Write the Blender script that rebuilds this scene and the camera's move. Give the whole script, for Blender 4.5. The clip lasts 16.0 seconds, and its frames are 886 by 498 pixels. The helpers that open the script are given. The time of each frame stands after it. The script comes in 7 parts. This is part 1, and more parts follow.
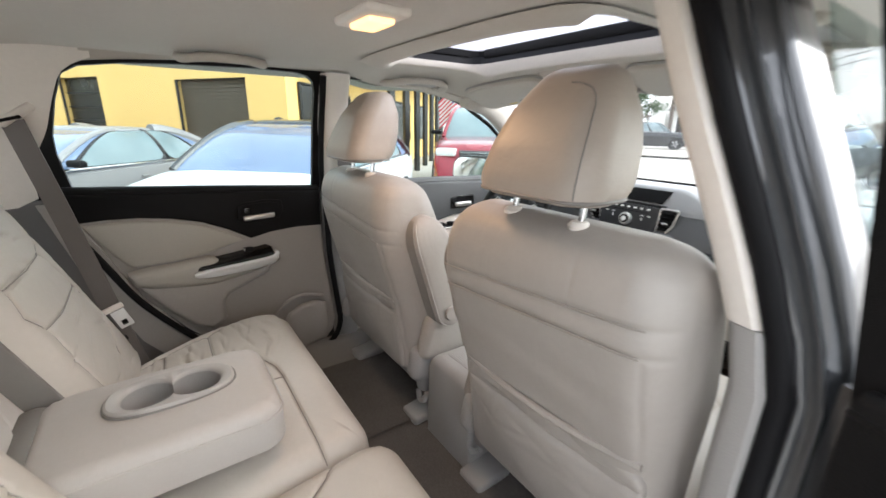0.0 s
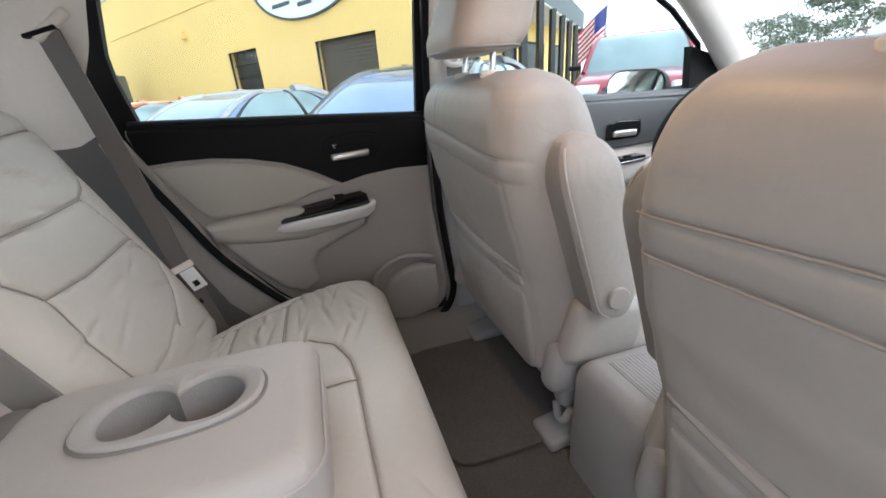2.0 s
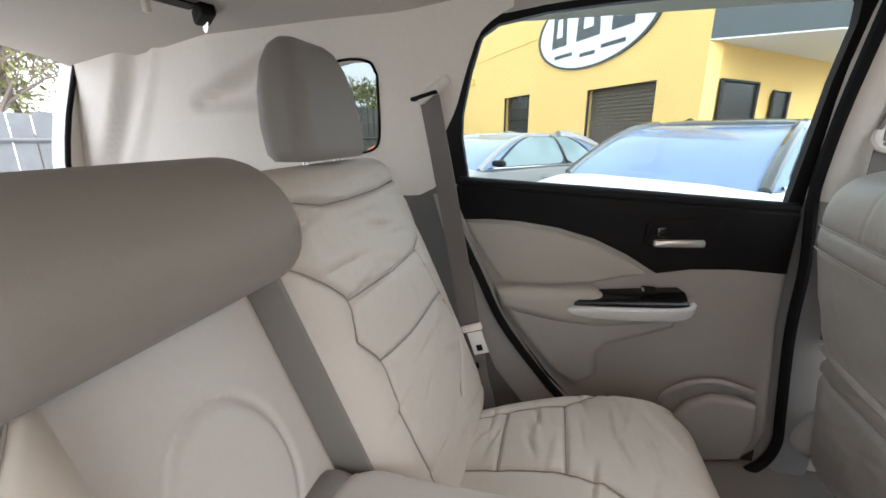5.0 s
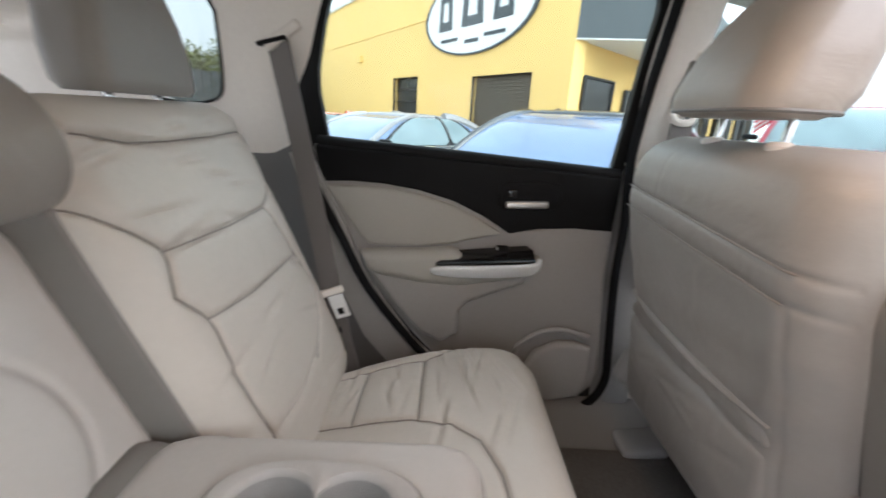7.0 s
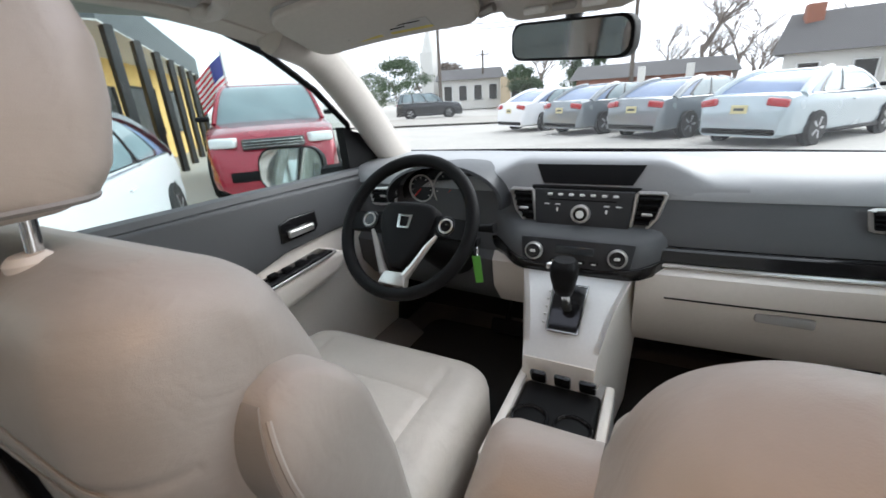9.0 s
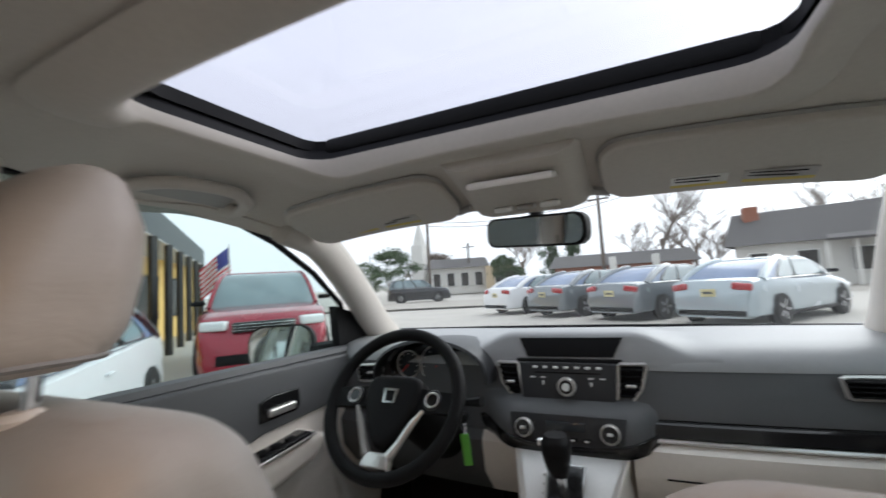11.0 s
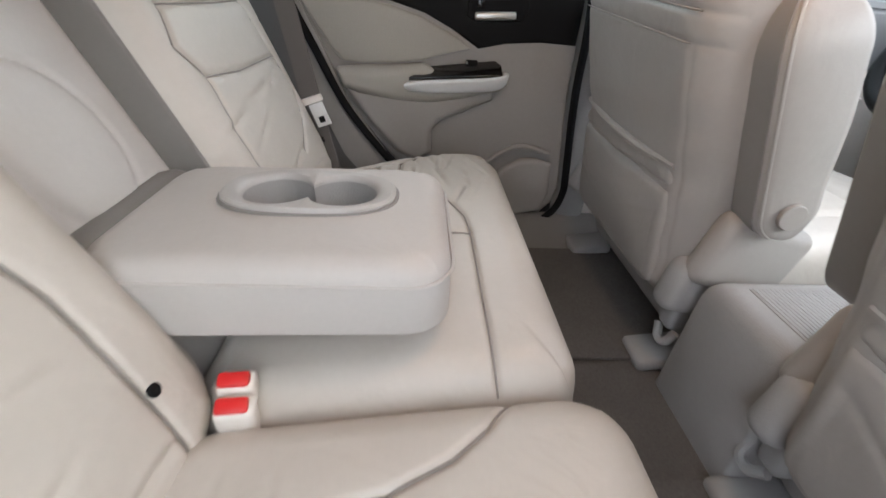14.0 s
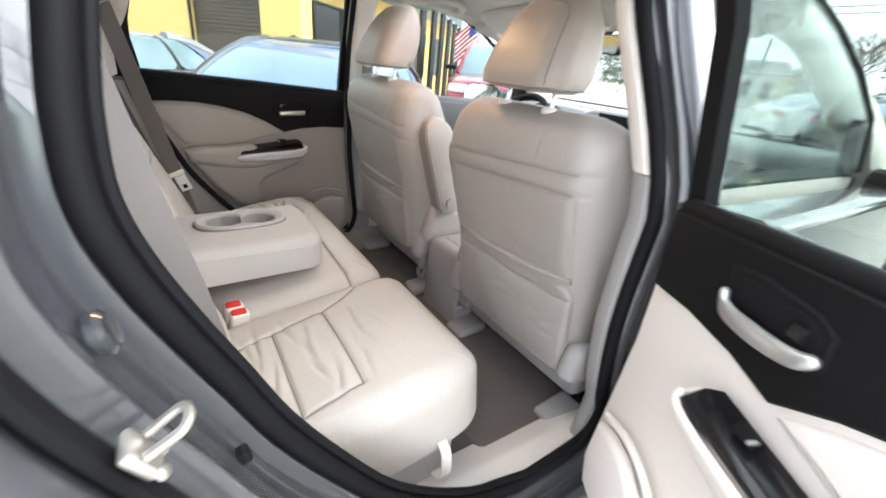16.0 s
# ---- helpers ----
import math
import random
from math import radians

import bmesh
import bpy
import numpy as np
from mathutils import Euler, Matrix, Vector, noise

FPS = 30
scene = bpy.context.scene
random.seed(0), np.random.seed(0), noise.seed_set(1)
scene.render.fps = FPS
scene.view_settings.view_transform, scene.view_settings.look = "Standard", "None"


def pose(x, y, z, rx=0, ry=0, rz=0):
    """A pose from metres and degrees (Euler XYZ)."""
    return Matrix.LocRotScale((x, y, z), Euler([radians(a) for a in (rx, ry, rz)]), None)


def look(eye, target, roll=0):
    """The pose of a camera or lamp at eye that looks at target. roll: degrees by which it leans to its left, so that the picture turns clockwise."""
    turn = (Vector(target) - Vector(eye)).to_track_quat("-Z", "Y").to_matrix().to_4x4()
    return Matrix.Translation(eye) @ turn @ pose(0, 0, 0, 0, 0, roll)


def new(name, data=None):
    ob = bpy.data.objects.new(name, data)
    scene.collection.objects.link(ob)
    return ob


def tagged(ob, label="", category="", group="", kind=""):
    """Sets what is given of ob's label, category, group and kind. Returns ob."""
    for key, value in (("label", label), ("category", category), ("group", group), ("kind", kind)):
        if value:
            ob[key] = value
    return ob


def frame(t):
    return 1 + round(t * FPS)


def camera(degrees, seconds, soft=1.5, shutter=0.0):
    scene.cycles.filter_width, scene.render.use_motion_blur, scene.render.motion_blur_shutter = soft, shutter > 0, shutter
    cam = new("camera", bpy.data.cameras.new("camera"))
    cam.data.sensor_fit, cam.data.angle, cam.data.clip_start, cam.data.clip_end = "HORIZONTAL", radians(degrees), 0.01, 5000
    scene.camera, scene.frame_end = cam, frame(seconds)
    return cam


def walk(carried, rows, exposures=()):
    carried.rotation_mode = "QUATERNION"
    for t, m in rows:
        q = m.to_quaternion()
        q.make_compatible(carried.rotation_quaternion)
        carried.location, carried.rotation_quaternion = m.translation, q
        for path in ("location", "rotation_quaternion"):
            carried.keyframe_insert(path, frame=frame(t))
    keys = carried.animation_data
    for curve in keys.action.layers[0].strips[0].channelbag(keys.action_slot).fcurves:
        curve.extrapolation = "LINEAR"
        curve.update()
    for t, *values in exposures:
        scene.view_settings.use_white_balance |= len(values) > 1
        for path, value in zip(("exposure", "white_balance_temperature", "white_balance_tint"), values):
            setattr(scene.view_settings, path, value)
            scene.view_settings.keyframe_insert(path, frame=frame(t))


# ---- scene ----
cam = camera(93.9, 16.0, soft=1.6, shutter=0.35)
PATH = [
    (0, (0.827, -0.094, 1.294), (-0.744, 1.002, 0.718), 1.0),
    (0.5, (0.693, 0.010, 1.245), (-0.988, 0.915, 0.648), -0.3),
    (1, (0.582, 0.053, 1.219), (-1.194, 0.713, 0.578), -2.5),
    (1.5, (0.484, 0.070, 1.188), (-1.311, 0.609, 0.490), -4.2),
    (2, (0.470, 0.091, 1.151), (-1.307, 0.603, 0.391), -4.4),
    (2.5, (0.421, 0.087, 1.125), (-1.374, 0.485, 0.336), -4.2),
    (3, (0.378, 0.080, 1.147), (-1.467, 0.344, 0.423), -2.6),
    (3.5, (0.315, 0.032, 1.175), (-1.576, 0.035, 0.524), -2.2),
    (4, (0.271, -0.042, 1.199), (-1.630, -0.338, 0.652), -2.0),
    (4.2, (0.264, -0.066, 1.214), (-1.623, -0.468, 0.688), -2.2),
    (6.3, (0.326, -0.099, 1.212), (-1.527, -0.601, 0.650), 0.7),
    (6.5, (0.324, -0.082, 1.187), (-1.549, -0.457, 0.594), 1.9),
    (7, (0.279, -0.020, 1.165), (-1.627, 0.006, 0.559), 3.4),
    (7.5, (0.246, 0.059, 1.149), (-1.561, 0.645, 0.522), 4.3),
    (8, (0.200, 0.142, 1.172), (-1.323, 1.279, 0.551), 3.1),
    (8.5, (0.167, 0.252, 1.228), (-0.942, 1.764, 0.536), 0.5),
    (8.7, (0.153, 0.297, 1.256), (-0.800, 1.897, 0.529), -0.9),
    (10.8, (0.194, 0.290, 1.243), (-0.531, 2.152, 1.334), -3.9),
    (11, (0.183, 0.255, 1.241), (-0.658, 2.061, 1.409), -3.4),
    (11.5, (0.219, 0.116, 1.206), (-1.144, 1.579, 1.204), -0.8),
    (12, (0.268, 0.020, 1.160), (-1.391, 1.097, 0.858), 1.5),
    (12.5, (0.276, -0.032, 1.110), (-1.472, 0.662, 0.431), 3.2),
    (13, (0.316, -0.022, 1.066), (-1.420, 0.383, 0.159), 4.1),
    (13.5, (0.349, 0.015, 1.045), (-1.373, 0.255, 0.057), 4.9),
    (14, (0.463, 0.005, 1.029), (-1.225, 0.137, -0.036), 3.8),
    (14.5, (0.593, -0.022, 1.047), (-1.043, 0.286, -0.063), 5.2),
    (15, (0.729, -0.070, 1.086), (-0.861, 0.494, 0.011), 5.6),
    (15.5, (0.900, -0.149, 1.149), (-0.660, 0.675, 0.208), 6.0),
    (16, (1.082, -0.261, 1.224), (-0.408, 0.791, 0.403), 6.1),
]
EXPOSURES = [(0, 1.68, 6300, 10), (0.5, 1.44, 6120, 10), (1, 1.45, 5850, 10), (1.5, 1.52, 5850, 10), (2, 1.60, 5880, 10), (3, 1.70, 6000, 10), (3.5, 1.64, 6000, 10), (4, 1.73, 6100, 10), (6.4, 1.62, 6050, 10), (7, 1.68, 6000, 10), (8.5, 1.22, 6100, 10), (10.8, 0.44, 6180, 10), (11.3, 0.52, 6250, 10), (12, 0.98, 6350, 10), (12.5, 1.40, 5600, 10), (13, 1.74, 5900, 10), (14, 1.84, 5950, 10), (15, 1.81, 6080, 10), (15.5, 1.92, 6250, 10), (16, 1.95, 6150, 10)]
walk(cam, [(t, look(eye, target, roll)) for t, eye, target, roll in PATH], EXPOSURES)

# ---- world, sun, exposure ----
world = bpy.data.worlds.new("overcast_sky")
scene.world = world
world.use_nodes = True
wn, wl = world.node_tree.nodes, world.node_tree.links
wn.clear()
sky = wn.new("ShaderNodeTexSky")
sky.sky_type, sky.sun_disc, sky.sun_elevation, sky.sun_rotation = "NISHITA", False, radians(32), radians(39)
sky.dust_density, sky.air_density, sky.ozone_density = 6.0, 1.0, 0.5
hsv = wn.new("ShaderNodeHueSaturation")
hsv.inputs["Saturation"].default_value = 0.22
cloud = wn.new("ShaderNodeMixRGB")
cloud.inputs[0].default_value = 0.75
cloud.inputs[2].default_value = (9.0, 9.2, 9.6, 1)
wbg, wout = wn.new("ShaderNodeBackground"), wn.new("ShaderNodeOutputWorld")
wbg.inputs["Strength"].default_value = 0.14
wl.new(sky.outputs[0], hsv.inputs["Color"])
wl.new(hsv.outputs[0], cloud.inputs[1])
wl.new(cloud.outputs[0], wbg.inputs[0])
wl.new(wbg.outputs[0], wout.inputs[0])
sun = new("sun", bpy.data.lights.new("sun", "SUN"))
sun.data.energy, sun.data.angle, sun.data.color = 1.1, radians(65), (1.0, 0.97, 0.92)
sun.matrix_world = look((6, 7.5, 6), (0, 0, 0))

# ---- materials ----


def mat(name, color, rough=0.6, metal=0.0, vary=0.08, scale=8.0, bump=0.0, bscale=120.0, spec=0.5, coat=0.0, fine=0.04, sheen=0.0, crease=0.0):
    m = bpy.data.materials.new(name)
    m.use_nodes = True
    n, l = m.node_tree.nodes, m.node_tree.links
    b = n["Principled BSDF"]
    b.inputs["Roughness"].default_value, b.inputs["Metallic"].default_value = rough, metal
    b.inputs["Specular IOR Level"].default_value = spec
    b.inputs["Coat Weight"].default_value = coat
    b.inputs["Sheen Weight"].default_value = sheen
    tc = n.new("ShaderNodeTexCoord")
    big, small = n.new("ShaderNodeTexNoise"), n.new("ShaderNodeTexNoise")
    big.inputs["Scale"].default_value, big.inputs["Detail"].default_value = scale, 4
    small.inputs["Scale"].default_value, small.inputs["Detail"].default_value = scale * 25, 2
    l.new(tc.outputs["Object"], big.inputs["Vector"])
    l.new(tc.outputs["Object"], small.inputs["Vector"])
    ramp = n.new("ShaderNodeMapRange")
    ramp.inputs["To Min"].default_value, ramp.inputs["To Max"].default_value = 1 - vary, 1 + vary
    l.new(big.outputs["Fac"], ramp.inputs["Value"])
    ramp2 = n.new("ShaderNodeMapRange")
    ramp2.inputs["To Min"].default_value, ramp2.inputs["To Max"].default_value = 1 - fine, 1 + fine
    l.new(small.outputs["Fac"], ramp2.inputs["Value"])
    mul = n.new("ShaderNodeMath")
    mul.operation = "MULTIPLY"
    l.new(ramp.outputs[0], mul.inputs[0])
    l.new(ramp2.outputs[0], mul.inputs[1])
    sc = n.new("ShaderNodeVectorMath")
    sc.operation = "SCALE"
    sc.inputs[0].default_value = color
    l.new(mul.outputs[0], sc.inputs["Scale"])
    l.new(sc.outputs[0], b.inputs["Base Color"])
    rr = n.new("ShaderNodeMapRange")
    rr.inputs["To Min"].default_value, rr.inputs["To Max"].default_value = max(0, rough - 0.07), min(1, rough + 0.07)
    l.new(big.outputs["Fac"], rr.inputs["Value"])
    l.new(rr.outputs[0], b.inputs["Roughness"])
    if bump:
        vor = n.new("ShaderNodeTexVoronoi")
        vor.inputs["Scale"].default_value = bscale
        l.new(tc.outputs["Object"], vor.inputs["Vector"])
        bp = n.new("ShaderNodeBump")
        bp.inputs["Strength"].default_value, bp.inputs["Distance"].default_value = bump, 0.002
        l.new(vor.outputs["Distance"], bp.inputs["Height"])
        l.new(bp.outputs[0], b.inputs["Normal"])
        if crease:
            # soft sags and stretch folds of worn upholstery
            nz = n.new("ShaderNodeTexNoise")
            nz.inputs["Scale"].default_value, nz.inputs["Detail"].default_value, nz.inputs["Distortion"].default_value = 13, 3, 1.2
            l.new(tc.outputs["Object"], nz.inputs["Vector"])
            b2 = n.new("ShaderNodeBump")
            b2.inputs["Strength"].default_value, b2.inputs["Distance"].default_value = crease, 0.012
            l.new(nz.outputs["Fac"], b2.inputs["Height"])
            l.new(bp.outputs[0], b2.inputs["Normal"])
            # fine crinkles of the hide, stretched one way
            mp, cr = n.new("ShaderNodeMapping"), n.new("ShaderNodeTexNoise")
            mp.inputs["Scale"].default_value, mp.inputs["Rotation"].default_value = (1.0, 1.0, 2.6), (0.3, 0.5, 0.2)
            cr.inputs["Scale"].default_value, cr.inputs["Detail"].default_value, cr.inputs["Distortion"].default_value = 48, 5, 0.8
            l.new(tc.outputs["Object"], mp.inputs["Vector"])
            l.new(mp.outputs[0], cr.inputs["Vector"])
            b3 = n.new("ShaderNodeBump")
            b3.inputs["Strength"].default_value, b3.inputs["Distance"].default_value = crease * 0.5, 0.004
            l.new(cr.outputs["Fac"], b3.inputs["Height"])
            l.new(b2.outputs[0], b3.inputs["Normal"])
            l.new(b3.outputs[0], b.inputs["Normal"])
    return m


def glass_mat(name, tint, gloss=1.0):
    m = bpy.data.materials.new(name)
    m.use_nodes = True
    n, l = m.node_tree.nodes, m.node_tree.links
    n.clear()
    tr, gl, mix, fr, out = (n.new("ShaderNode" + k) for k in ("BsdfTransparent", "BsdfGlossy", "MixShader", "LayerWeight", "OutputMaterial"))
    power, scale = n.new("ShaderNodeMath"), n.new("ShaderNodeMath")
    power.operation, power.inputs[1].default_value = "POWER", 4.0
    scale.operation, scale.inputs[1].default_value, scale.inputs[2].default_value = "MULTIPLY_ADD", 0.5 * gloss, 0.025 * gloss
    tr.inputs[0].default_value, gl.inputs["Roughness"].default_value = (*tint, 1), 0.02
    l.new(fr.outputs["Facing"], power.inputs[0])
    l.new(power.outputs[0], scale.inputs[0])
    l.new(scale.outputs[0], mix.inputs[0])
    l.new(tr.outputs[0], mix.inputs[1])
    l.new(gl.outputs[0], mix.inputs[2])
    l.new(mix.outputs[0], out.inputs[0])
    return m


def glow_mat(name, color, strength):
    m = bpy.data.materials.new(name)
    m.use_nodes = True
    b = m.node_tree.nodes["Principled BSDF"]
    b.inputs["Emission Color"].default_value, b.inputs["Emission Strength"].default_value = (*color, 1), strength
    return m


LEATHER = mat("beige_leather", (0.575, 0.528, 0.475), 0.44, crease=0.2, vary=0.13, scale=4, bump=0.05, bscale=900, fine=0.03)
# Seat leather with the warm cabin light tinted into its colour.
HEAD_WARM = mat("headrest_warm_tint", (0.37, 0.322, 0.278), 0.46, crease=0.15, vary=0.13, scale=4, bump=0.05, bscale=900, fine=0.03)
THREAD = mat("seam_thread", (0.31, 0.285, 0.26), 0.8, vary=0.1, scale=30)
# Same leather as the bench, coloured darker for shade on the seats' backs.
SEAT_BACK = mat("shaded_seat_leather", (0.368, 0.338, 0.308), 0.48, crease=0.15, vary=0.13, scale=4, bump=0.05, bscale=900, fine=0.03)
LEATHER_SIDE = mat("taupe_vinyl", (0.22, 0.205, 0.192), 0.5, vary=0.05, scale=6, bump=0.12, bscale=700, fine=0.03)
# The armrest's own vinyl darkened, as its rear face is turned from the light.
ARM_SHADE = mat("armrest_rear_shade", (0.26, 0.24, 0.222), 0.5, crease=0.15, vary=0.1, scale=5, bump=0.06, bscale=800, fine=0.03)
RECESS_VINYL = mat("recess_vinyl", (0.585, 0.553, 0.525), 0.5, crease=0.12, vary=0.08, scale=6, bump=0.08, bscale=700, fine=0.03)
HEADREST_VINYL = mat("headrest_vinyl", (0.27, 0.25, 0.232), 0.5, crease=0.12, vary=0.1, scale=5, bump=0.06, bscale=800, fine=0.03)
BEZEL = mat("cup_bezel_plastic", (0.44, 0.42, 0.40), 0.45, vary=0.05, scale=8, bump=0.06, bscale=900)
ARMREST_LEATHER = mat("armrest_leather", (0.50, 0.468, 0.44), 0.5, crease=0.16, vary=0.08, scale=6, bump=0.08, bscale=700, fine=0.03)
CREAM = mat("cream_plastic", (0.80, 0.748, 0.69), 0.55, vary=0.05, scale=4, bump=0.07, bscale=900)
HEADLINER = mat("headliner_fabric", (0.52, 0.48, 0.43), 0.92, vary=0.05, scale=5, bump=0.12, bscale=900, fine=0.06, sheen=0.2)
# Darker copies of the cream door trim, for shade on the driver's side.
DOOR_SHADED = mat("door_trim_shaded", (0.345, 0.322, 0.296), 0.55, vary=0.04, scale=4, bump=0.25, bscale=450)
DOOR_PAD = mat("door_pad_shaded", (0.40, 0.376, 0.328), 0.5, vary=0.05, scale=6, bump=0.25, bscale=420)
QUARTER_SHADE = mat("quarter_gap_shade", (0.13, 0.125, 0.12), 0.6, vary=0.06, scale=5, bump=0.2, bscale=450)
GREY_PLASTIC = mat("grey_beige_plastic", (0.34, 0.328, 0.315), 0.55, vary=0.05, scale=5, bump=0.2, bscale=450)
BLACK_PLASTIC = mat("black_plastic", (0.007, 0.007, 0.0075), 0.55, vary=0.15, scale=6, bump=0.2, bscale=450, spec=0.15)
DASH_GREY = mat("dash_charcoal", (0.092, 0.094, 0.098), 0.5, vary=0.1, scale=6, bump=0.12, bscale=600, spec=0.35)
# Base colour raised well above the face's to paint in the windshield's sheen.
DASH_TOP = mat("dash_top_sky_sheen", (0.33, 0.333, 0.34), 0.4, vary=0.1, scale=6, bump=0.12, bscale=600, spec=0.4)
GLOSS_BLACK = mat("gloss_black", (0.01, 0.01, 0.011), 0.12, vary=0.1, scale=5)
RUBBER = mat("rubber_seal", (0.008, 0.008, 0.009), 0.62, vary=0.2, scale=10, spec=0.12)
SILVER = mat("satin_silver", (0.62, 0.61, 0.59), 0.3, metal=0.75, vary=0.05, scale=12)
SATIN_PANEL = mat("satin_panel", (0.76, 0.76, 0.75), 0.42, metal=0.12, vary=0.05, scale=6)
CHROME = mat("chrome", (0.72, 0.72, 0.72), 0.12, metal=1.0, vary=0.05, scale=12)
RADIO_BLACK = mat("radio_black", (0.032, 0.033, 0.036), 0.4, vary=0.08, scale=8, bump=0.05, bscale=800, spec=0.35)
CARPET = mat("floor_carpet", (0.145, 0.13, 0.119), 0.97, vary=0.2, scale=9, bump=0.9, bscale=600, fine=0.3)
# Near-black carpet that carries the deep shade of the footwell in its colour.
FOOTWELL_SHADE = mat("footwell_shade", (0.03, 0.029, 0.028), 0.97, vary=0.2, scale=9, bump=0.6, bscale=500, fine=0.2)
BELT = mat("belt_webbing", (0.15, 0.136, 0.127), 0.7, vary=0.06, scale=15, bump=0.12, bscale=1300)
RED = mat("red_button", (0.65, 0.02, 0.02), 0.4, vary=0.05)
GREEN_TAG = mat("green_tag", (0.12, 0.42, 0.05), 0.5, vary=0.1)
PAINT_GREY = mat("body_paint_grey", (0.062, 0.066, 0.072), 0.26, metal=0.3, vary=0.15, scale=3, coat=0.9, fine=0.1)
ZINC = mat("zinc_striker", (0.55, 0.53, 0.48), 0.35, metal=0.8, vary=0.15, scale=30)
LABEL_W = mat("label_white", (0.75, 0.74, 0.7), 0.6)
LABEL_Y = mat("label_yellow", (0.66, 0.52, 0.12), 0.6)
WHITE_PLASTIC = mat("white_print", (0.8, 0.8, 0.78), 0.4)
DISPLAY = mat("dark_display", (0.03, 0.035, 0.04), 0.15)
LAMP = glow_mat("dome_lamp_lens", (1.0, 0.50, 0.16), 0.75)
GLASS = glass_mat("side_glass", (0.80, 0.86, 0.85), 0.7)
GLASS_SIDE = glass_mat("green_tinted_glass", (0.60, 0.66, 0.63), 1.3)
GLASS_DARK = glass_mat("privacy_glass", (0.50, 0.53, 0.52), 0.7)
GLASS_WS = glass_mat("windshield_glass", (0.84, 0.87, 0.87))
GLASS_ROOF = glass_mat("sunroof_glass", (0.80, 0.80, 0.84))
# Opaque car glass: blue-grey base and strong variation paint in the reflected sky.
GLASS_CAR = mat("car_glass_sky_reflection", (0.13, 0.185, 0.31), 0.10, vary=0.5, scale=1.3, spec=0.6, coat=0.2)
GLASS_CAR_SIDE = mat("car_side_sky_reflection", (0.19, 0.25, 0.27), 0.09, vary=0.5, scale=1.6, spec=0.5, coat=0.2)
MIRROR = mat("mirror", (0.85, 0.85, 0.85), 0.02, metal=1.0, vary=0.0)
MIRROR_DARK = mat("rear_mirror", (0.45, 0.45, 0.45), 0.03, metal=1.0, vary=0.0)
ASPHALT = mat("asphalt", (0.46, 0.437, 0.40), 0.9, vary=0.2, scale=0.4, bump=0.6, bscale=60, fine=0.2)
YELLOW_WALL = mat("yellow_stucco", (0.84, 0.57, 0.20), 0.85, vary=0.07, scale=0.8, bump=0.4, bscale=30)
DARK_WIN = mat("dark_window", (0.03, 0.028, 0.025), 0.25, vary=0.2, scale=2)
SHUTTER = mat("brown_shutter", (0.10, 0.08, 0.055), 0.6, vary=0.15, scale=2)
FASCIA = mat("slate_fascia", (0.07, 0.08, 0.085), 0.6, vary=0.1, scale=2)
SOFFIT = mat("white_soffit", (0.7, 0.7, 0.68), 0.8)
SIGN_WHITE = mat("sign_white", (0.8, 0.8, 0.79), 0.6, vary=0.03)
SIGN_DARK = mat("sign_dark", (0.05, 0.06, 0.065), 0.6)
POST_BLACK = mat("post_black", (0.015, 0.015, 0.016), 0.5)
WHITE_WALL = mat("white_siding", (0.62, 0.61, 0.58), 0.8, vary=0.08, scale=1)
TAN_WALL = mat("tan_wall", (0.5, 0.4, 0.27), 0.8, vary=0.1, scale=1)
BRICK_WALL = mat("brick_wall", (0.28, 0.12, 0.08), 0.85, vary=0.2, scale=2)
ROOF_DARK = mat("shingle_dark", (0.09, 0.085, 0.085), 0.9, vary=0.2, scale=2, bump=0.5, bscale=20)
BARK = mat("bark", (0.11, 0.09, 0.075), 0.9, vary=0.25, scale=6, bump=0.6, bscale=40)
TWIG = mat("bare_twigs", (0.17, 0.14, 0.12), 0.9, vary=0.2, scale=3)
LEAF = mat("evergreen_leaf", (0.05, 0.085, 0.035), 0.7, vary=0.4, scale=1.5)
LEAF_Y = mat("spring_leaf", (0.20, 0.21, 0.075), 0.7, vary=0.35, scale=1.5)
FENCE_WOOD = mat("grey_fence_wood", (0.13, 0.14, 0.15), 0.85, vary=0.25, scale=4, bump=0.4, bscale=40)
TYRE = mat("tyre", (0.014, 0.014, 0.014), 0.8)
RIM = mat("alloy_rim", (0.5, 0.5, 0.51), 0.3, metal=0.8)
LIGHT_LENS = mat("headlight_lens", (0.7, 0.72, 0.72), 0.1, coat=1.0)
PLATE = mat("plate_faded_yellow", (0.55, 0.49, 0.27), 0.5)
TAIL_RED = mat("tail_light", (0.33, 0.01, 0.018), 0.15, coat=1.0)
FLAG_RED = mat("flag_red", (0.6, 0.03, 0.05), 0.7)
FLAG_BLUE = mat("flag_blue", (0.03, 0.04, 0.22), 0.7)


def paint(name, c, metal=0.3):
    return mat(name, c, 0.38 if metal < 0.1 else 0.25, metal=metal, vary=0.05, scale=2, coat=0.4 if metal < 0.1 else 0.8, fine=0.02)


P_WHITE, P_SILVER, P_GREY, P_RED, P_BLACK = (paint(n, c, 0.0 if n == "car_white" else 0.3) for n, c in (
    ("car_white", (0.74, 0.75, 0.77)), ("car_silver_blue", (0.36, 0.42, 0.45)), ("car_grey", (0.19, 0.21, 0.225)), ("car_dark_red", (0.28, 0.012, 0.03)), ("car_black", (0.02, 0.022, 0.026))))
P_ASH = paint("car_ash_silver", (0.25, 0.245, 0.25), 0.05)
P_ORANGE = paint("car_orange", (0.55, 0.12, 0.03))

# ---- mesh helpers ----
ORG = {}
GRID = {}


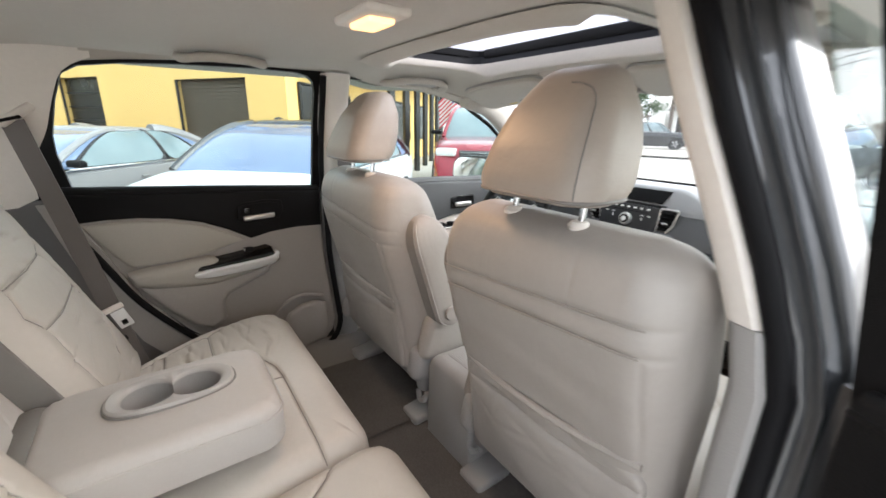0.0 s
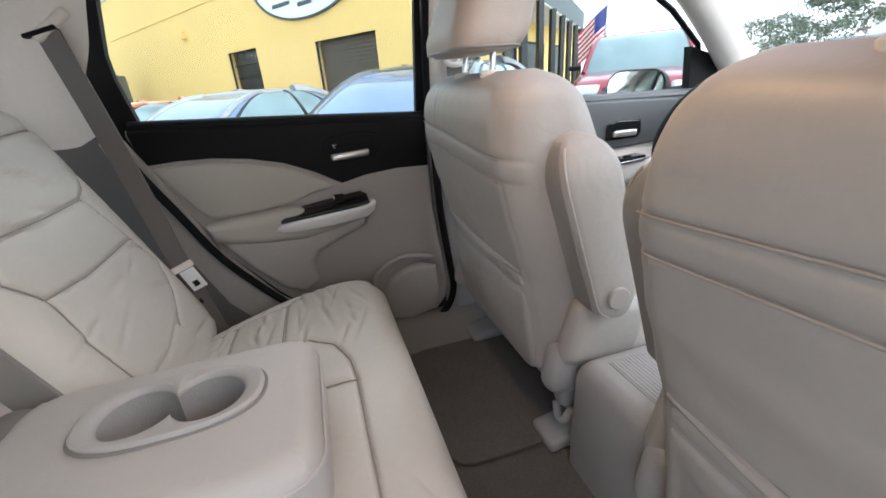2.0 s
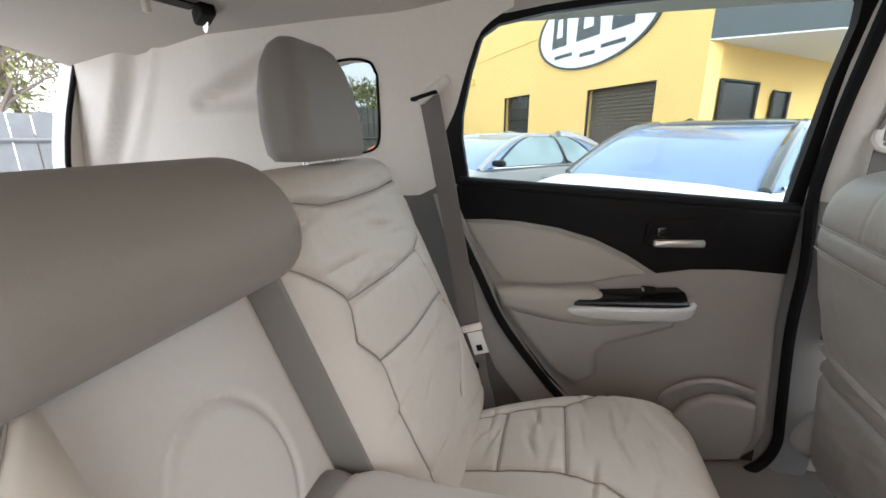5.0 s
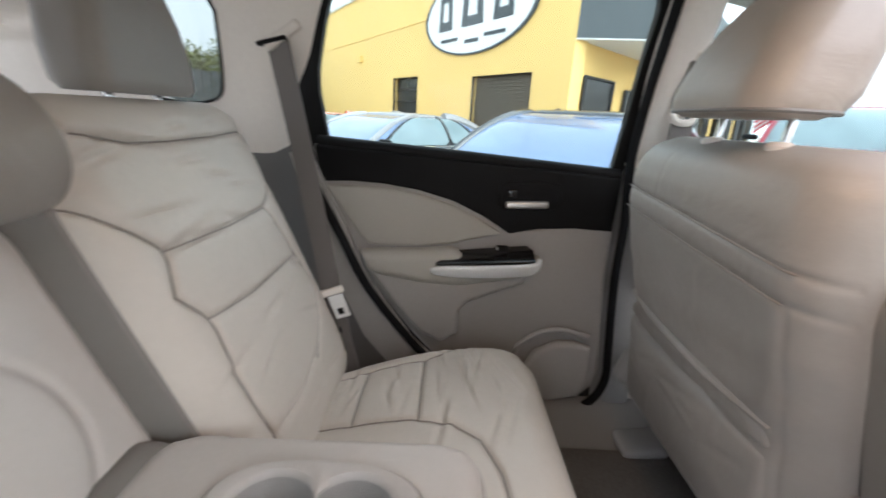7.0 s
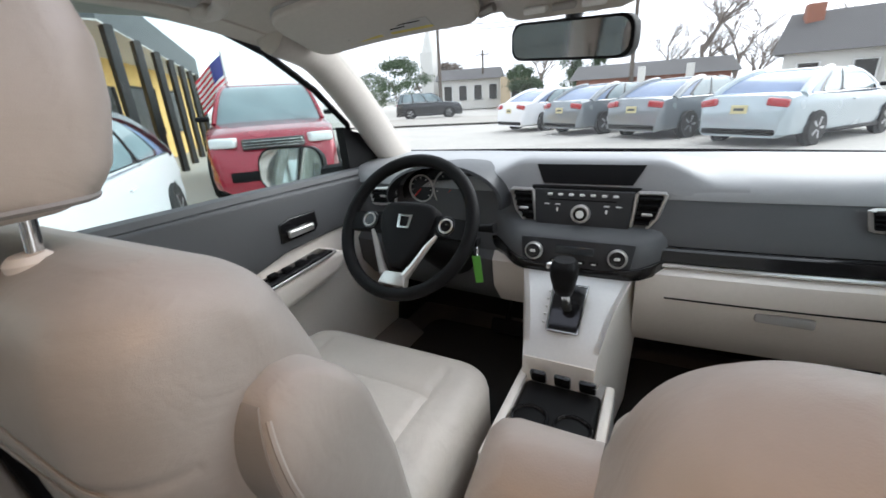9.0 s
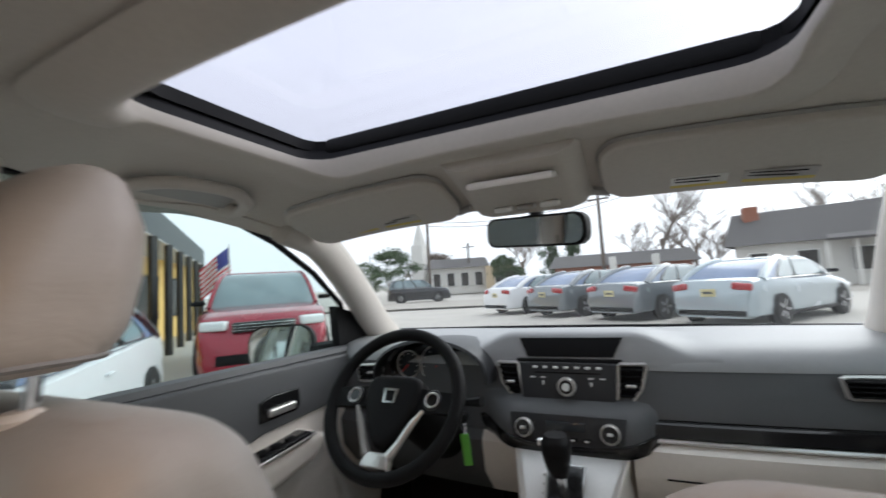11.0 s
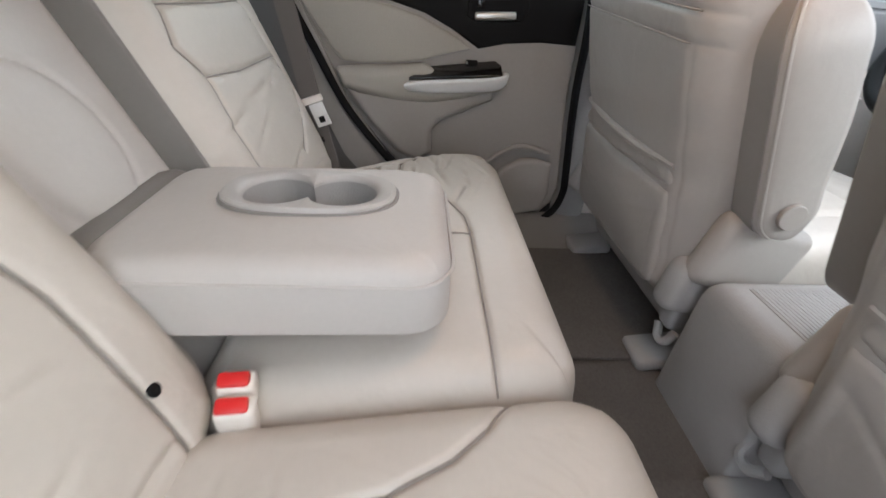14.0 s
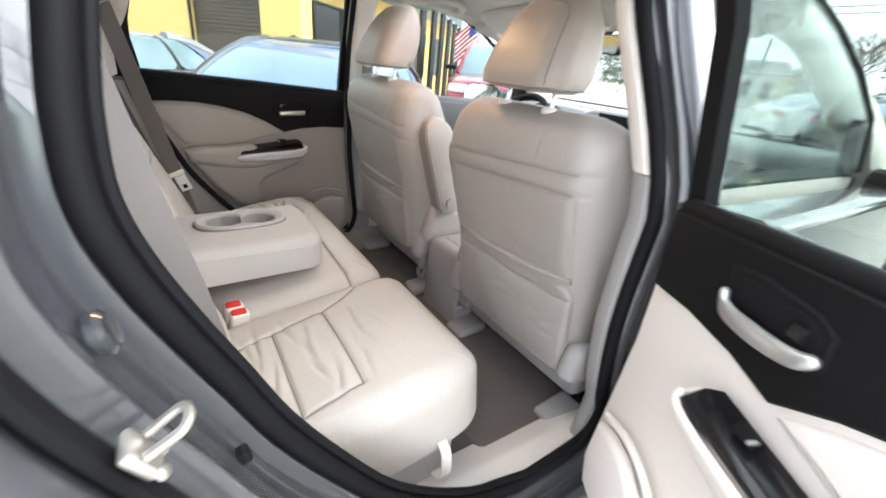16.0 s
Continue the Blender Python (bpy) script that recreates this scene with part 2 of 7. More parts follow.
def thing(name, loc, label, category, group="", kind=""):
    ob = new(name)
    ob.location = loc
    ob.empty_display_size = 0.05
    ORG[ob] = Vector(loc)
    return tagged(ob, label, category, group, kind)


def part(name, geo, material, parent=None, label="", smooth=40):
    verts, faces = geo
    org = ORG[parent] if parent else Vector((0, 0, 0))
    me = bpy.data.meshes.new(name)
    me.from_pydata([tuple(Vector(v) - org) for v in verts], [], faces)
    bm = bmesh.new()
    bm.from_mesh(me)
    bmesh.ops.recalc_face_normals(bm, faces=bm.faces)
    bm.to_mesh(me)
    bm.free()
    me.materials.append(material)
    if smooth:
        me.polygons.foreach_set("use_smooth", [True] * len(me.polygons))
        me.set_sharp_from_angle(angle=radians(smooth))
    ob = new(name, me)
    if parent:
        ob.parent = parent
    ORG[ob] = org
    return tagged(ob, label)


def solo(name, geo, material, label, category, group="", kind="", smooth=40):
    return tagged(part(name, geo, material, None, "", smooth), label, category, group, kind)


def join(*geos):
    vs, fs = [], []
    for v, f in geos:
        k = len(vs)
        vs += list(v)
        fs += [tuple(i + k for i in q) for q in f]
    return vs, fs


def moved(geo, m):
    return [m @ Vector(v) for v in geo[0]], geo[1]


def rbox(c, s, r=0.0, seg=2, rot=(0, 0, 0)):
    bm = bmesh.new()
    bmesh.ops.create_cube(bm, size=1)
    for v in bm.verts:
        v.co = Vector((v.co.x * s[0], v.co.y * s[1], v.co.z * s[2]))
    r = min(r, 0.49 * min(s))
    if r > 0:
        bmesh.ops.bevel(bm, geom=bm.edges[:], offset=r, segments=seg, profile=0.5, affect="EDGES")
    m = pose(*c, *rot)
    vs = [m @ v.co for v in bm.verts]
    bm.verts.index_update()
    fs = [tuple(v.index for v in f.verts) for f in bm.faces]
    bm.free()
    return vs, fs


def loft(rings, cap=True, closed=True):
    n = len(rings[0])
    vs = [Vector(p) for r in rings for p in r]
    fs = []
    for i in range(len(rings) - 1):
        for j in range(n if closed else n - 1):
            k = (j + 1) % n
            fs.append((i * n + j, i * n + k, (i + 1) * n + k, (i + 1) * n + j))
    if cap:
        fs += [tuple(range(n))[::-1], tuple(range((len(rings) - 1) * n, len(rings) * n))]
    return vs, fs


def tube(path, r, n=8, flat=1.0, closed=False):
    pts = [Vector(p) for p in path]
    rings, up = [], Vector((0, 0, 1))
    for i, p in enumerate(pts):
        if closed:
            d = (pts[(i + 1) % len(pts)] - pts[i - 1]).normalized()
        else:
            d = (pts[min(i + 1, len(pts) - 1)] - pts[max(i - 1, 0)]).normalized()
        if abs(d.dot(up)) > 0.95:
            up = Vector((0, 1, 0)) if abs(d.y) < 0.9 else Vector((1, 0, 0))
        a = d.cross(up).normalized()
        b = a.cross(d).normalized()
        up = b
        rr = r[i] if isinstance(r, (list, tuple)) else r
        rings.append([p + rr * (math.cos(2 * math.pi * k / n) * a + flat * math.sin(2 * math.pi * k / n) * b) for k in range(n)])
    if closed:
        rings.append(rings[0])
    return loft(rings, cap=not closed)


def curve(pts, n=24):
    """Smooth points through the given ones."""
    p = [Vector(q) for q in pts]
    p = [2 * p[0] - p[1]] + p + [2 * p[-1] - p[-2]]
    out = []
    for i in range(1, len(p) - 2):
        k = max(2, n // (len(p) - 3))
        for j in range(k):
            t = j / k
            out.append(0.5 * (2 * p[i] + (p[i + 1] - p[i - 1]) * t + (2 * p[i - 1] - 5 * p[i] + 4 * p[i + 1] - p[i + 2]) * t * t + (3 * p[i] - p[i - 1] - 3 * p[i + 1] + p[i + 2]) * t ** 3))
    return out + [p[-2]]


def slab(outline, thick):
    """A flat plate: the outline, and the way that it is thick."""
    o, t = [Vector(p) for p in outline], Vector(thick)
    n = len(o)
    return [*o, *(p + t for p in o)], [tuple(range(n)), tuple(range(n, 2 * n))[::-1], *((i, (i + 1) % n, n + (i + 1) % n, n + i) for i in range(n))]


def soft_slab(outline, thick, r=0.008, steps=4):
    """A plate whose front edge is rounded, thick towards its front."""
    o, t = [Vector(p) for p in outline], Vector(thick)
    c = sum(o, Vector()) / len(o)
    h = t.length
    u = t.normalized()
    nrm = []
    n = len(o)
    area = sum((o[i] - c).cross(o[(i + 1) % n] - c).dot(u) for i in range(n))
    for i in range(n):
        d = (o[(i + 1) % n] - o[i - 1]).normalized()
        m = u.cross(d) if area > 0 else d.cross(u)
        nrm.append(m.normalized())
    rings = [o]
    for k in range(steps + 1):
        a = k / steps * math.pi / 2
        rings.append([p + u * (h - r + r * math.sin(a)) + q * (r * (1 - math.cos(a))) for p, q in zip(o, nrm)])
    return loft(rings)


def lathe(profile, c, axis, n=24):
    a = Vector(axis).normalized()
    u = a.orthogonal().normalized()
    v = a.cross(u)
    rings = [[Vector(c) + a * h + max(r, 1e-4) * (math.cos(2 * math.pi * k / n) * u + math.sin(2 * math.pi * k / n) * v) for k in range(n)] for r, h in profile]
    return loft(rings)


def disc(c, axis, r, h, n=20):
    e = min(r, h) * 0.25
    return lathe([(r, 0), (r, h - e), (r - e, h)], c, axis, n)


def torus(c, axis, r1, r2, n=40, k=10, flat=1.0):
    a = Vector(axis).normalized()
    u = a.orthogonal().normalized()
    v = a.cross(u)
    return tube([Vector(c) + r1 * (math.cos(2 * math.pi * i / n) * u + flat * math.sin(2 * math.pi * i / n) * v) for i in range(n)], r2, k, closed=True)


def seg_dist(x, y, line):
    best = np.full(x.shape, 9.0)
    for (ax, ay), (bx, by) in zip(line, line[1:]):
        dx, dy = bx - ax, by - ay
        t = np.clip(((x - ax) * dx + (y - ay) * dy) / (dx * dx + dy * dy + 1e-12), 0, 1)
        best = np.minimum(best, np.hypot(x - ax - t * dx, y - ay - t * dy))
    return best


def pad(o, U, V, w, h, t, R=0.03, corner=0.05, grooves=(), crown=0.0, taper=None, wrinkles=0.0, n=44, seed=1, depth=0.006, gw=0.006, extra=None, warp=None):
    """An upholstered pad: centre of its back, its two directions, width, height, thickness."""
    o, U, V = Vector(o), Vector(U).normalized(), Vector(V).normalized()
    N = U.cross(V)
    a = np.linspace(-1, 1, n)
    a = np.sign(a) * (1 - (1 - np.abs(a)) ** 1.35)
    S, T = np.meshgrid(a, a, indexing="ij")
    x, y = S * w / 2, T * h / 2
    rho = np.maximum(np.abs(S), np.abs(T))
    q = np.maximum(rho, 1e-6)
    qx, qy = x / q, y / q
    dx, dy = np.abs(qx) - (w / 2 - corner), np.abs(qy) - (h / 2 - corner)
    L = np.hypot(np.maximum(dx, 0), np.maximum(dy, 0))
    f = np.where((dx > 0) & (dy > 0) & (L > corner), corner / np.maximum(L, 1e-9), 1.0)
    x = x + np.sign(qx) * np.where(f < 1, dx * (f - 1), 0) * rho ** 3
    y = y + np.sign(qy) * np.where(f < 1, dy * (f - 1), 0) * rho ** 3
    d = np.minimum((1 - np.abs(S)) * w / 2, (1 - np.abs(T)) * h / 2)
    e = np.clip(R - d, 0, R)
    z = t - (R - np.sqrt(np.maximum(R * R - e * e, 0))) + crown * (1 - S * S) * (1 - T * T)
    for g in grooves:
        gd = seg_dist(x, y, g)
        z -= depth * np.exp(-(gd / gw) ** 2) + 0.2 * depth * np.exp(-(gd / (4 * gw)) ** 2)
    if wrinkles:
        rng = np.random.RandomState(seed)
        for _ in range(14):
            cx, cy = rng.uniform(-0.42, 0.42) * w, rng.uniform(-0.42, 0.42) * h
            an, ln = rng.uniform(-0.5, 0.5) + (0 if rng.rand() < 0.8 else 1.5), rng.uniform(0.03, 0.09)
            ux, uy = math.cos(an), math.sin(an)
            al, ac = (x - cx) * ux + (y - cy) * uy, -(x - cx) * uy + (y - cy) * ux
            z -= wrinkles * np.exp(-(al / ln) ** 2 - (ac / 0.006) ** 2)
        z += wrinkles * 1.2 * np.sin(x * 31 + seed) * np.sin(y * 27 + 2 * seed) * (rho < 0.9)
    if extra is not None:
        z = extra(x, y, z)
    GRID.update(x=x, y=y, z=z, o=o, U=U, V=V, N=N, warp=warp)
    if taper is not None:
        x = x * taper(T)
    if warp is not None:
        x = warp(x, y)
    vs = [o + U * float(x[i, j]) + V * float(y[i, j]) + N * float(z[i, j]) for i in range(n) for j in range(n)]
    fs = [(i * n + j, (i + 1) * n + j, (i + 1) * n + j + 1, i * n + j + 1) for i in range(n - 1) for j in range(n - 1)]
    rim = [(i, 0) for i in range(n)] + [(n - 1, j) for j in range(1, n)] + [(i, n - 1) for i in range(n - 2, -1, -1)] + [(0, j) for j in range(n - 2, 0, -1)]
    k = len(vs)
    vs += [o + U * float(x[i, j]) + V * float(y[i, j]) for i, j in rim]
    m = len(rim)
    for q in range(m):
        (i, j), (i2, j2) = rim[q], rim[(q + 1) % m]
        fs.append((i * n + j, k + q, k + (q + 1) % m, i2 * n + j2))
    fs.append(tuple(range(k, k + m)))
    return vs, fs


def seam_lines(grooves, parent, material, r=0.0013):
    """Sewn threads in the grooves of the pad that was made last."""
    g = GRID
    for line in grooves:
        pts = []
        for a, b in zip(line, line[1:]):
            k = max(2, int(math.hypot(b[0] - a[0], b[1] - a[1]) / 0.012))
            pts += [(a[0] + (b[0] - a[0]) * i / k, a[1] + (b[1] - a[1]) * i / k) for i in range(k)]
        pts.append(line[-1])
        path = []
        for px, py in pts:
            d = (g["x"] - px) ** 2 + (g["y"] - py) ** 2
            i = np.argsort(d, axis=None)[:16]
            w = np.exp(-d.flat[i] / (2 * d.flat[i[5]] + 1e-9))
            qx = float(g["warp"](np.array(px), np.array(py))) if g["warp"] else px
            path.append(g["o"] + g["U"] * qx + g["V"] * py + g["N"] * (float((g["z"].flat[i] * w).sum() / w.sum()) + 0.0004))
        part("seam", tube(path, r, 5), material, parent)


def rring(cx, y0, y1, hw, z, r, n=14):
    """A rounded rectangle at height z, hw to each side of cx, from y0 to y1."""
    hy, cy = (y1 - y0) / 2, (y0 + y1) / 2
    r = min(r, hw * 0.95, hy * 0.95)
    out = []
    for sx, sy, a0 in ((1, 1, 0), (-1, 1, 90), (-1, -1, 180), (1, -1, 270)):
        for k in range(n + 1):
            a = radians(a0 + 90 * k / n)
            out.append(Vector((cx + sx * (hw - r) + r * math.cos(a), cy + sy * (hy - r) + r * math.sin(a), z)))
    dense = []
    for i, p in enumerate(out):
        q = out[(i + 1) % len(out)]
        k = max(1, int((q - p).length / 0.012))
        dense += [p.lerp(q, j / k) for j in range(k)]
    return dense


def resampled(ring, n):
    pts = ring + [ring[0]]
    ln = [0]
    for p, q in zip(pts, pts[1:]):
        ln.append(ln[-1] + (q - p).length)
    out, i = [], 0
    for k in range(n):
        d = ln[-1] * k / n
        while ln[i + 1] < d:
            i += 1
        out.append(pts[i].lerp(pts[i + 1], (d - ln[i]) / max(ln[i + 1] - ln[i], 1e-9)))
    return out


def stacked(cx, rows, r, n=120, steps=40, shape=None):
    """A soft body of rounded sections; rows of z, rear y, front y, half width."""
    zs = [q[0] for q in rows]
    zd = np.linspace(zs[0], zs[-1], 300)
    win = np.exp(-np.linspace(-2, 2, 25) ** 2)
    cols = []
    for c in (1, 2, 3):
        v = np.interp(zd, zs, [q[c] for q in rows])
        pv = np.concatenate([2 * v[0] - v[12:0:-1], v, 2 * v[-1] - v[-2:-14:-1]])
        cols.append(np.convolve(pv, win / win.sum(), "valid"))
    rings = []
    for k in range(steps + 1):
        u = k / steps
        z = zs[0] + (zs[-1] - zs[0]) * (1 - (1 - u) ** 1.3)
        y0, y1, hw = (float(np.interp(z, zd, v)) for v in cols)
        ring = resampled(rring(cx, y0, y1, hw, z, min(r, 0.48 * (y1 - y0), hw * 0.9)), n)
        rings.append([shape(p) if shape else p for p in ring])
    return loft(rings)


def ribbon(path, side, width, thick=0.0015):
    pts = [Vector(p) for p in path]
    rings = []
    for i, p in enumerate(pts):
        d = (pts[min(i + 1, len(pts) - 1)] - pts[max(i - 1, 0)]).normalized()
        s = Vector(side)
        s = (s - d * s.dot(d)).normalized()
        nn = d.cross(s) * thick
        rings.append([p - s * width / 2 - nn, p + s * width / 2 - nn, p + s * width / 2 + nn, p - s * width / 2 + nn])
    return loft(rings)


def flat_bar(path, side, widths, thick):
    """A bar of rounded flat section whose width changes along its path."""
    pts = [Vector(p) for p in path]
    rings = []
    for i, p in enumerate(pts):
        d = (pts[min(i + 1, len(pts) - 1)] - pts[max(i - 1, 0)]).normalized()
        sd = Vector(side)
        sd = (sd - d * sd.dot(d)).normalized()
        nn = d.cross(sd)
        w = float(np.interp(i / (len(pts) - 1), np.linspace(0, 1, len(widths)), widths)) / 2
        e = 0.55 if i in (0, len(pts) - 1) else 1.0
        rings.append([p + sd * (w * e * math.copysign(abs(math.cos(a)) ** 0.6, math.cos(a))) + nn * (thick / 2 * e * math.copysign(abs(math.sin(a)) ** 0.6, math.sin(a))) for a in np.linspace(0, 2 * math.pi, 16, endpoint=False)])
    return loft(rings)


def ring_plate(outer, inner, thick):
    """A frame between two outlines with equally many points."""
    t = Vector(thick)
    o, i = [Vector(p) for p in outer], [Vector(p) for p in inner]
    return loft([o, i, [p + t for p in i], [p + t for p in o], o], cap=False)

# ---- the car's shell: floor, roof, pillars, walls ----


floor_pts = [(-0.70, -0.3), (0.70, -0.3), (0.72, 1.8), (-0.72, 1.8)]
solo("floor", slab([(x, y, 0.37) for x, y in floor_pts], (0, 0, 0.02)), CARPET, "dark taupe floor carpet of the car", "carpet", kind="structure")
solo("underbody", rbox((0, -0.55, 0.352), (1.32, 1.3, 0.02), 0.004), TYRE, "black underbody below the rear bench", "car floor", kind="structure")
solo("cargo_floor", rbox((0, -0.95, 0.66), (1.3, 1.1, 0.04), 0.01), CARPET, "dark carpeted cargo floor behind the seat", "carpet", kind="structure")


def floor_mat(cx, y0, y1, hw, m_=CARPET, label="dark taupe carpet floor mat with bound edge"):
    m = thing("floor_mat", (cx, (y0 + y1) / 2, 0.39), label, "mat", "floor mats")
    ring = resampled(rring(cx, y0, y1, hw, 0.391, 0.05), 100)
    part("mat", soft_slab(ring, (0, 0, 0.01), 0.005), m_, m)
    part("binding", tube([p + Vector((0, 0, 0.006)) for p in ring], 0.004, 6, closed=True), m_, m)


floor_mat(0.36, 0.255, 0.72, 0.235)
floor_mat(-0.34, 0.255, 0.72, 0.21)
# Two unseen mats added to darken the floor under the dashboard.
floor_mat(-0.36, 1.02, 1.62, 0.24, FOOTWELL_SHADE, "added floor mat darkening the driver's shaded footwell")
floor_mat(0.36, 1.02, 1.62, 0.24, FOOTWELL_SHADE, "added floor mat darkening the passenger's shaded footwell")

# sills: a sloping trim from the carpet to the door
for s, nm in ((-1, "sill_left"), (1, "sill_right")):
    x0, x1, x2 = s * 0.555, s * 0.635, s * 0.70
    prof = [(x0, 0.388), (s * 0.585, 0.40), (x1, 0.435), (s * 0.66, 0.445), (x2, 0.445), (s * 0.71, 0.42), (s * 0.71, 0.36), (x0, 0.36)]
    # The driver's sill is coloured darker, standing in for shade on that side.
    if s < 0:
        solo(nm, loft([[Vector((x, y, z)) for x, z in prof] for y in (-0.25, 0.3, 0.46, 0.6, 1.5)]), LEATHER_SIDE, "plastic door sill trim coloured darker for shade", "sill", kind="structure", smooth=30)
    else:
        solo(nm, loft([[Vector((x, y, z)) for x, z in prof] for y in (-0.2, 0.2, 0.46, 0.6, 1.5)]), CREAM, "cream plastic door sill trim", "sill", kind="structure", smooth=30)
solo("seat_riser", rbox((0.015, -0.01, 0.447), (1.16, 0.37, 0.14), 0.03, 3), BEZEL, "grey-beige trim under the rear bench", "trim", kind="structure")


def roof_z(x, y):
    z = 1.478 - 0.05 * (abs(x) / 0.66) ** 3
    if y > 0.80:
        z -= 0.085 * ((y - 0.80) / 0.29) ** 1.3
    if y < -0.5:
        z -= 0.03 * ((-0.5 - y) / 0.9) ** 2
    if x < -0.45 and -0.4 < y < 0.62:
        # the headliner rises to the window over the driver's side rear door
        z += 0.025 * ((-x - 0.45) / 0.205) ** 1.4 * min(1.0, (y + 0.4) / 0.12, (0.62 - y) / 0.14)
    return z


def roof_edge(y):
    return 0.655 - (0.11 * ((y - 0.6) / 0.49) ** 1.5 if y > 0.6 else 0.0) + (0.05 * (-0.9 - y) / 0.5 if y < -0.9 else 0.0)


HOLE = (-0.36, 0.36, 0.515, 0.862)


def roof_sheet(dz, hole, lip):
    ys = sorted({*np.linspace(-1.42, 1.09, 66).tolist(), hole[2], hole[3]})
    us = sorted({*np.linspace(-1, 1, 41).tolist()})
    vs, fs, idx = [], [], {}

    def inside(x, y):
        return hole[0] < x < hole[1] and hole[2] < y < hole[3]
    for j, y in enumerate(ys):
        for i, u in enumerate(us):
            x = u * roof_edge(y)
            vs.append(Vector((x, y, roof_z(x, y) + dz)))
            idx[i, j] = len(vs) - 1
    for j in range(len(ys) - 1):
        for i in range(len(us) - 1):
            q = [idx[i, j], idx[i + 1, j], idx[i + 1, j + 1], idx[i, j + 1]]
            c = sum((vs[k] for k in q), Vector()) / 4
            if not inside(c.x, c.y):
                fs.append(tuple(q))
    return vs, fs


big_hole = (-0.385, 0.385, 0.475, 0.885)
head_geo = roof_sheet(0.0, big_hole, 0)
# rolled lip round the sunroof opening
lip_ring = [Vector((p.x, p.y, 0)) for p in resampled(rring(0, HOLE[2], HOLE[3], 0.36, 0, 0.05), 96)]
lip_out = [Vector((p.x, p.y, 0)) for p in resampled(rring(0, HOLE[2] - 0.08, HOLE[3] + 0.05, 0.41, 0, 0.06), 96)]
rings = []
for k in range(7):
    a = k / 6 * math.pi / 2
    rings.append([p.lerp(q, math.sin(a)) + Vector((0, 0, roof_z(p.x, p.y) - 0.004 + 0.008 * (1 - math.cos(a)) - (0.016 if p.y < 0.47 else 0.0) * math.sin(2 * a))) for p, q in zip(lip_out, lip_ring)])
rings.append([Vector((q.x * 1.01, q.y, 1.488)) for q in lip_ring])
ceiling = solo("ceiling", join(head_geo, loft(rings, cap=False)), HEADLINER, "beige fabric headliner of the car roof", "headliner", kind="structure", smooth=60)
outer = roof_sheet(0.07, (-0.42, 0.42, 0.46, 0.94), 0)
solo("roof_panel", outer, PAINT_GREY, "dark grey painted steel roof panel", "roof", kind="structure", smooth=60)

sunroof = thing("sunroof", (0, 0.65, 1.52), "tinted glass sunroof in a black frame", "sunroof")
fo = resampled(rring(0, 0.45, 0.95, 0.44, 1.514, 0.05), 80)
fi = resampled(rring(0, 0.55, 0.883, 0.376, 1.514, 0.035), 80)
part("frame", ring_plate(fo, fi, (0, 0, 0.02)), RUBBER, sunroof, "black rubber frame")
well_top = resampled(rring(0, 0.51, 0.895, 0.39, 1.53, 0.05), 96)
part("well", loft([[Vector((q.x * 1.008, q.y + 0.001, 1.479)) for q in lip_ring], well_top], cap=False), RUBBER, sunroof, "black inner wall")
g = part("glass", slab([(-0.44, 0.42, 1.538), (0.44, 0.42, 1.538), (0.44, 0.95, 1.538), (-0.44, 0.95, 1.538)], (0, 0, 0.005)), GLASS_ROOF, sunroof, "tinted glass", smooth=0)
g.visible_shadow = False
part("wind_deflector", rbox((0, 0.888, 1.522), (0.70, 0.02, 0.03), 0.006), BLACK_PLASTIC, sunroof)


def bendx(x, z, y=0.0):
    """The doorway leans inwards towards the roof, more so at the middle pillar."""
    if y > 0.2:
        return x - 0.155 * max(0, (z - 1.0) / 0.45) ** 1.25
    return x - 0.10 * max(0, (z - 1.08) / 0.37) ** 1.5


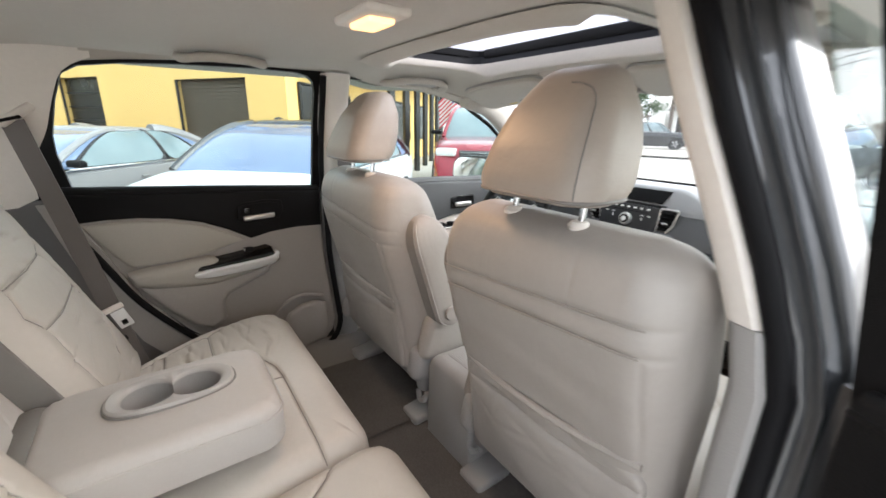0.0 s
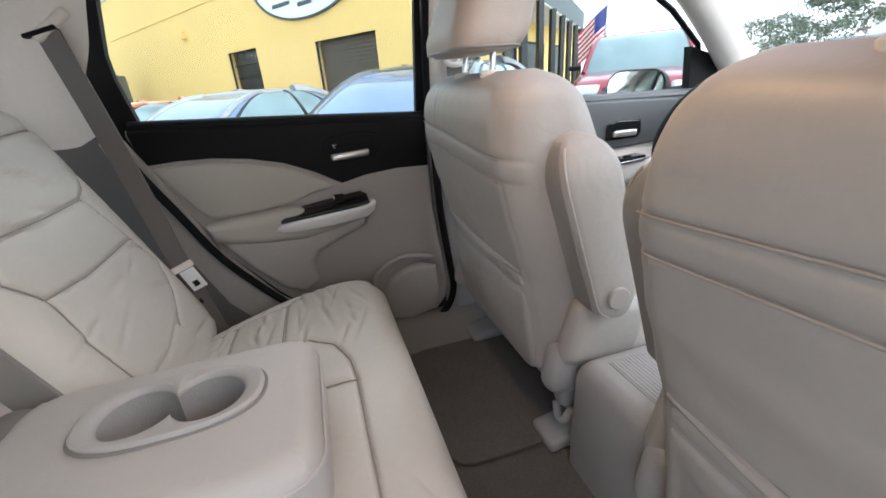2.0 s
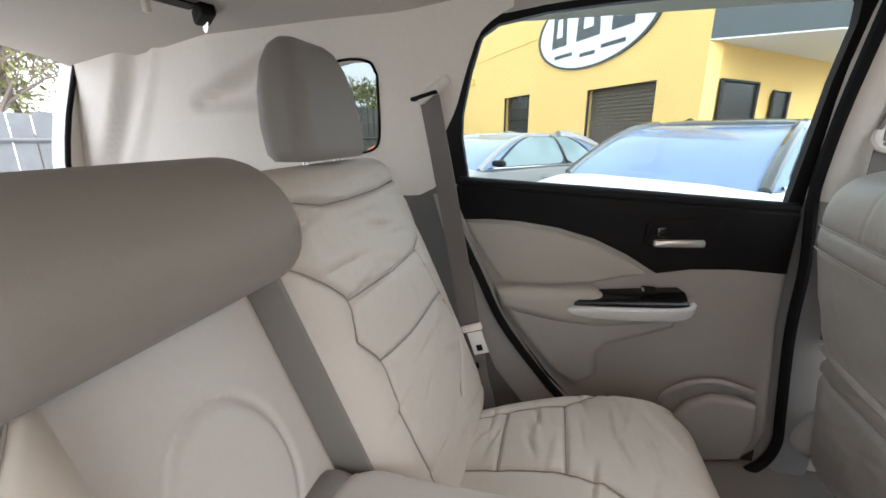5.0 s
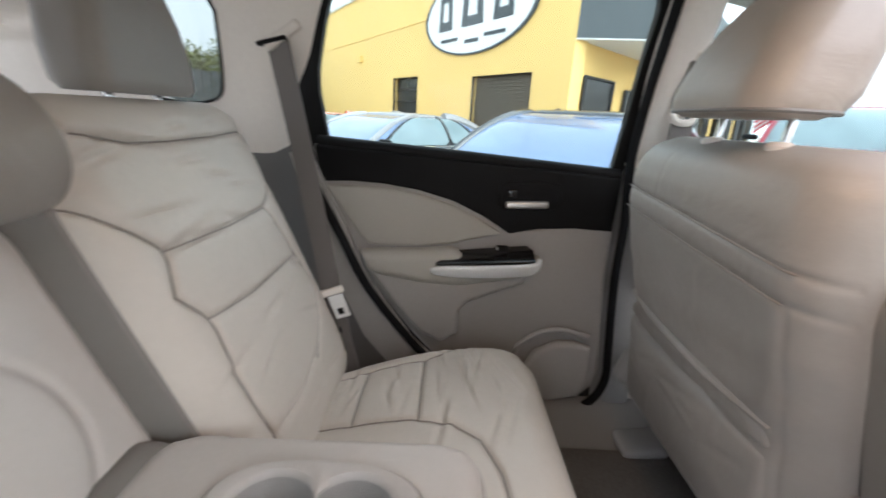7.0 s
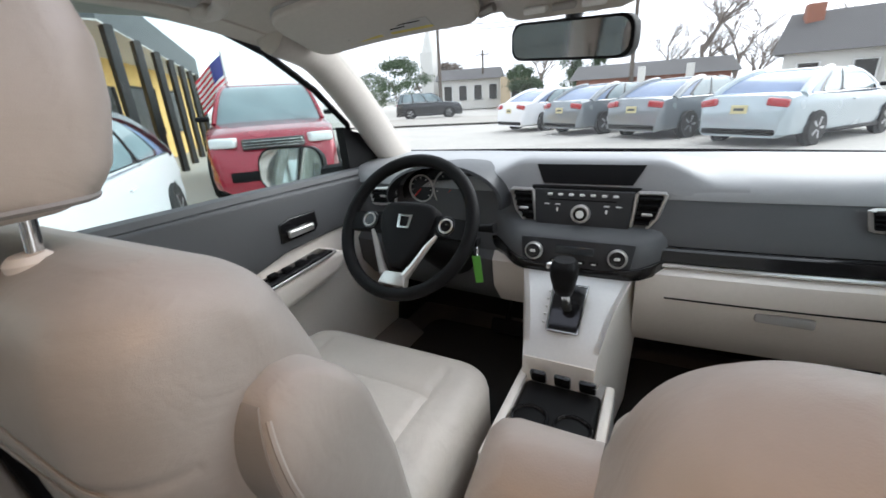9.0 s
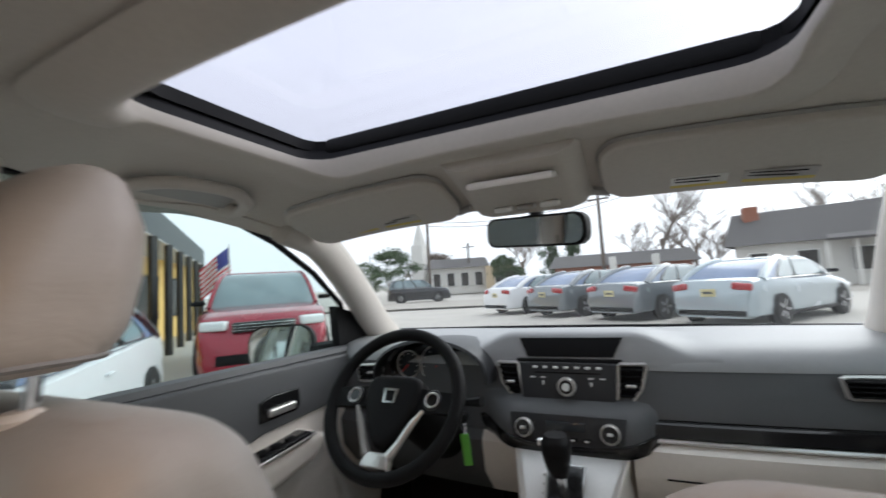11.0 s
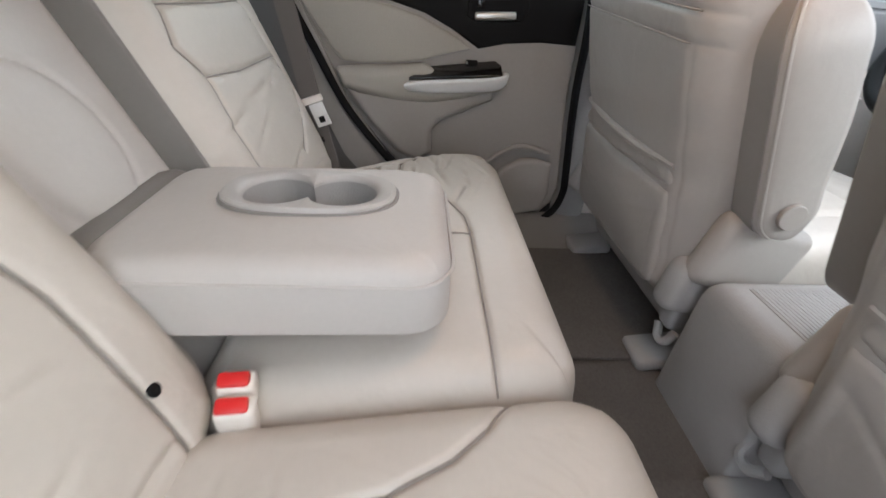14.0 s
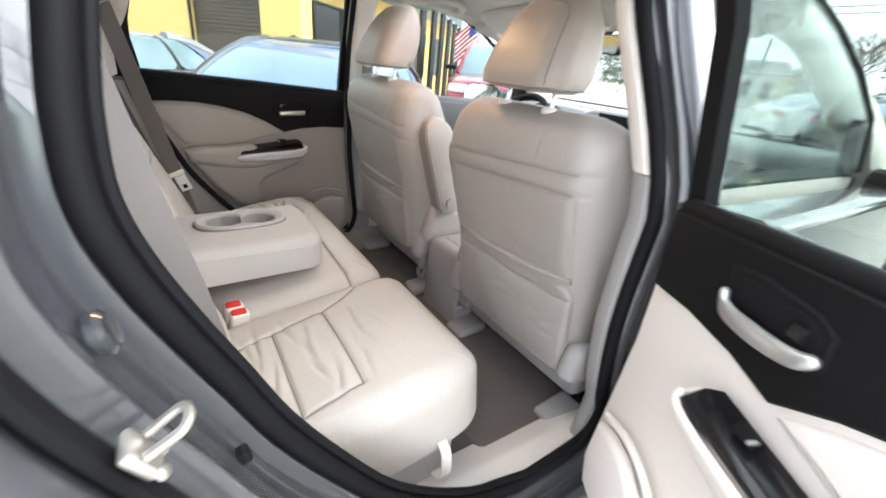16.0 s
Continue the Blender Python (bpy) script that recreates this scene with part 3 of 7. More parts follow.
def side_wall(s):
    """Pillars and trims of one side; s is -1 for the driver's side."""
    nm = "left" if s < 0 else "right"
    # B pillar
    def sec(z):
        x = 0.695 if z < 1.08 else 0.695 - 0.085 * ((z - 1.08) / 0.36) ** 1.2
        w0, w1 = (float(np.interp(z, [0.4, 0.6, 0.8, 1.08], [0.448, 0.44, 0.424, 0.422])), 0.53) if z < 1.08 else (0.422 - 0.01 * (z - 1.08), 0.50 + 0.02 * (z - 1.08))
        b = 0.018
        pts = [(x + 0.03, w0 - 0.012), (x + 0.012, w0 - 0.006), (x - b * 0.4, w0 + 0.004), (x - b, w0 + 0.02), (x - b, w1 - 0.02), (x - b * 0.4, w1 - 0.004), (x + 0.03, w1 + 0.01)]
        if s > 0:
            xs_ = bendx(0.711, z, 0.4)
            ys_ = float(np.interp(z, [0.4, 0.55, 0.6, 0.76, 0.89, 1.075, 1.306, 1.47], [0.43, 0.455, 0.435, 0.405, 0.405, 0.42, 0.382, 0.385])) + 0.01
            pts = [(xs_ + 0.01, ys_ + 0.04), (xs_ - 0.002, ys_ + 0.006), (xs_ - 0.008, ys_ + 0.001), (xs_ - 0.03, ys_ + 0.006), (xs_ - 0.04, ys_ + 0.014), (xs_ - 0.046, ys_ + 0.03), (xs_ - 0.046, ys_ + 0.09), (xs_ - 0.03, ys_ + 0.11), (xs_ + 0.03, ys_ + 0.115)]
        return [Vector((s * a, y, z)) for a, y in pts]
    low = [sec(z) for z in np.linspace(0.40, 1.078, 10)]
    up = [sec(z) for z in np.linspace(1.0795, 1.45, 10)]
    up = [[p + Vector((-s * 0.003, 0, 0)) for p in r] for r in up]
    solo("pillar_lower_" + nm, loft(low), GREY_PLASTIC, "grey-beige lower trim of the middle pillar", "pillar trim", kind="structure")
    solo("pillar_upper_" + nm, loft(up), CREAM, "cream upper trim of the middle pillar", "pillar trim", kind="structure")
    # C pillar and cargo side: sheets with the quarter window as an opening
    def ramp(u):
        u = min(1.0, max(0.0, u))
        return u * u * (3 - 2 * u)

    def cargo_x(y, z):
        x = 0.675 - (0.085 - 0.12 * max(0, (-0.9 - y) / 0.5)) * max(0, (z - 1.05) / 0.4) ** 1.3 + 0.01 * math.sin(5 * y)
        # rear pillar bulge, the ridge before it and the wedge-shaped hollow behind the window
        x -= 0.034 * ramp((-1.218 + 0.5 * (z - 1.313) - y) / 0.05) + 0.010 * math.exp(-((y + 1.161 - 0.66 * (z - 1.313)) / 0.02) ** 2)
        return x + 0.034 * ramp((y + 1.02) / 0.03) * ramp((1.305 + 0.36 * (y + 1.01) - z) / 0.035) * ramp((z - 1.255) / 0.05) * ramp((-0.715 - y) / 0.03)
    win = [(-0.472, 1.335), (-0.49, 1.36), (-0.55, 1.365), (-0.64, 1.345), (-0.69, 1.32), (-0.70, 1.27), (-0.685, 1.21), (-0.64, 1.175), (-0.59, 1.165), (-0.54, 1.166), (-0.498, 1.18), (-0.483, 1.22)]
    outer_o = [(-0.40, 1.30), (-0.42, 1.44), (-0.60, 1.455), (-0.80, 1.45), (-1.0, 1.44), (-1.1, 1.25), (-1.05, 1.10), (-0.80, 1.06), (-0.62, 1.05), (-0.52, 1.05), (-0.42, 1.06), (-0.40, 1.18)]
    wpts = [(p.y, p.z) for p in curve([(0, y, z) for y, z in win + [win[0]]], 132)[:-1]]
    if s < 0:
        outer_o[7:11] = [(-0.80, 1.085), (-0.62, 1.10), (-0.52, 1.10), (-0.42, 1.105)]
    opts = [(p.y, p.z) for p in curve([(0, y, z) for y, z in outer_o + [outer_o[0]]], 132)[:-1]]
    put = lambda pts, dx=0.0: [Vector((s * (cargo_x(y, z) + dx), y, z)) for y, z in pts]
    quarter = loft([put([(a + (c - a) * k / 24, b + (d - b) * k / 24) for (a, b), (c, d) in zip(opts, wpts)]) for k in range(24)] + [put(wpts, 0.006), put(wpts, 0.05)], cap=False)
    ring_far = [(-0.338, 1.10), (-0.352, 1.17), (-0.315, 1.26), (-0.283, 1.36), (-0.25, 1.46), (-0.60, 1.49), (-0.85, 1.49), (-1.38, 1.47), (-1.44, 1.25), (-1.40, 1.0), (-0.90, 0.95), (-0.62, 0.95), (-0.50, 0.95), (-0.34, 0.98), (-0.33, 1.05)]
    if s < 0:
        # the driver's side trim follows the closed door's window and ends above a dark lower panel
        ring_far = [(-0.352, 1.09), (-0.350, 1.17), (-0.300, 1.26), (-0.272, 1.34), (-0.248, 1.398), (-0.212, 1.426), (-0.18, 1.436), (-0.18, 1.48), (-0.30, 1.49), (-0.60, 1.49), (-0.85, 1.49), (-1.38, 1.47), (-1.44, 1.25), (-1.40, 1.0), (-0.90, 0.98), (-0.62, 1.05), (-0.50, 1.066), (-0.40, 1.066)]
    far = resampled([Vector((0, y, z)) for y, z in ring_far], 132)
    near = resampled([Vector((0, y, z)) for y, z in opts], 132)
    k0 = min(range(132), key=lambda k: sum((far[(i + k) % 132] - near[i]).length for i in range(0, 132, 3)))
    far = [far[(i + k0) % 132] for i in range(132)]
    quarter = join(quarter, loft([put([(p.y + (q.y - p.y) * k / 26, p.z + (q.z - p.z) * k / 26) for p, q in zip(far, near)]) for k in range(27)], cap=False))
    solo("quarter_trim_" + nm, quarter, CREAM, "cream plastic trim round the rear quarter window", "quarter trim", kind="structure", smooth=50)
    # lower quarter trim, forward of the seat and over the wheel arch
    low_o = [(-0.31, 1.02), (-0.245, 0.88), (-0.18, 0.748), (-0.072, 0.61), (0.05, 0.50), (0.0, 0.40), (-0.4, 0.40), (-1.4, 0.6), (-1.42, 1.02)]
    if s < 0:
        low_o[:3] = [(-0.32, 1.07), (-0.24, 0.90), (-0.18, 0.76)]
        low_o[5:] = [(-0.02, 0.40), (-0.20, 0.62), (-0.30, 0.85), (-0.365, 1.07)]
        # Dark sheet that fills in the shaded gap between seat back and trim.
        solo("quarter_panel_" + nm, slab([(-0.678, y, z) for y, z in ((-0.34, 1.08), (-0.28, 0.85), (-0.18, 0.62), (0.0, 0.40), (-0.4, 0.40), (-1.4, 0.6), (-1.42, 1.02), (-0.62, 1.08))], (-0.02, 0, 0)), QUARTER_SHADE, "dark panel standing in for the shaded gap beside the rear seat", "quarter trim", kind="structure", smooth=30)
    # Driver's side again in the darker trim colour that carries the shade.
    solo("quarter_lower_" + nm, slab([(s * 0.672, y, z) for y, z in low_o], (s * 0.02, 0, 0)), DOOR_SHADED if s < 0 else CREAM, "beige plastic trim beside the rear bench", "quarter trim", kind="structure", smooth=30)
    w = thing("window_quarter_" + nm, (s * 0.72, -0.65, 1.27), "small rear quarter window with black rubber edge", "window", kind="structure")
    part("seal", tube(put(wpts, 0.0), 0.0032, 6, closed=True), RUBBER, w)
    gl = part("pane", slab(put([(y, z) for y, z in wpts], 0.045), (s * 0.004, 0, 0)), GLASS_DARK, w, smooth=0)
    gl.visible_shadow = False
    # outer skin behind the door
    skin = [(-0.28, 1.05), (-0.24, 0.5), (-0.3, 0.25), (-1.5, 0.3), (-1.55, 1.05)]
    solo("body_side_rear_" + nm, slab([(s * 0.87, y, z) for y, z in skin], (s * 0.01, 0, 0)), PAINT_GREY, "dark grey painted rear body side", "body panel", kind="structure", smooth=0) if s < 0 else None
    # roof rail trim between headliner and windows
    rail = [Vector((s * (roof_edge(y) + 0.0), y, roof_z(s * roof_edge(y), y) - 0.004)) for y in np.linspace(-0.42, 1.06, 40)]
    rail_o = [p + Vector((s * 0.045, 0, -0.012)) for p in rail]
    rail_u = [p + Vector((s * 0.06, 0, 0.05)) for p in rail]
    rail_i = [p + Vector((0, 0, 0.02)) for p in rail]
    solo("roof_rail_" + nm, loft([[a, b, c, d] for a, b, c, d in zip(rail, rail_o, rail_u, rail_i)]), HEADLINER if s < 0 else CREAM, "beige trim along the roof's edge", "roof trim", kind="structure", smooth=60)
    if s < 0:
        edge = [(y, float(np.interp(y, [-0.20, -0.12, 0.0, 0.1, 0.3, 0.40], [1.431, 1.441, 1.450, 1.453, 1.454, 1.453]))) for y in np.linspace(-0.20, 0.41, 32)]
        solo("window_trim_left", loft([[Vector((-0.594, y, z)), Vector((-0.570, y, 1.470)), Vector((-0.590, y, 1.476)), Vector((-0.606, y, z + 0.002))] for y, z in edge]), HEADLINER, "beige trim edge over the rear side window", "roof trim", kind="structure", smooth=60)
    # A pillar
    a = curve([(s * 0.575, 0.98, 1.405), (s * 0.60, 1.14, 1.37), (s * 0.655, 1.36, 1.24), (s * 0.71, 1.56, 1.10), (s * 0.735, 1.68, 1.02)], 24)
    solo("windshield_pillar_" + nm, tube(a, [0.034 + 0.02 * k / len(a) for k in range(len(a))], 14, flat=1.35), HEADLINER if s < 0 else CREAM, "cream trim of the windshield pillar", "pillar trim", kind="structure")
    # grab handle over the doors
    for y0, y1 in ((0.005, 0.205) if s < 0 else (-0.01, 0.19), (0.635, 0.865)):
        inb = 0.07 if s < 0 and y0 < 0.3 else 0.0
        gh = thing("grab_handle", (s * 0.60, (y0 + y1) / 2, 1.42), "folded beige plastic grab handle over the door", "handle", "grab handles")
        on = lambda x, y, d=0.012: Vector((s * (x - inb), y, roof_z(s * (x - inb), y) - d))
        part("bar", tube(curve([on(0.605, y0, 0.006), on(0.565, y0 + 0.004, 0.015), on(0.52, y0 + 0.03, 0.018), on(0.50, y0 + 0.075, 0.018), on(0.50, y1 - 0.075, 0.018), on(0.52, y1 - 0.028, 0.018), on(0.565, y1 - 0.004, 0.015), on(0.61, y1, 0.006)], 42), 0.0145, 12, flat=0.75), HEADLINER, gh, "flat beige loop")
        part("mount", rbox(on(0.60, y0 + 0.004, 0.004), (0.05, 0.032, 0.024), 0.01, 3), HEADLINER, gh)
        part("mount", rbox(on(0.60, y1 - 0.004, 0.004), (0.05, 0.032, 0.024), 0.01, 3), HEADLINER, gh)
        part("recess", slab([on(0.60, y0 + 0.02, 0.002), on(0.53, y0 + 0.035, 0.002), on(0.53, y1 - 0.035, 0.002), on(0.60, y1 - 0.02, 0.002)], (0, 0, -0.003)), GREY_PLASTIC, gh)


side_wall(-1)
side_wall(1)

# windshield, its header, tailgate
ws = thing("window_front", (0, 1.4, 1.2), "clear windshield with black edge", "windshield", kind="structure")
wp = part("pane", loft([[Vector((x, 1.09 + 0.02 * math.cos(x * 2.2), 1.41)) for x in np.linspace(-0.57, 0.57, 15)], [Vector((x, 1.72 + 0.06 * math.cos(x * 2), 1.055)) for x in np.linspace(-0.74, 0.74, 15)]], cap=False, closed=False), GLASS_WS, ws)
wp.visible_shadow = False
part("edge", tube([(x, 1.70 + 0.06 * math.cos(x * 2), 1.068) for x in np.linspace(-0.72, 0.72, 20)], 0.006, 6), RUBBER, ws)
solo("cowl", slab([(-0.8, 1.74, 1.03), (0.8, 1.74, 1.03), (0.8, 2.0, 0.99), (-0.8, 2.0, 0.99)], (0, 0, -0.05)), BLACK_PLASTIC, "black plastic cowl below the windshield", "cowl", kind="structure", smooth=0)
solo("bonnet", loft([[Vector((x, y, z - 0.05 * (x / 0.8) ** 2)) for x in np.linspace(-0.8, 0.8, 17)] for y, z in ((1.95, 0.99), (2.3, 0.975), (2.6, 0.93), (2.8, 0.82), (2.86, 0.6), (2.86, 0.2))], cap=False, closed=False), PAINT_GREY, "dark grey painted bonnet", "bonnet", kind="structure")
tg_o = [(-0.80, 1.53), (0.80, 1.53), (0.78, 1.1), (0.78, 0.40), (-0.78, 0.40), (-0.78, 1.1)]
tg_i = [(-0.69, 1.455), (0.69, 1.455), (0.614, 1.24), (0.59, 1.13), (0.575, 0.72), (-0.575, 0.72), (-0.59, 1.13), (-0.614, 1.24)]
tg_o = resampled([Vector((x, -1.42, z)) for x, z in tg_o], 60)
tg_i = [p for p in resampled([Vector((x, -1.40, z)) for x, z in tg_i], 60)]
solo("tailgate_opening", ring_plate([p for p in tg_o], tg_i, (0, -0.06, 0)), CREAM, "cream trim round the open tailgate", "tailgate frame", kind="structure", smooth=30)
tw = thing("tailgate_seal", (0, -1.42, 1.28), "black rubber seal round the open tailgate", "seal", kind="structure")
part("seal", tube(tg_i, 0.007, 8, closed=True), RUBBER, tw)

# ---- rear doors ----
DOOR_OUT = [(0.405, 1.058), (0.41, 0.80), (0.43, 0.60), (0.438, 0.53), (0.425, 0.475), (0.39, 0.435), (0.34, 0.42), (0.20, 0.42), (0.10, 0.455), (0.0, 0.535), (-0.072, 0.61), (-0.18, 0.748), (-0.245, 0.88), (-0.31, 1.02), (-0.318, 1.09)]


def rear_door(name, label, switch):
    """A rear door's inside, seen towards -x; its trim lies at x = -0.70."""
    d = thing(name, (-0.74, 0.43, 0.42), label, "car door", kind="structure")
    P = lambda x, pts: [Vector((x, y, z)) for y, z in pts]
    part("lower_trim", soft_slab(P(-0.735, DOOR_OUT[::-1]), (0.035, 0, 0), 0.012), DOOR_SHADED, d, "beige moulded lower trim")
    upper = [(-0.312, 1.09), (-0.305, 1.006), (-0.23, 1.010), (-0.154, 1.008), (-0.07, 0.997), (0.012, 0.976), (0.085, 0.943), (0.152, 0.903), (0.22, 0.918), (0.31, 0.925), (0.402, 0.922), (0.402, 1.054)]
    part("upper_trim", soft_slab(P(-0.705, upper), (0.013, 0, 0), 0.008), BLACK_PLASTIC, d, "black grained upper trim")
    part("sill_strip", tube([(-0.712, 0.40, 1.056), (-0.712, 0.05, 1.077), (-0.712, -0.31, 1.095)], 0.016, 10), BLACK_PLASTIC, d, "black window ledge")
    insert = [(-0.288, 0.998), (-0.22, 1.002), (-0.154, 1.000), (-0.07, 0.989), (0.01, 0.967), (0.08, 0.935), (0.136, 0.902), (0.07, 0.885), (0.015, 0.868), (-0.06, 0.858), (-0.14, 0.854), (-0.19, 0.856), (-0.215, 0.88), (-0.255, 0.94)]
    part("padded_insert", soft_slab(P(-0.702, insert), (0.010, 0, 0), 0.010), DOOR_PAD, d, "beige padded vinyl insert")
    part("stitching", tube([Vector((-0.691, y, z)) for y, z in [(-0.19, 0.858), (-0.14, 0.856), (-0.06, 0.86), (0.015, 0.87), (0.07, 0.887), (0.13, 0.903)]], 0.0015, 5), GREY_PLASTIC, d)
    # armrest: a soft bulge with the pull at its front
    arm = [(-0.205, 0.845), (-0.14, 0.853), (-0.06, 0.857), (0.015, 0.864), (0.05, 0.85), (0.10, 0.842), (0.17, 0.844), (0.232, 0.852), (0.236, 0.84), (0.215, 0.806), (0.12, 0.783), (0.03, 0.768), (-0.06, 0.772), (-0.15, 0.785), (-0.195, 0.80)]
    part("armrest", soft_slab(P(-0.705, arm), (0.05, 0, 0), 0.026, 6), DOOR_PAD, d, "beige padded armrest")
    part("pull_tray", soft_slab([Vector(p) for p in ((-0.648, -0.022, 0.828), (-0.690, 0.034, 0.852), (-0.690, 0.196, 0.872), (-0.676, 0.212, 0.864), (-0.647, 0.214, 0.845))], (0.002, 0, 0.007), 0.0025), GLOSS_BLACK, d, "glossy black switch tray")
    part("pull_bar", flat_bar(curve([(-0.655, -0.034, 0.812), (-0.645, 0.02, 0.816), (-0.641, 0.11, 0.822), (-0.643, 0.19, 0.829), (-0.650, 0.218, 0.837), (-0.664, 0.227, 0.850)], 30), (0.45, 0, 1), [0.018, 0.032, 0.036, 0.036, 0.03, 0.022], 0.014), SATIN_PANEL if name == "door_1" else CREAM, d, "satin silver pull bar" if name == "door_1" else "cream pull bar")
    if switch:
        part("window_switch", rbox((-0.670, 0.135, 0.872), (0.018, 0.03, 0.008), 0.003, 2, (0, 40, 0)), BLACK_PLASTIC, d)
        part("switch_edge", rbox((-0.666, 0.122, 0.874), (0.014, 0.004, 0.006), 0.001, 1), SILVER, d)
    part("armrest_skirt", soft_slab(P(-0.702, [(-0.185, 0.79), (-0.12, 0.70), (-0.055, 0.63), (0.0, 0.605), (0.045, 0.635), (0.043, 0.695), (0.062, 0.722), (0.11, 0.742), (0.20, 0.782), (0.205, 0.83), (0.10, 0.83), (-0.16, 0.83)]), (0.034, 0, 0), 0.02, 6), DOOR_SHADED, d, "moulded skirt below the armrest")
    part("speaker_cover", soft_slab(P(-0.69, [(0.225, 0.545), (0.248, 0.592), (0.30, 0.622), (0.35, 0.625), (0.395, 0.61), (0.405, 0.52), (0.385, 0.46), (0.30, 0.44), (0.225, 0.455), (0.20, 0.51)]), (0.02, 0, 0), 0.016), DOOR_SHADED, d, "round speaker cover")
    part("speaker_ridge", tube(curve([(-0.688, 0.198, 0.575), (-0.682, 0.208, 0.61), (-0.678, 0.254, 0.648), (-0.678, 0.309, 0.660), (-0.684, 0.385, 0.640)], 24), 0.0075, 10), DOOR_SHADED, d)
    h = part("handle_bowl", soft_slab(P(-0.694, [(0.115, 0.975), (0.118, 1.018), (0.14, 1.03), (0.22, 1.036), (0.262, 1.03), (0.268, 0.995), (0.25, 0.968), (0.14, 0.962)]), (0.006, 0, 0), 0.004), BLACK_PLASTIC, d, "black handle bowl")
    part("door_handle", rbox((-0.684, 0.185, 0.979), (0.013, 0.102, 0.018), 0.006, 3, (3, 0, 0)), SILVER, h, "satin silver door handle") if name == "door_1" else part("door_handle", flat_bar(curve([(-0.684, 0.118, 0.990), (-0.678, 0.14, 0.978), (-0.675, 0.19, 0.974), (-0.676, 0.235, 0.978), (-0.682, 0.252, 0.998)], 24), (0.3, 0, 1), [0.012, 0.024, 0.028, 0.026, 0.018], 0.012), SILVER, h, "satin silver door handle")
    # Dark plate laid over the bowl in place of a shaded hollow.
    part("bowl_recess", soft_slab(P(-0.688, [(0.125, 0.985), (0.128, 1.013), (0.145, 1.022), (0.225, 1.027), (0.25, 1.02), (0.252, 0.985)]), (0.002, 0, 0), 0.001), RUBBER, h)
    part("lock_knob", rbox((-0.685, 0.148, 1.004), (0.012, 0.022, 0.02), 0.004), GLOSS_BLACK, h, "black lock tab")
    # black window frame and glass
    glass = [(0.385, 1.05), (0.392, 1.30), (0.393, 1.39), (0.386, 1.423), (0.365, 1.440), (0.33, 1.447), (0.20, 1.449), (0.0, 1.443), (-0.12, 1.436), (-0.215, 1.422), (-0.25, 1.402), (-0.275, 1.34), (-0.30, 1.25), (-0.303, 1.20), (-0.288, 1.09)]
    out = [(0.42, 1.04), (0.43, 1.30), (0.434, 1.40), (0.43, 1.45), (0.41, 1.475), (0.36, 1.484), (0.20, 1.486), (0.0, 1.48), (-0.13, 1.462), (-0.226, 1.446), (-0.263, 1.418), (-0.291, 1.34), (-0.322, 1.25), (-0.375, 1.18), (-0.36, 1.07)]
    if name == "door_1":
        out[9:] = [(-0.24, 1.472), (-0.30, 1.45), (-0.335, 1.35), (-0.36, 1.25), (-0.41, 1.18), (-0.41, 1.02)]
    bend = lambda pts: [Vector((-0.745 + 0.10 * max(0, (z - 1.08) / 0.37) ** 1.5, y, z)) for y, z in pts]
    fr = part("window_frame", ring_plate(bend(out), bend(glass), (0.022, 0, 0)), BLACK_PLASTIC, d, "black window frame", smooth=30)
    gl = part("window_glass", slab(bend(glass), (-0.004, 0, 0)), GLASS if name == "door_1" else GLASS_SIDE, fr, "side glass", smooth=0)
    gl.visible_shadow = False
    part("outer_skin", soft_slab(P(-0.79, [(0.46, 1.045), (0.47, 0.6), (0.47, 0.30), (0.0, 0.30), (-0.15, 0.5), (-0.30, 0.80), (-0.36, 1.045)]), (-0.09, 0, 0), 0.04), PAINT_GREY, d, "dark grey painted outer skin")
    part("door_edge", slab(P(-0.79, [(0.44, 1.05), (0.46, 0.6), (0.45, 0.40), (0.10, 0.40), (-0.08, 0.58), (-0.25, 0.82), (-0.34, 1.05)]), (0.055, 0, 0)), PAINT_GREY, d, smooth=20)
    return d


rear_door("door_1", "closed rear car door with black, beige and silver inner trim", True)
# black weather seal round the closed door
seal_l = curve([(-0.672 - 0.024 * min(1.0, max(0.0, (z - 0.95) / 0.1)) + 0.10 * max(0.0, (z - 1.08) / 0.37) ** 1.5, y + (0.012 if y > 0.2 else -0.004), z) for y, z in [(0.399, 1.44), (0.401, 1.35), (0.401, 1.25), (0.402, 1.15), (0.404, 1.075), (0.405, 0.95), (0.408, 0.80), (0.428, 0.60), (0.434, 0.53), (0.42, 0.475), (0.385, 0.435), (0.34, 0.42)]], 60)
seal_l2 = curve([(-0.668, y, z) for y, z in [(0.10, 0.452), (0.0, 0.535), (-0.075, 0.61), (-0.183, 0.748), (-0.25, 0.88), (-0.316, 1.02), (-0.335, 1.12)]], 60)
sl = thing("door_seal_left", (-0.67, 0.43, 0.45), "black rubber weather seal round the door", "door seal", kind="structure")
part("front_run", tube(seal_l, 0.011, 8), RUBBER, sl)
part("rear_run", tube(seal_l2, 0.0105, 8), RUBBER, sl)

# the open door on the other side is the mirror image, swung out on its hinge
right_door = rear_door("door_2", "open rear car door with cream and black inner trim", True)
swing = pose(0.74, 0.48, 0, 0, 0, 62)
right_door.matrix_world = swing @ pose(0, 0.0, 0) @ Matrix.Diagonal((-1, 1, 1, 1)) @ pose(0.755, -0.475, 0) @ pose(*ORG[right_door])
# The same trim recoloured paler for the daylight that falls through the doorway.
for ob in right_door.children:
    if ob.data.materials[0] in (DOOR_SHADED, DOOR_PAD):
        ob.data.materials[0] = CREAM

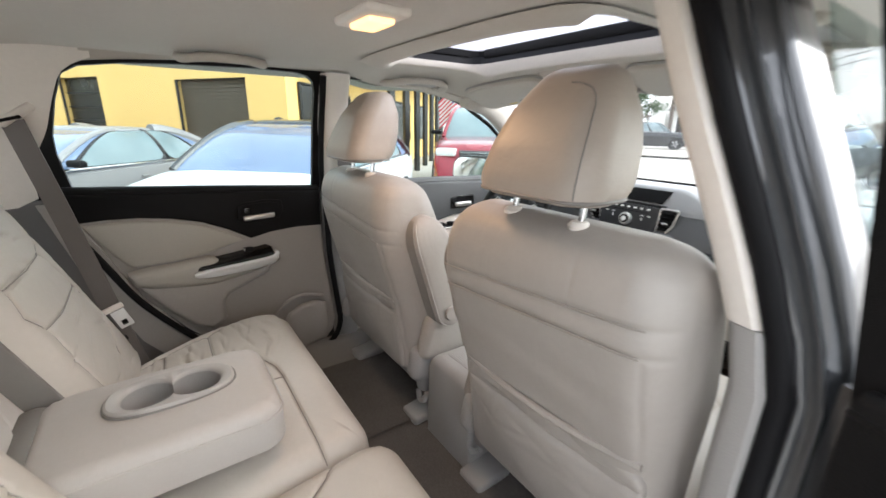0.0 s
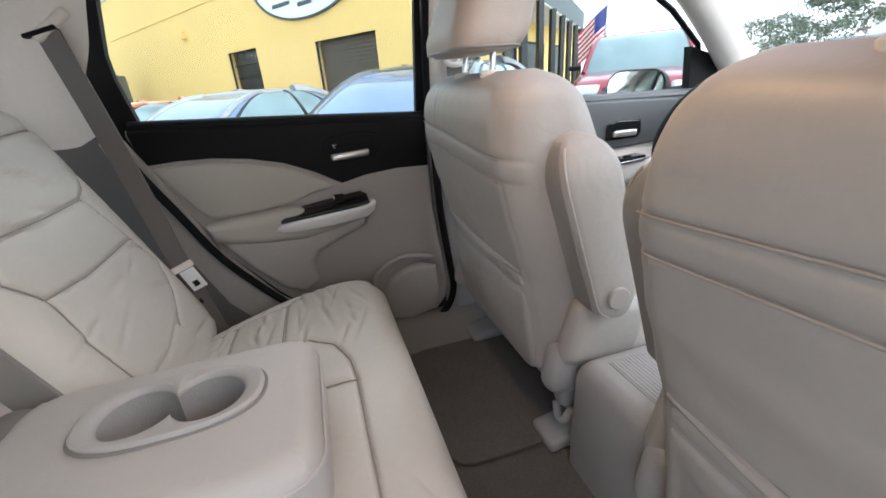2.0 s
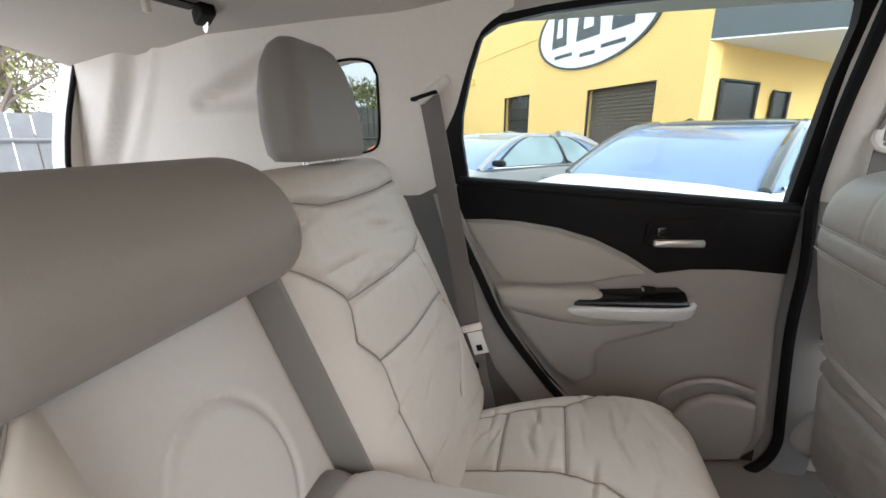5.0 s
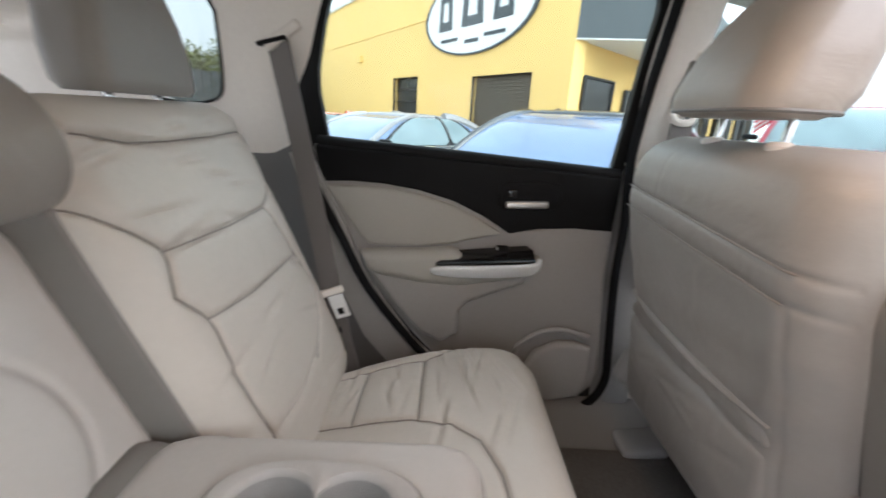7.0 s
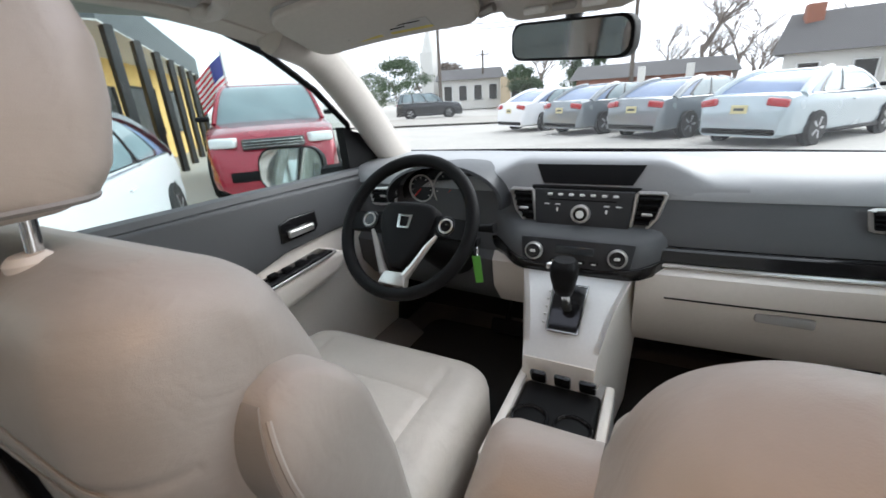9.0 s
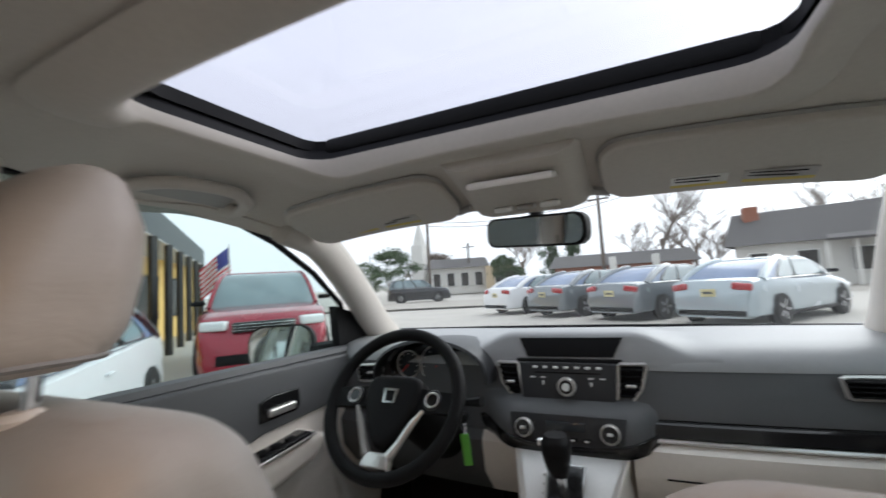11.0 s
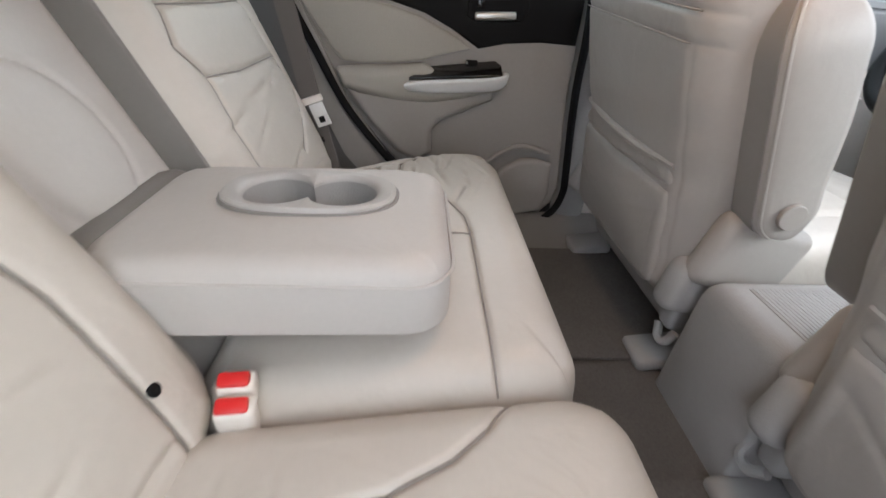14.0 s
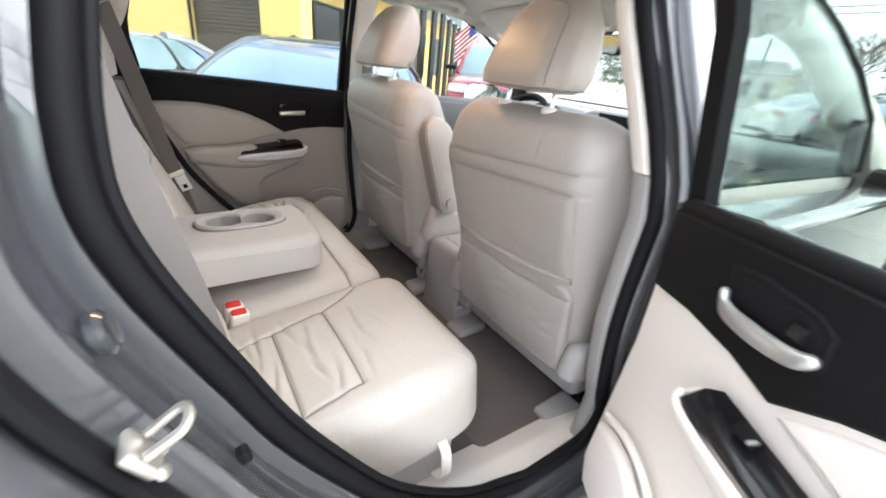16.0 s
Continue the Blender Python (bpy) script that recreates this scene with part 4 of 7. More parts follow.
# ---- rear bench ----
CV = (0, 0.989, 0.145)
bench = thing("rear_bench_seat", (0, 0.0, 0.40), "beige leather rear bench seat with folded-down centre armrest", "car seat")


def wrinkle_rows(boxes):
    """Short creases across the panels, as worn leather has."""
    def f(x, y, z):
        rng = np.random.RandomState(7)
        for x0, x1, y0, y1, k in boxes:
            for _ in range(k):
                cx, cy = rng.uniform(x0, x1), rng.uniform(y0, y1)
                an = rng.uniform(-0.35, 0.35)
                ln, dp = rng.uniform(0.025, 0.065), rng.uniform(0.002, 0.0058)
                al = (x - cx) * math.cos(an) + (y - cy) * math.sin(an)
                ac = -(x - cx) * math.sin(an) + (y - cy) * math.cos(an)
                z = z - dp * np.exp(-(al / ln) ** 2 - (ac / 0.0052) ** 2) + 0.5 * dp * np.exp(-(al / ln) ** 2 - ((ac - 0.011) / 0.007) ** 2)
        return z
    return f


# local x is to the car's right, local y forward; the centre of each pad is given at its underside
rc = (0.395, 0.003, 0.497)
def outer_curve(side):
    """The cushion's outer edge draws in towards the wheel arch and round its front corner."""
    def f(x, y):
        u = np.clip((side * x - 0.12) / 0.15, 0, 1)
        k = 0.085 * np.clip((0.05 - y) / 0.28, 0, 1) ** 1.5 + 0.05 * np.clip((y - 0.10) / 0.13, 0, 1) ** 2
        return x - side * k * u * u
    return f


right_g = [[(-0.088, -0.22), (-0.093, -0.10), (-0.108, 0.008), (-0.135, 0.065), (-0.165, 0.10), (-0.21, 0.128)],
           [(0.165, -0.22), (0.155, -0.11), (0.139, 0.004)],
           [(-0.093, -0.108), (0.155, -0.112)], [(-0.108, 0.006), (0.139, 0.004)]]
cu = part("right_cushion", pad(rc, (1, 0, 0), CV, 0.435, 0.485, 0.172, 0.055, 0.06, right_g, crown=0.022, n=150, depth=0.006, gw=0.0035,
                          extra=wrinkle_rows([(-0.08, 0.14, -0.20, -0.13, 6), (-0.08, 0.13, -0.09, -0.01, 7), (-0.07, 0.12, 0.02, 0.10, 5)]), warp=outer_curve(1)), LEATHER, bench, "beige leather cushion with stitched panels")
seam_lines(right_g, cu, THREAD)
lc = (-0.195, -0.009, 0.495)
left_g = [[(-0.10, -0.22), (-0.10, -0.01), (-0.082, 0.055), (-0.045, 0.10), (0.02, 0.125), (0.07, 0.13), (0.365, 0.13)],
          [(-0.31, -0.22), (-0.305, -0.05), (-0.30, 0.0), (-0.325, 0.05), (-0.365, 0.075)], [(0.075, -0.22), (0.075, 0.13)],
          [(-0.305, -0.115), (-0.10, -0.115)], [(-0.30, 0.0), (-0.10, 0.0)]]
cu = part("left_cushion", pad(lc, (1, 0, 0), CV, 0.745, 0.46, 0.172, 0.055, 0.06, left_g, crown=0.022, n=160, depth=0.006, gw=0.0035,
                         extra=wrinkle_rows([(-0.29, -0.12, -0.20, -0.13, 5), (-0.28, -0.12, -0.10, -0.01, 6), (-0.30, -0.06, 0.02, 0.17, 16)]), warp=outer_curve(-1)), LEATHER, bench, "beige leather cushion with creases")
seam_lines(left_g, cu, THREAD)
part("seat_base", rbox((0, -0.43, 0.52), (1.28, 0.03, 0.32), 0.008), LEATHER_SIDE, bench, "dark seat base behind the cushions")
# backrests lean back by 23 degrees
BV = Vector((0, -0.392, 0.92))
BN = Vector((0, 0.92, 0.392))
BU = (-1, 0, 0)


def on_back(x, z, off=0.0):
    """A place on the backrests' front plane."""
    y = -0.205 - (z - 0.645) * 0.426
    return Vector((x, y, z)) + BN * off


def back_g(m):
    # the headrest shield, the bolster lines and the cross seams; m mirrors them
    g = [[(-0.177, 0.265), (-0.11, 0.25), (-0.042, 0.246), (0.08, 0.248), (0.20, 0.256)],
         [(-0.222, 0.201), (-0.197, 0.168), (-0.152, 0.114), (-0.012, 0.108), (0.118, 0.109), (0.16, 0.125), (0.205, 0.165)],
         [(-0.152, 0.114), (-0.177, 0.06), (-0.145, 0.013), (-0.042, 0.003), (0.145, 0.003)],
         [(0.128, 0.109), (0.15, 0.02), (0.178, -0.07), (0.13, -0.13), (0.048, -0.18)],
         [(-0.145, 0.013), (-0.158, -0.08), (-0.15, -0.20), (-0.14, -0.28)]]
    return [[(m * a, b) for a, b in q] for q in g]


for nm, cx, wd, seed in (("left_backrest", -0.352, 0.45, 3), ("right_backrest", 0.362, 0.48, 5)):
    up_ = 0.011 if cx < 0 else 0.0
    c = on_back(cx, 0.885, -0.15) + BV * up_
    seams = [[(a, v - up_) for a, v in q] for q in back_g(1 if cx < 0 else -1)]
    b = part(nm, pad(c, BU, BV, wd, 0.60 + 2 * up_, 0.15, 0.05, 0.075, seams, crown=0.012, n=150, depth=0.007, gw=0.0038,
                     extra=wrinkle_rows([(-0.15, 0.15, 0.03, 0.18, 8), (-0.15, 0.15, -0.08, 0.0, 5), (-0.15, 0.15, -0.26, -0.1, 6), (-0.19, 0.19, 0.2, 0.27, 7)])), LEATHER, bench, "beige leather backrest with stitched panels")
    seam_lines(seams, b, THREAD)
    for sx in (-1, 1) if cx < 0 else (1,):
        part("side_trim", rbox(c + BN * 0.062 + Vector((sx * (wd / 2 - 0.004), 0, 0)), (0.014, 0.115, 0.55), 0.006, 2, (23, 0, 0)), LEATHER_SIDE, b, "taupe woven side panel")
for x, z in ((0.203, 0.705), (0.476, 0.672), (-0.545, 0.70)):
    part("snap_button", disc(on_back(x, z, 0.0 if x < 0.3 else -0.01), (0, 0.8, 0.3), 0.007, 0.004, 12), BLACK_PLASTIC, bench, "black plastic snap")
# centre: recess with a round moulding, and the roll-shaped head pad over it
rcx = 0.012
c = on_back(rcx, 0.84, -0.14)
part("recess_panel", pad(c, BU, BV, 0.29, 0.52, 0.06, 0.02, 0.03, [[(0.012 + 0.074 * math.cos(a), 0.052 + 0.098 * math.sin(a)) for a in np.linspace(0, 6.2832, 40)]], n=110, depth=0.006, gw=0.006, extra=lambda x, y, z: z + 0.007 / (1 + np.exp((np.hypot((x - 0.012) / 0.074, (y - 0.052) / 0.098) - 1) * 14))), RECESS_VINYL, bench, "taupe recess panel with a moulded round")
rp = []
for u in np.sign(np.linspace(-1, 1, 41)) * (1 - (1 - np.abs(np.linspace(-1, 1, 41))) ** 1.6):
    e = (1 - abs(u) ** 22) ** 0.5 if abs(u) < 1 else 0.05
    x = 0.05 + 0.142 * u
    rp.append([Vector((x, -0.405, 1.125)) + Vector((0, math.cos(a) * 0.073 * max(e, 0.3) - math.sin(a) * 0.012, math.sin(a) * 0.056 * max(e, 0.3) + 0.01 * math.sin(a))) for a in np.linspace(0, 2 * math.pi, 32, endpoint=False)])
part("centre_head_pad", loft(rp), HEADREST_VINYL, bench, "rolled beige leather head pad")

# centre armrest with two cup wells along it
ax, ay0, ay1, az = 0.006, -0.33, 0.045, 0.80
ac = Vector((ax, (ay0 + ay1) / 2, az - 0.085))


def well(x, y, z):
    ex, ey = (x + 0.018) / 0.0475, (y - 0.018) / 0.089
    return np.where(ex ** 4 + ey ** 4 < 1, z - 0.076, z)


arm = part("centre_armrest", pad(ac, (1, 0, 0), (0, 1, 0.02), 0.27, ay1 - ay0, 0.085, 0.026, 0.05, [[(-0.13, -0.1), (-0.13, 0.15)]], crown=0.006, n=80, extra=well), ARMREST_LEATHER, bench, "folded-down padded armrest")
cc = Vector((ax - 0.018, -0.125, az + 0.0088))
ro, ri = [], []
for k in range(96):
    a = 2 * math.pi * k / 96
    ca, sa = math.cos(a), math.sin(a)
    c0, r0 = 0.039, 0.0425
    inner = c0 * abs(ca) + math.sqrt(r0 * r0 - c0 * c0 * sa * sa)
    ri.append((inner * sa, inner * ca))
    q = ((abs(ca) / 0.104) ** 2.6 + (abs(sa) / 0.058) ** 2.6) ** (-1 / 2.6)
    ro.append((q * sa, q * ca))
R3 = lambda pts, dz, s=1.0: [cc + Vector((x * s, y * s, dz)) for x, y in pts]
bez = part("cup_bezel", loft([R3(ro, -0.012), R3(ro, 0.002), R3(ro, 0.005, 0.96), R3([((a + 3 * c) / 4, (b + 3 * d) / 4) for (a, b), (c, d) in zip(ro, ri)], 0.004), R3(ri, 0.0), R3(ri, -0.004, 0.985)], cap=False), BEZEL, arm, "taupe plastic cup holder bezel")
part("bezel_gap", tube(R3(ro, -0.0035, 1.012), 0.003, 6, closed=True), LEATHER_SIDE, bez)
part("cup_well", loft([R3(ri, -0.003, 0.99), R3(ri, -0.03, 0.96), R3(ri, -0.068, 0.90), R3(ri, -0.0685, 0.3), R3(ri, -0.069, 0.02)], cap=False), GREY_PLASTIC, arm, "taupe cup wells")
part("edge_seam", tube(resampled(rring(ax, ay0 - 0.001, ay1 + 0.001, 0.1345, az - 0.022, 0.05), 90), 0.0022, 6, closed=True), ARMREST_LEATHER, arm)
part("hinge_cover", rbox((ax, -0.335, az - 0.05), (0.25, 0.06, 0.09), 0.025, 3), LEATHER_SIDE, arm)

# rear headrest
hr = thing("rear_headrest", (-0.355, -0.46, 1.13), "taupe leather rear headrest on chrome posts", "headrest")


def head_shape(cx, cy, z0, rows, lean, r):
    return stacked(cx, [(z0 + z, cy - d, cy + d, w) for z, d, w in rows], r, 96, 24, lambda p: p + Vector((0, lean * (p.z - z0), 0)))


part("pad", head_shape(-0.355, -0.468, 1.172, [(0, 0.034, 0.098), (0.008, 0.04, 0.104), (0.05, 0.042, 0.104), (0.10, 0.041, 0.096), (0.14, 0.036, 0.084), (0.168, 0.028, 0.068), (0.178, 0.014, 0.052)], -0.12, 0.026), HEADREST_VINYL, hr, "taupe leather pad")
for dx in (-0.05, 0.05):
    part("post", tube([(-0.352 + dx, -0.462, 1.12), (-0.352 + dx, -0.468, 1.19)], 0.006, 10), CHROME, hr)
    part("post_guide", disc((-0.352 + dx, -0.464, 1.128), (0, -0.1, 1), 0.013, 0.014, 14), GREY_PLASTIC, hr)

# seat belts and buckles
cb = thing("ceiling_belt", (-0.49, -0.785, 1.45), "black centre belt clip with steel tongue under the headliner", "seat belt", "seat belts")
part("clip", rbox((-0.487, -0.783, 1.443), (0.030, 0.052, 0.030), 0.006, 3, (18, 0, -28)), BLACK_PLASTIC, cb, "black plastic clip")
part("strap", ribbon(curve([(-0.478, -0.795, 1.452), (-0.43, -0.815, 1.455), (-0.36, -0.845, 1.460), (-0.29, -0.87, 1.464)], 16), (0.3, 0.9, 0), 0.045), BLACK_PLASTIC, cb, "black webbing")
part("tongue", flat_bar(curve([(-0.490, -0.785, 1.436), (-0.493, -0.789, 1.425), (-0.496, -0.793, 1.410)], 8), (0.2, 1, 0), [0.014, 0.020, 0.012], 0.003), CHROME, cb, "steel tongue")
db = thing("seat_belt", (-0.65, 0.48, 1.0), "grey driver's belt hung from a cream loop on the middle pillar", "seat belt", "seat belts")
part("height_adjuster", soft_slab([(-0.655, 0.462, 1.19), (-0.655, 0.492, 1.19), (-0.630, 0.500, 1.315), (-0.630, 0.474, 1.315)], (0.010, 0, 0.002), 0.005), CREAM, db, "cream height adjuster")
part("slot", slab([(-0.645, 0.458, 1.215), (-0.645, 0.464, 1.215), (-0.627, 0.472, 1.30), (-0.627, 0.466, 1.30)], (0.006, 0, 0)), LEATHER_SIDE, db, smooth=0)
part("guide_loop", tube(curve([(-0.645, 0.462, 1.212), (-0.636, 0.456, 1.196), (-0.630, 0.466, 1.183), (-0.630, 0.492, 1.183), (-0.636, 0.502, 1.196), (-0.642, 0.494, 1.212), (-0.645, 0.478, 1.216), (-0.645, 0.462, 1.212)], 28), 0.0075, 8), CREAM, db, "cream belt guide loop")
part("webbing", ribbon(curve([(-0.634, 0.480, 1.190), (-0.640, 0.482, 1.10), (-0.655, 0.486, 0.95), (-0.655, 0.488, 0.80)], 20), (0.1, 1, 0), 0.045), BELT, db)
BS = (0.25, 0.95, 0.15)
lb = thing("seat_belt", (-0.62, -0.36, 0.6), "grey webbing seat belt with steel tongue", "seat belt", "seat belts")
part("webbing", ribbon(curve([(-0.615, -0.355, 1.285), (-0.60, -0.315, 1.10), (-0.565, -0.262, 0.86), (-0.552, -0.245, 0.78)], 24), BS, 0.048), BELT, lb)
part("lower_webbing", ribbon(curve([(-0.553, -0.246, 0.79), (-0.55, -0.225, 0.68), (-0.54, -0.195, 0.56)], 12), BS, 0.047), BELT, lb)
part("tongue", rbox((-0.538, -0.226, 0.762), (0.004, 0.034, 0.054), 0.0015, 2, (20, 0, 0)), SATIN_PANEL, lb, "steel belt tongue")
part("tongue_slot", rbox((-0.5355, -0.222, 0.752), (0.002, 0.013, 0.014), 0.0, 1, (20, 0, 0)), BLACK_PLASTIC, lb)
part("tongue_grip", rbox((-0.545, -0.243, 0.793), (0.012, 0.05, 0.016), 0.004, 2, (20, 0, 0)), CREAM, lb)
part("guide", rbox((-0.622, -0.345, 1.30), (0.03, 0.085, 0.022), 0.008, 3, (35, 0, 0)), CREAM, lb, "beige belt guide")
part("guide_slot", rbox((-0.612, -0.365, 1.288), (0.02, 0.06, 0.008), 0.003, 2, (15, 0, 0)), BLACK_PLASTIC, lb)
rb = thing("seat_belt", (0.63, -0.36, 0.6), "grey webbing seat belt beside the open door", "seat belt", "seat belts")
part("webbing", ribbon(curve([(0.60, -0.335, 1.31), (0.603, -0.312, 1.20), (0.605, -0.292, 1.10), (0.605, -0.262, 0.96), (0.605, -0.236, 0.82), (0.60, -0.205, 0.75), (0.595, -0.18, 0.64)], 30), (-0.25, 0.95, 0.15), 0.036), BELT, rb)
part("guide", rbox((0.612, -0.335, 1.32), (0.03, 0.085, 0.022), 0.008, 3, (35, 0, 0)), CREAM, rb)
part("loop", rbox((0.60, -0.222, 0.825), (0.014, 0.056, 0.012), 0.005, 3, (-45, 0, 6)), CREAM, rb, "cream belt loop")
part("strap_end", ribbon([(0.60, -0.185, 0.66), (0.61, -0.17, 0.60), (0.615, -0.16, 0.52)], (0.2, 0.95, 0.1), 0.045), BELT, rb)
for x, y, dz in ((0.178, -0.180, 0.010), (0.150, -0.187, 0.016)):
    bk = thing("belt_buckle", (x, y, 0.56), "cream belt buckle with red release button", "buckle", "belt buckles")
    part("body", rbox((x, y, 0.603 + dz), (0.026, 0.04, 0.10), 0.007, 3, (-6, 10, 8)), CREAM, bk)
    part("button", rbox((x + 0.009, y + 0.004, 0.651 + dz), (0.017, 0.032, 0.012), 0.004, 2, (-6, 20, 8)), RED, bk, "red release button")

# ---- front seats ----


def front_seat(name, label, arm):
    """Built for the passenger's side; arm: how far inboard its armrest begins and ends."""
    s = thing(name, (0.383, 0.75, 0.40), label, "car seat", "front seats")
    cx = 0.383
    rows = [(0.555, 0.47, 0.56, 0.215), (0.575, 0.452, 0.585, 0.23), (0.64, 0.447, 0.60, 0.232), (0.78, 0.425, 0.59, 0.242), (0.92, 0.387, 0.595, 0.248), (1.02, 0.363, 0.57, 0.249), (1.08, 0.362, 0.545, 0.248), (1.115, 0.369, 0.53, 0.243), (1.136, 0.381, 0.51, 0.231), (1.149, 0.40, 0.485, 0.212), (1.156, 0.425, 0.46, 0.18)]

    def groove(p):
        d = 0.0
        # the inboard shoulder is worn rounder on the passenger's seat
        if p.x < cx and p.z > 0.98 and arm[1] > 0.31:
            p = Vector((cx + (p.x - cx) * (1 - 0.10 * min(1.0, (p.z - 0.98) / 0.16) ** 1.3), p.y, p.z))
        if p.y < float(np.interp(p.z, [q[0] for q in rows], [q[1] for q in rows])) + 0.05:
            rise = 0.078 * (p.x - cx)
            for zz in (1.04, 1.0):
                d += 0.003 * math.exp(-((p.z - zz - rise) / 0.005) ** 2)
            d -= 0.0008 * math.exp(-((p.z - 1.02 - rise) / 0.014) ** 2)
            if 1.04 + rise < p.z < 1.13:
                d += 0.0018 * math.exp(-((p.x - cx - 0.10) / 0.003) ** 2)
            if p.z < 0.995 + rise:
                d += 0.0024 * math.exp(-((p.x - cx - 0.212) / 0.004) ** 2) + 0.0024 * math.exp(-((p.x - cx + 0.205) / 0.004) ** 2)
            # slack, pulled cloth of the back panel
            d += 0.0022 * math.sin(19 * (p.x - cx) + 31 * p.z) * math.sin(47 * p.z - 9 * (p.x - cx)) * min(1.0, max(0.0, (0.98 - p.z) / 0.06))
        return p + Vector((0, d, 0))
    back_geo = stacked(cx, rows, 0.066, 340, 150, groove)
    bk = part("backrest", back_geo, SEAT_BACK, s, "beige leather backrest")

    def rear_y(x, z):
        return min((v.y + 0.15 * math.hypot(v.x - x, v.z - z) for v in back_geo[0] if abs(v.x - x) < 0.012 and abs(v.z - z) < 0.012), default=0.4)
    for zz, xa, xb in ((1.04, -0.215, 0.215), (1.0, -0.205, 0.212)):
        part("back_seam", tube([Vector((cx + u, rear_y(cx + u, zz + 0.078 * u) - 0.0006, zz + 0.078 * u)) for u in np.linspace(xa, xb, 24)], 0.0014, 5), THREAD, bk)
    # map pocket on the back
    pv = Vector((0, -0.13, 0.99))
    pk = part("map_pocket", pad((cx + 0.012, 0.457, 0.686), (1, 0, 0), pv, 0.415, 0.25, 0.022, 0.012, 0.03, [[(-0.21, 0.082), (0.0, 0.078), (0.21, 0.086)]], crown=0.012, n=60, depth=0.007, gw=0.006, wrinkles=0.002, seed=4), SEAT_BACK, s, "beige vinyl map pocket")
    part("pocket_hem", tube(curve([(cx - 0.193, 0.426, 0.805), (cx - 0.09, 0.415, 0.803), (cx, 0.411, 0.806), (cx + 0.11, 0.413, 0.812), (cx + 0.215, 0.424, 0.822)], 28), 0.0075, 8), SEAT_BACK, pk)
    # cushion
    part("cushion", pad((cx, 0.77, 0.54), (1, 0, 0), (0, 0.99, 0.07), 0.50, 0.50, 0.165, 0.05, 0.07, [[(-0.16, -0.25), (-0.16, 0.18)], [(0.16, -0.25), (0.16, 0.18)], [(-0.16, 0.1), (0.16, 0.1)]], crown=0.012, n=60, wrinkles=0.0015), LEATHER, s, "beige leather cushion")
    part("valance", rbox((cx, 0.75, 0.51), (0.47, 0.46, 0.11), 0.03, 3), GREY_PLASTIC, s, "taupe plastic seat base")
    part("recliner_cover", rbox((cx + 0.245, 0.505, 0.60), (0.055, 0.14, 0.10), 0.026, 4, (-18, 0, 0)), GREY_PLASTIC, s, "taupe recliner cover")
    part("recliner_cover", rbox((cx - 0.235, 0.515, 0.595), (0.06, 0.12, 0.11), 0.026, 4, (-10, 0, 0)), GREY_PLASTIC, s)
    part("lower_cover", rbox((cx - 0.225, 0.52, 0.53), (0.045, 0.06, 0.08), 0.015, 3), GREY_PLASTIC, s)
    for sx in (-1, 1):
        part("slide_rail", rbox((cx + sx * 0.215, 0.80, 0.425), (0.045, 0.46, 0.05), 0.008, 2), RUBBER, s)
        part("rail_end_cover", rbox((cx + sx * 0.215, 0.515, 0.408), (0.085, 0.115, 0.032), 0.012, 3, (8, 0, 0)), GREY_PLASTIC, s, "taupe rail end cover")
    part("wire_loop", tube(curve([(cx - 0.26, 0.50, 0.50), (cx - 0.255, 0.49, 0.475), (cx - 0.235, 0.488, 0.47), (cx - 0.215, 0.495, 0.49)], 14), 0.0085, 8), GREY_PLASTIC, s)
    # folded-up inboard armrest: light inner face, rear face darkened with painted shade, piping between them
    av, bv, ao = Vector((0, -0.30, 0.954)), Vector((0, 0.954, 0.30)), Vector((0, 0.515, 0.895))
    xo, xi = cx - arm[0], cx - arm[1]

    def arm_ring(t):
        k = max(0.0, (t - 0.09) / 0.08, (-t - 0.122) / 0.048)
        f = max(0.2, math.sqrt(max(0.0, 1 - min(k, 1.0) ** 2)))
        u = min(1.0, max(0.0, (t + 0.10) / 0.10))
        br = -0.047
        bf, bo = 0.052 + 0.012 * u, -0.047
        br, bf, bo = (0.004 + (w - 0.004) * f for w in (br, bf, bo))
        q = [(xo, bf), (xi + 0.018, bf), (xi + 0.006, bf - 0.005 * f), (xi, bf - 0.018 * f), (xi, br + 0.018 * f), (xi + 0.002, br + 0.008 * f), (xi + 0.008, br), (xo, bo - 0.001)]
        return [Vector((x + (0.04 * (1 - f) if x < xo - 0.02 and t > 0 else 0.0), 0, 0)) + ao + av * t + bv * w for x, w in q]
    ts = [*np.linspace(-0.1699, -0.124, 10), *np.linspace(-0.115, 0.085, 22), *np.linspace(0.092, 0.1699, 16)]
    ar = [arm_ring(t) for t in ts]
    am = part("armrest", loft(ar), SEAT_BACK, s, "folded-up padded armrest", smooth=60)
    part("rear_face", loft([[r[6] - bv * 0.002, r[7] - bv * 0.002, r[7] + bv * 0.003, r[6] + bv * 0.003] for r in ar[3:-1]]), ARM_SHADE, am, "rear face with its shade painted in")
    part("armrest_piping", tube([r[5] - bv * 0.002 for r in ar[2:-2]], 0.0024, 6), SEAT_BACK, am)
    part("pivot_cap", disc(Vector((xi - 0.002, 0, 0)) + ao - av * 0.127, (-1, 0, 0), 0.021, 0.006, 24), SEAT_BACK, am, "round pivot cap")
    part("side_shield", rbox((cx - 0.252, 0.565, 0.672), (0.05, 0.17, 0.14), 0.024, 4, (-14, 0, 0)), SEAT_BACK, s, "beige leather side of the backrest")
